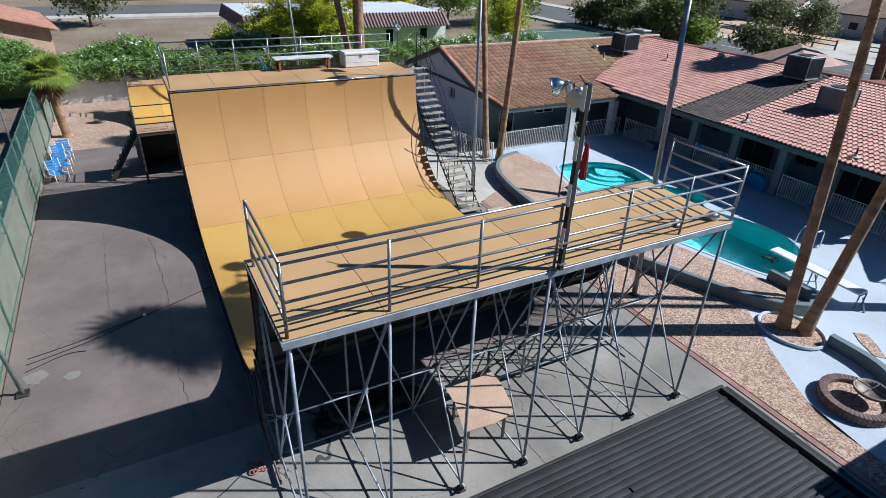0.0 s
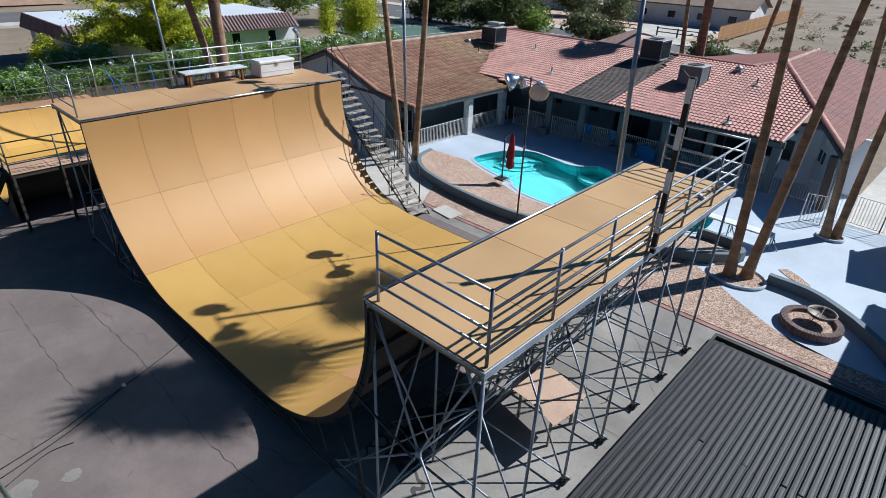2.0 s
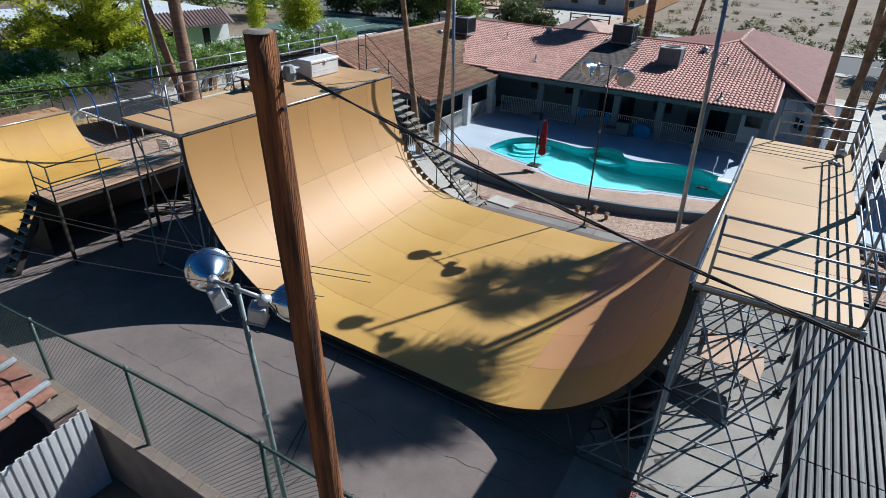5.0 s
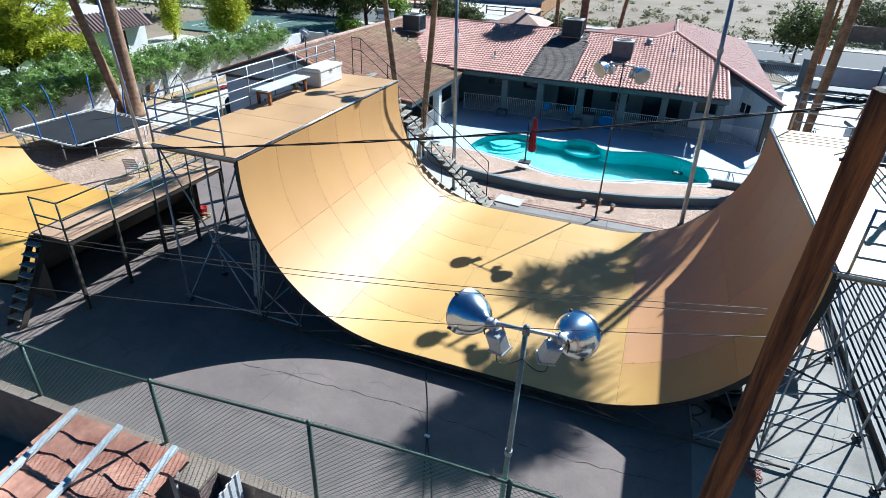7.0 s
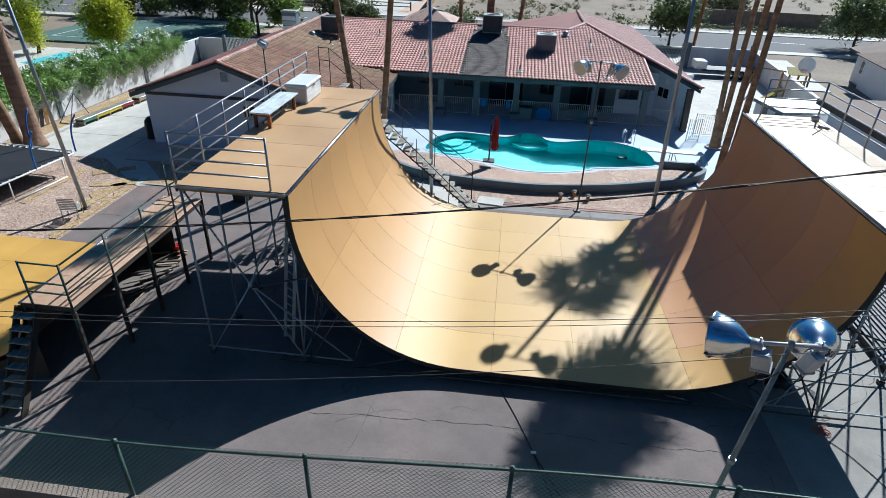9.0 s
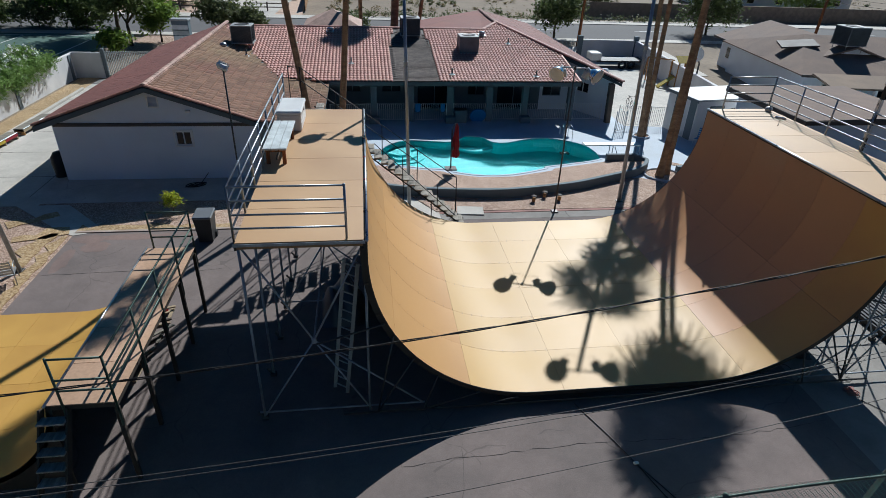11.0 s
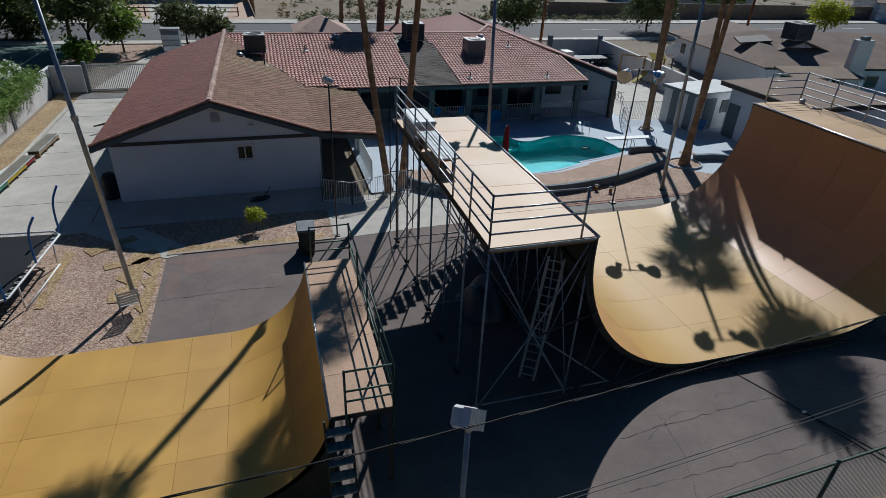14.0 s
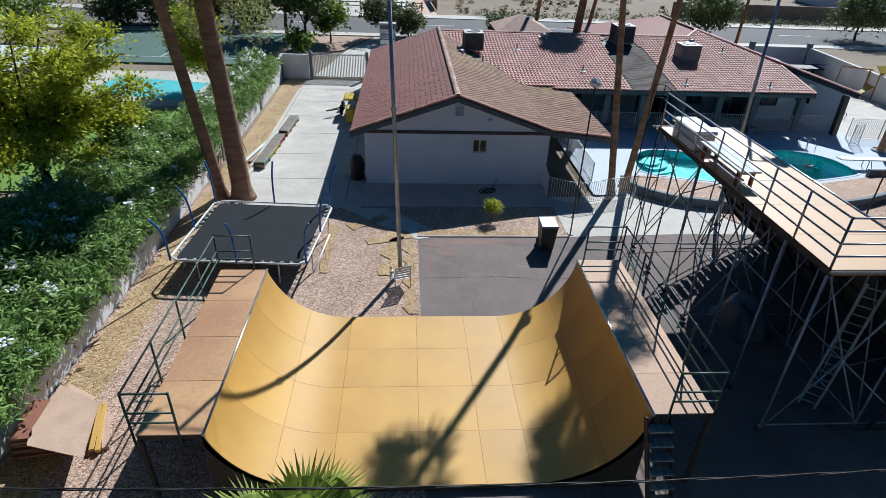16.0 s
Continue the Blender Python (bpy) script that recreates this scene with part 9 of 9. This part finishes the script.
for j in range(8):
    ya = -10.02 - j * 0.37
    x = PX0
    while x < PX1 - 0.1:
        w = min(_rng.uniform(0.75, 1.25), PX1 - x)
        nx = max(4, int(w / 0.11))
        ph = _rng.uniform(0, 6)
        dip = _rng.uniform(-0.05, 0.05)
        mb = MB()
        for r_ in range(2):
            for i in range(nx + 1):
                u = i / nx
                wav = 0.005 * math.sin(x * 9 + u * w * 21 + ph * 0.2) + 0.012 * math.sin(u * 3.1 + ph)
                if r_ == 0:
                    mb.v.append((x + u * (w - 0.012), ya, patio_z(ya) - 0.016 + wav * 0.5))
                else:
                    yb = ya - 0.39 + dip * math.sin(u * 3.14) + 0.025 * math.sin(u * 9 + ph)
                    mb.v.append((x + u * (w - 0.012), yb, patio_z(yb) + 0.014 + wav))
        n_ = nx + 1
        mb.v += [(p[0], p[1], p[2] - 0.025) for p in mb.v[:2 * n_]]
        for i in range(nx):
            mb.f += [(i, n_ + i, n_ + i + 1, i + 1), (2 * n_ + i, 2 * n_ + i + 1, 3 * n_ + i + 1, 3 * n_ + i), (n_ + i, 3 * n_ + i, 3 * n_ + i + 1, n_ + i + 1)]
        part("tile", mb, "terracotta", st_)
        x += w
for x in (-6.02, -4.98, -3.76):
    part("batten", MB().slab([(x - 0.06, -13.0, patio_z(-13.0) + 0.09), (x + 0.06, -13.0, patio_z(-13.0) + 0.09), (x + 0.06, -9.99, 1.84), (x - 0.06, -9.99, 1.84)], 0.06), "bench_paint", st_)
part("rear_beam", MB().box((-4.9, -10.16, 1.6), (2.6, 0.1, 0.14)), "white_paint", st_)
for x in (-6.0, -3.65):
    for y in (-12.6, -10.25):
        part("post", MB().box((x, y, 0.7 if y > -11 else 0.52), (0.12, 0.12, 1.7 if y > -11 else 1.35)), "white_paint", st_)
_cw = MB()
for k in range(21):
    y = -13.2 + k * 0.15
    zt_ = 1.43 + (y + 13.2) * 0.15
    _cw.slab([(-2.43, y, -0.2), (-2.43, y + 0.075, -0.2), (-2.43, y + 0.075, zt_), (-2.43, y, zt_)], 0.02)
    _cw.slab([(-2.41, y + 0.075, -0.2), (-2.41, y + 0.15, -0.2), (-2.41, y + 0.15, zt_), (-2.41, y + 0.075, zt_)], 0.02)
solo("corrugated_wall", _cw, "white_wall", "white corrugated sheet wall of the patio", "wall", "structure")
wp = structure("wall_south", MB().box((-3.18, -10.2, 0.68), (0.42, 0.42, 1.7), None, 0.01), "block", "short brick pier at the block wall", "pier")
_pb = MB().box((0, 0, 0), (0.215, 0.44, 0.09), None, 0.006).mesh("brick", M["brick_red"])
for k in range(8):
    for q_ in (-0.11, 0.11):
        piece("brick", _pb, wp, pose(-3.18 + q_, -10.2, 0.86 + k * 0.1))
part("pier_cap", MB().box((-3.18, -10.2, 1.63), (0.5, 0.5, 0.08), None, 0.01), "block", wp)
pad("south_yard", [(-40, -30), (24, -30), (24, -9.95), (-40, -9.95)], -0.2, -0.16, "dirt", "bare dirt of the south neighbour", "yard")

# ---- trees ----
def spread_tree(base, top, reach, n_limb, per, leaf, material, label, seed, low=0.3):
    """A wide open tree: long limbs with twigs, and leaves in flat sprays along the twigs."""
    t = thing("tree", (*base, gz(base[0])), label, "tree")
    rng = random.Random(seed)
    nr = np.random.default_rng(seed)
    b = Vector((*base, gz(base[0])))
    mb = MB()
    fork = b + Vector((0, 0, top * 0.28))
    mb.path([b, b.lerp(fork, 0.5) + Vector((0.05, 0.06, 0)), fork], 0.2, 9, 0.15)
    sprays = []
    for i in range(n_limb):
        az = 6.283 * i / n_limb + rng.uniform(-0.25, 0.25)
        rise = rng.uniform(low, 1.0)
        out = rng.uniform(0.7, 1.0) * math.sqrt(max(0.1, 1.15 - rise * rise))
        end = fork + Vector((math.cos(az) * reach[0] * out, math.sin(az) * reach[1] * out, (top - fork.z) * rise))
        mid = fork.lerp(end, 0.5) + Vector((0, 0, 0.5 + 0.3 * rng.random()))
        mb.path([fork, fork.lerp(mid, 0.6), mid, end], 0.085, 6, 0.02)
        for k in range(11):
            u = 0.3 + 0.7 * k / 10
            p = (fork.lerp(mid, u * 2) if u < 0.5 else mid.lerp(end, u * 2 - 1))
            w = Vector((rng.uniform(-1, 1), rng.uniform(-1, 1), rng.uniform(-0.35, 0.4))) * rng.uniform(0.5, 1.25)
            mb.path([p, p + w * 0.5 + Vector((0, 0, 0.06)), p + w], 0.022, 4, 0.006)
            for f in (0.45, 0.75, 1.0):
                sprays.append(p + w * f)
    part("trunk", mb, "bark", t, smooth=True)
    cc = np.array([tuple(p) for p in sprays])
    pts = cc[:, None, :] + nr.normal(size=(len(cc), per, 3)) * np.array([0.3, 0.3, 0.15]) * nr.uniform(0.5, 1.3, size=(len(cc), 1, 1))
    ob = new("crown", leaves("crown", pts.reshape(-1, 3), leaf, material, seed, 0.8, 1.7))
    ob.parent = t
    ob.matrix_parent_inverse = rootinv(t)
    return t


spread_tree((-31.7, 7.8), 7.3, (4.7, 4.9), 26, 60, 0.085, "leaf_yellow", "large open yellow-green shade tree on the lawn", 21, 0.12)
tree((-30.6, 26.3), 4, (-31.4, 26.0, 3.2), (1.7, 1.7, 2.0), 160, 55, 0.3, 0.11, "leaf_yellow", "round bright green garden tree", 22)
tree((-39.8, 28.6), 5, (-39.8, 28.6, 2.3), (0.8, 0.8, 2.2), 120, 50, 0.22, 0.09, "leaf_yellow", "slim upright yellow-green cypress", 24)
tree((-33.6, 1.6), 2.4, (-33.6, 1.6, 2.2), (1.0, 1.1, 1.0), 60, 50, 0.25, 0.1, "leaf_yellow", "small yellow-green garden bush behind the hedge", 23)
# weeping foliage that hangs beside the palm trunks
rng = np.random.default_rng(31)
pts = []
for cx, cy, spread, k, lo in ((-23.3, 9.9, 1.0, 46, 6.0), (-25.7, 9.6, 0.6, 22, 6.2), (-24.5, 10.2, 0.7, 16, 7.0)):
    for i in range(k):
        x, y, z1 = cx + rng.normal() * spread * 0.5, cy + rng.normal() * 0.5, 8.9 + rng.uniform(-0.3, 0.6)
        n = 46
        tt = np.linspace(0, 1, n)[:, None]
        end = np.array([x + rng.normal() * 0.12, y + rng.normal() * 0.1, lo + abs(rng.normal()) * 0.55])
        pts.append(np.array([x + (-24.8 - x) * 0.5, y, z1]) * (1 - tt) + end * tt + rng.normal(size=(n, 3)) * 0.045)
ob = new("hanging_fronds", leaves("hanging_fronds", np.concatenate(pts), 0.075, "leaf_weep", 33, 0, 3.4))
tagged(ob, "drooping pale green strands hanging from the palm crowns", "fronds", "", "stuff")
for i, (x, y, z, r, m) in enumerate(((-35, 51.5, 3.6, 3.0, "leaf_green"), (-44, 51.5, 3.8, 3.2, "leaf_dark"), (-29.2, 46.5, 5.0, 3.6, "leaf_dark"), (-26.6, 41.5, 4.2, 2.6, "leaf_dark"), (-24.6, 43.5, 2.4, 1.9, "leaf_green"), (-26.4, 37.5, 1.2, 1.0, "leaf_green"), (-19.6, 46, 2.4, 2.2, "leaf_grey"), (-17.2, 47, 1.7, 1.6, "leaf_grey"), (-51, 40, 4, 5, "leaf_green"), (-50, 30, 4, 4, "leaf_green"), (14.3, 48.3, 3.2, 2.8, "leaf_dark"), (-7.6, 47, 1.3, 1.9, "leaf_grey"), (60, 49.5, 2.6, 2.4, "leaf_yellow"), (34, 52, 3.4, 3.4, "leaf_dark"), (26, 70, 2.5, 3.5, "leaf_grey"), (-47, 50.0, 1.7, 2.4, "leaf_grey"), (-42.5, 50.3, 1.6, 2.3, "leaf_dark"), (-38, 50.2, 1.7, 2.3, "leaf_grey"), (-33.5, 50.0, 1.6, 2.2, "leaf_dark"), (-60, -8, 3.6, 4, "leaf_grey"), (-50, 22, 4, 3.6, "leaf_yellow"), (-38, 74, 2.2, 3, "leaf_grey"), (-30, 70, 2.2, 3.2, "leaf_grey"), (60, 70, 3, 4, "leaf_green"), (70, 40, 3, 4, "leaf_green"), (-33, -17, 2.5, 3.4, "leaf_grey"))):
    tree((x, y), z * 1.4, (x, y, z), (r, r, r * 0.62), int(26 * r), 46, 0.16 * r ** 0.7 + 0.12, 0.2, m, ("dark green" if m in ("leaf_green", "leaf_dark") else "grey-green" if m == "leaf_grey" else "yellow-green") + " tree in the distance beyond the gardens", 30 + i)
rng = np.random.default_rng(77)
pts, dry = [], []
for i in range(520):
    x, y = rng.uniform(-60, 90), rng.uniform(62, 64 + 120 * rng.random())
    s = rng.uniform(0.2, 0.75) + 0.9 * (rng.random() < 0.08)
    if -62 < x < -12.5 and 62 < y < 110:
        continue
    (dry if rng.random() < 0.7 else pts).append(np.array([x, y, s * 0.3]) + rng.normal(size=(70, 3)) * np.array([s * 0.55, s * 0.55, s * 0.3]))
for i in range(60):
    x = -8 + i * 0.9 + rng.uniform(-0.3, 0.3)
    pts.append(np.array([x, 61.6 - 0.00875 * x, 0.4]) + rng.normal(size=(36, 3)) * np.array([0.32, 0.32, 0.2]))
ob = new("dry_shrubs", leaves("dry_shrubs", np.concatenate(dry), 0.13, "dry_shrub", 6))
tagged(ob, "pale dry tufts scattered on the empty desert lot", "shrubs", "", "stuff")
ob = new("desert_shrubs", leaves("desert_shrubs", np.concatenate(pts), 0.16, "leaf_grey", 5))
tagged(ob, "scattered low desert shrubs on the empty lot", "shrubs", "", "stuff")
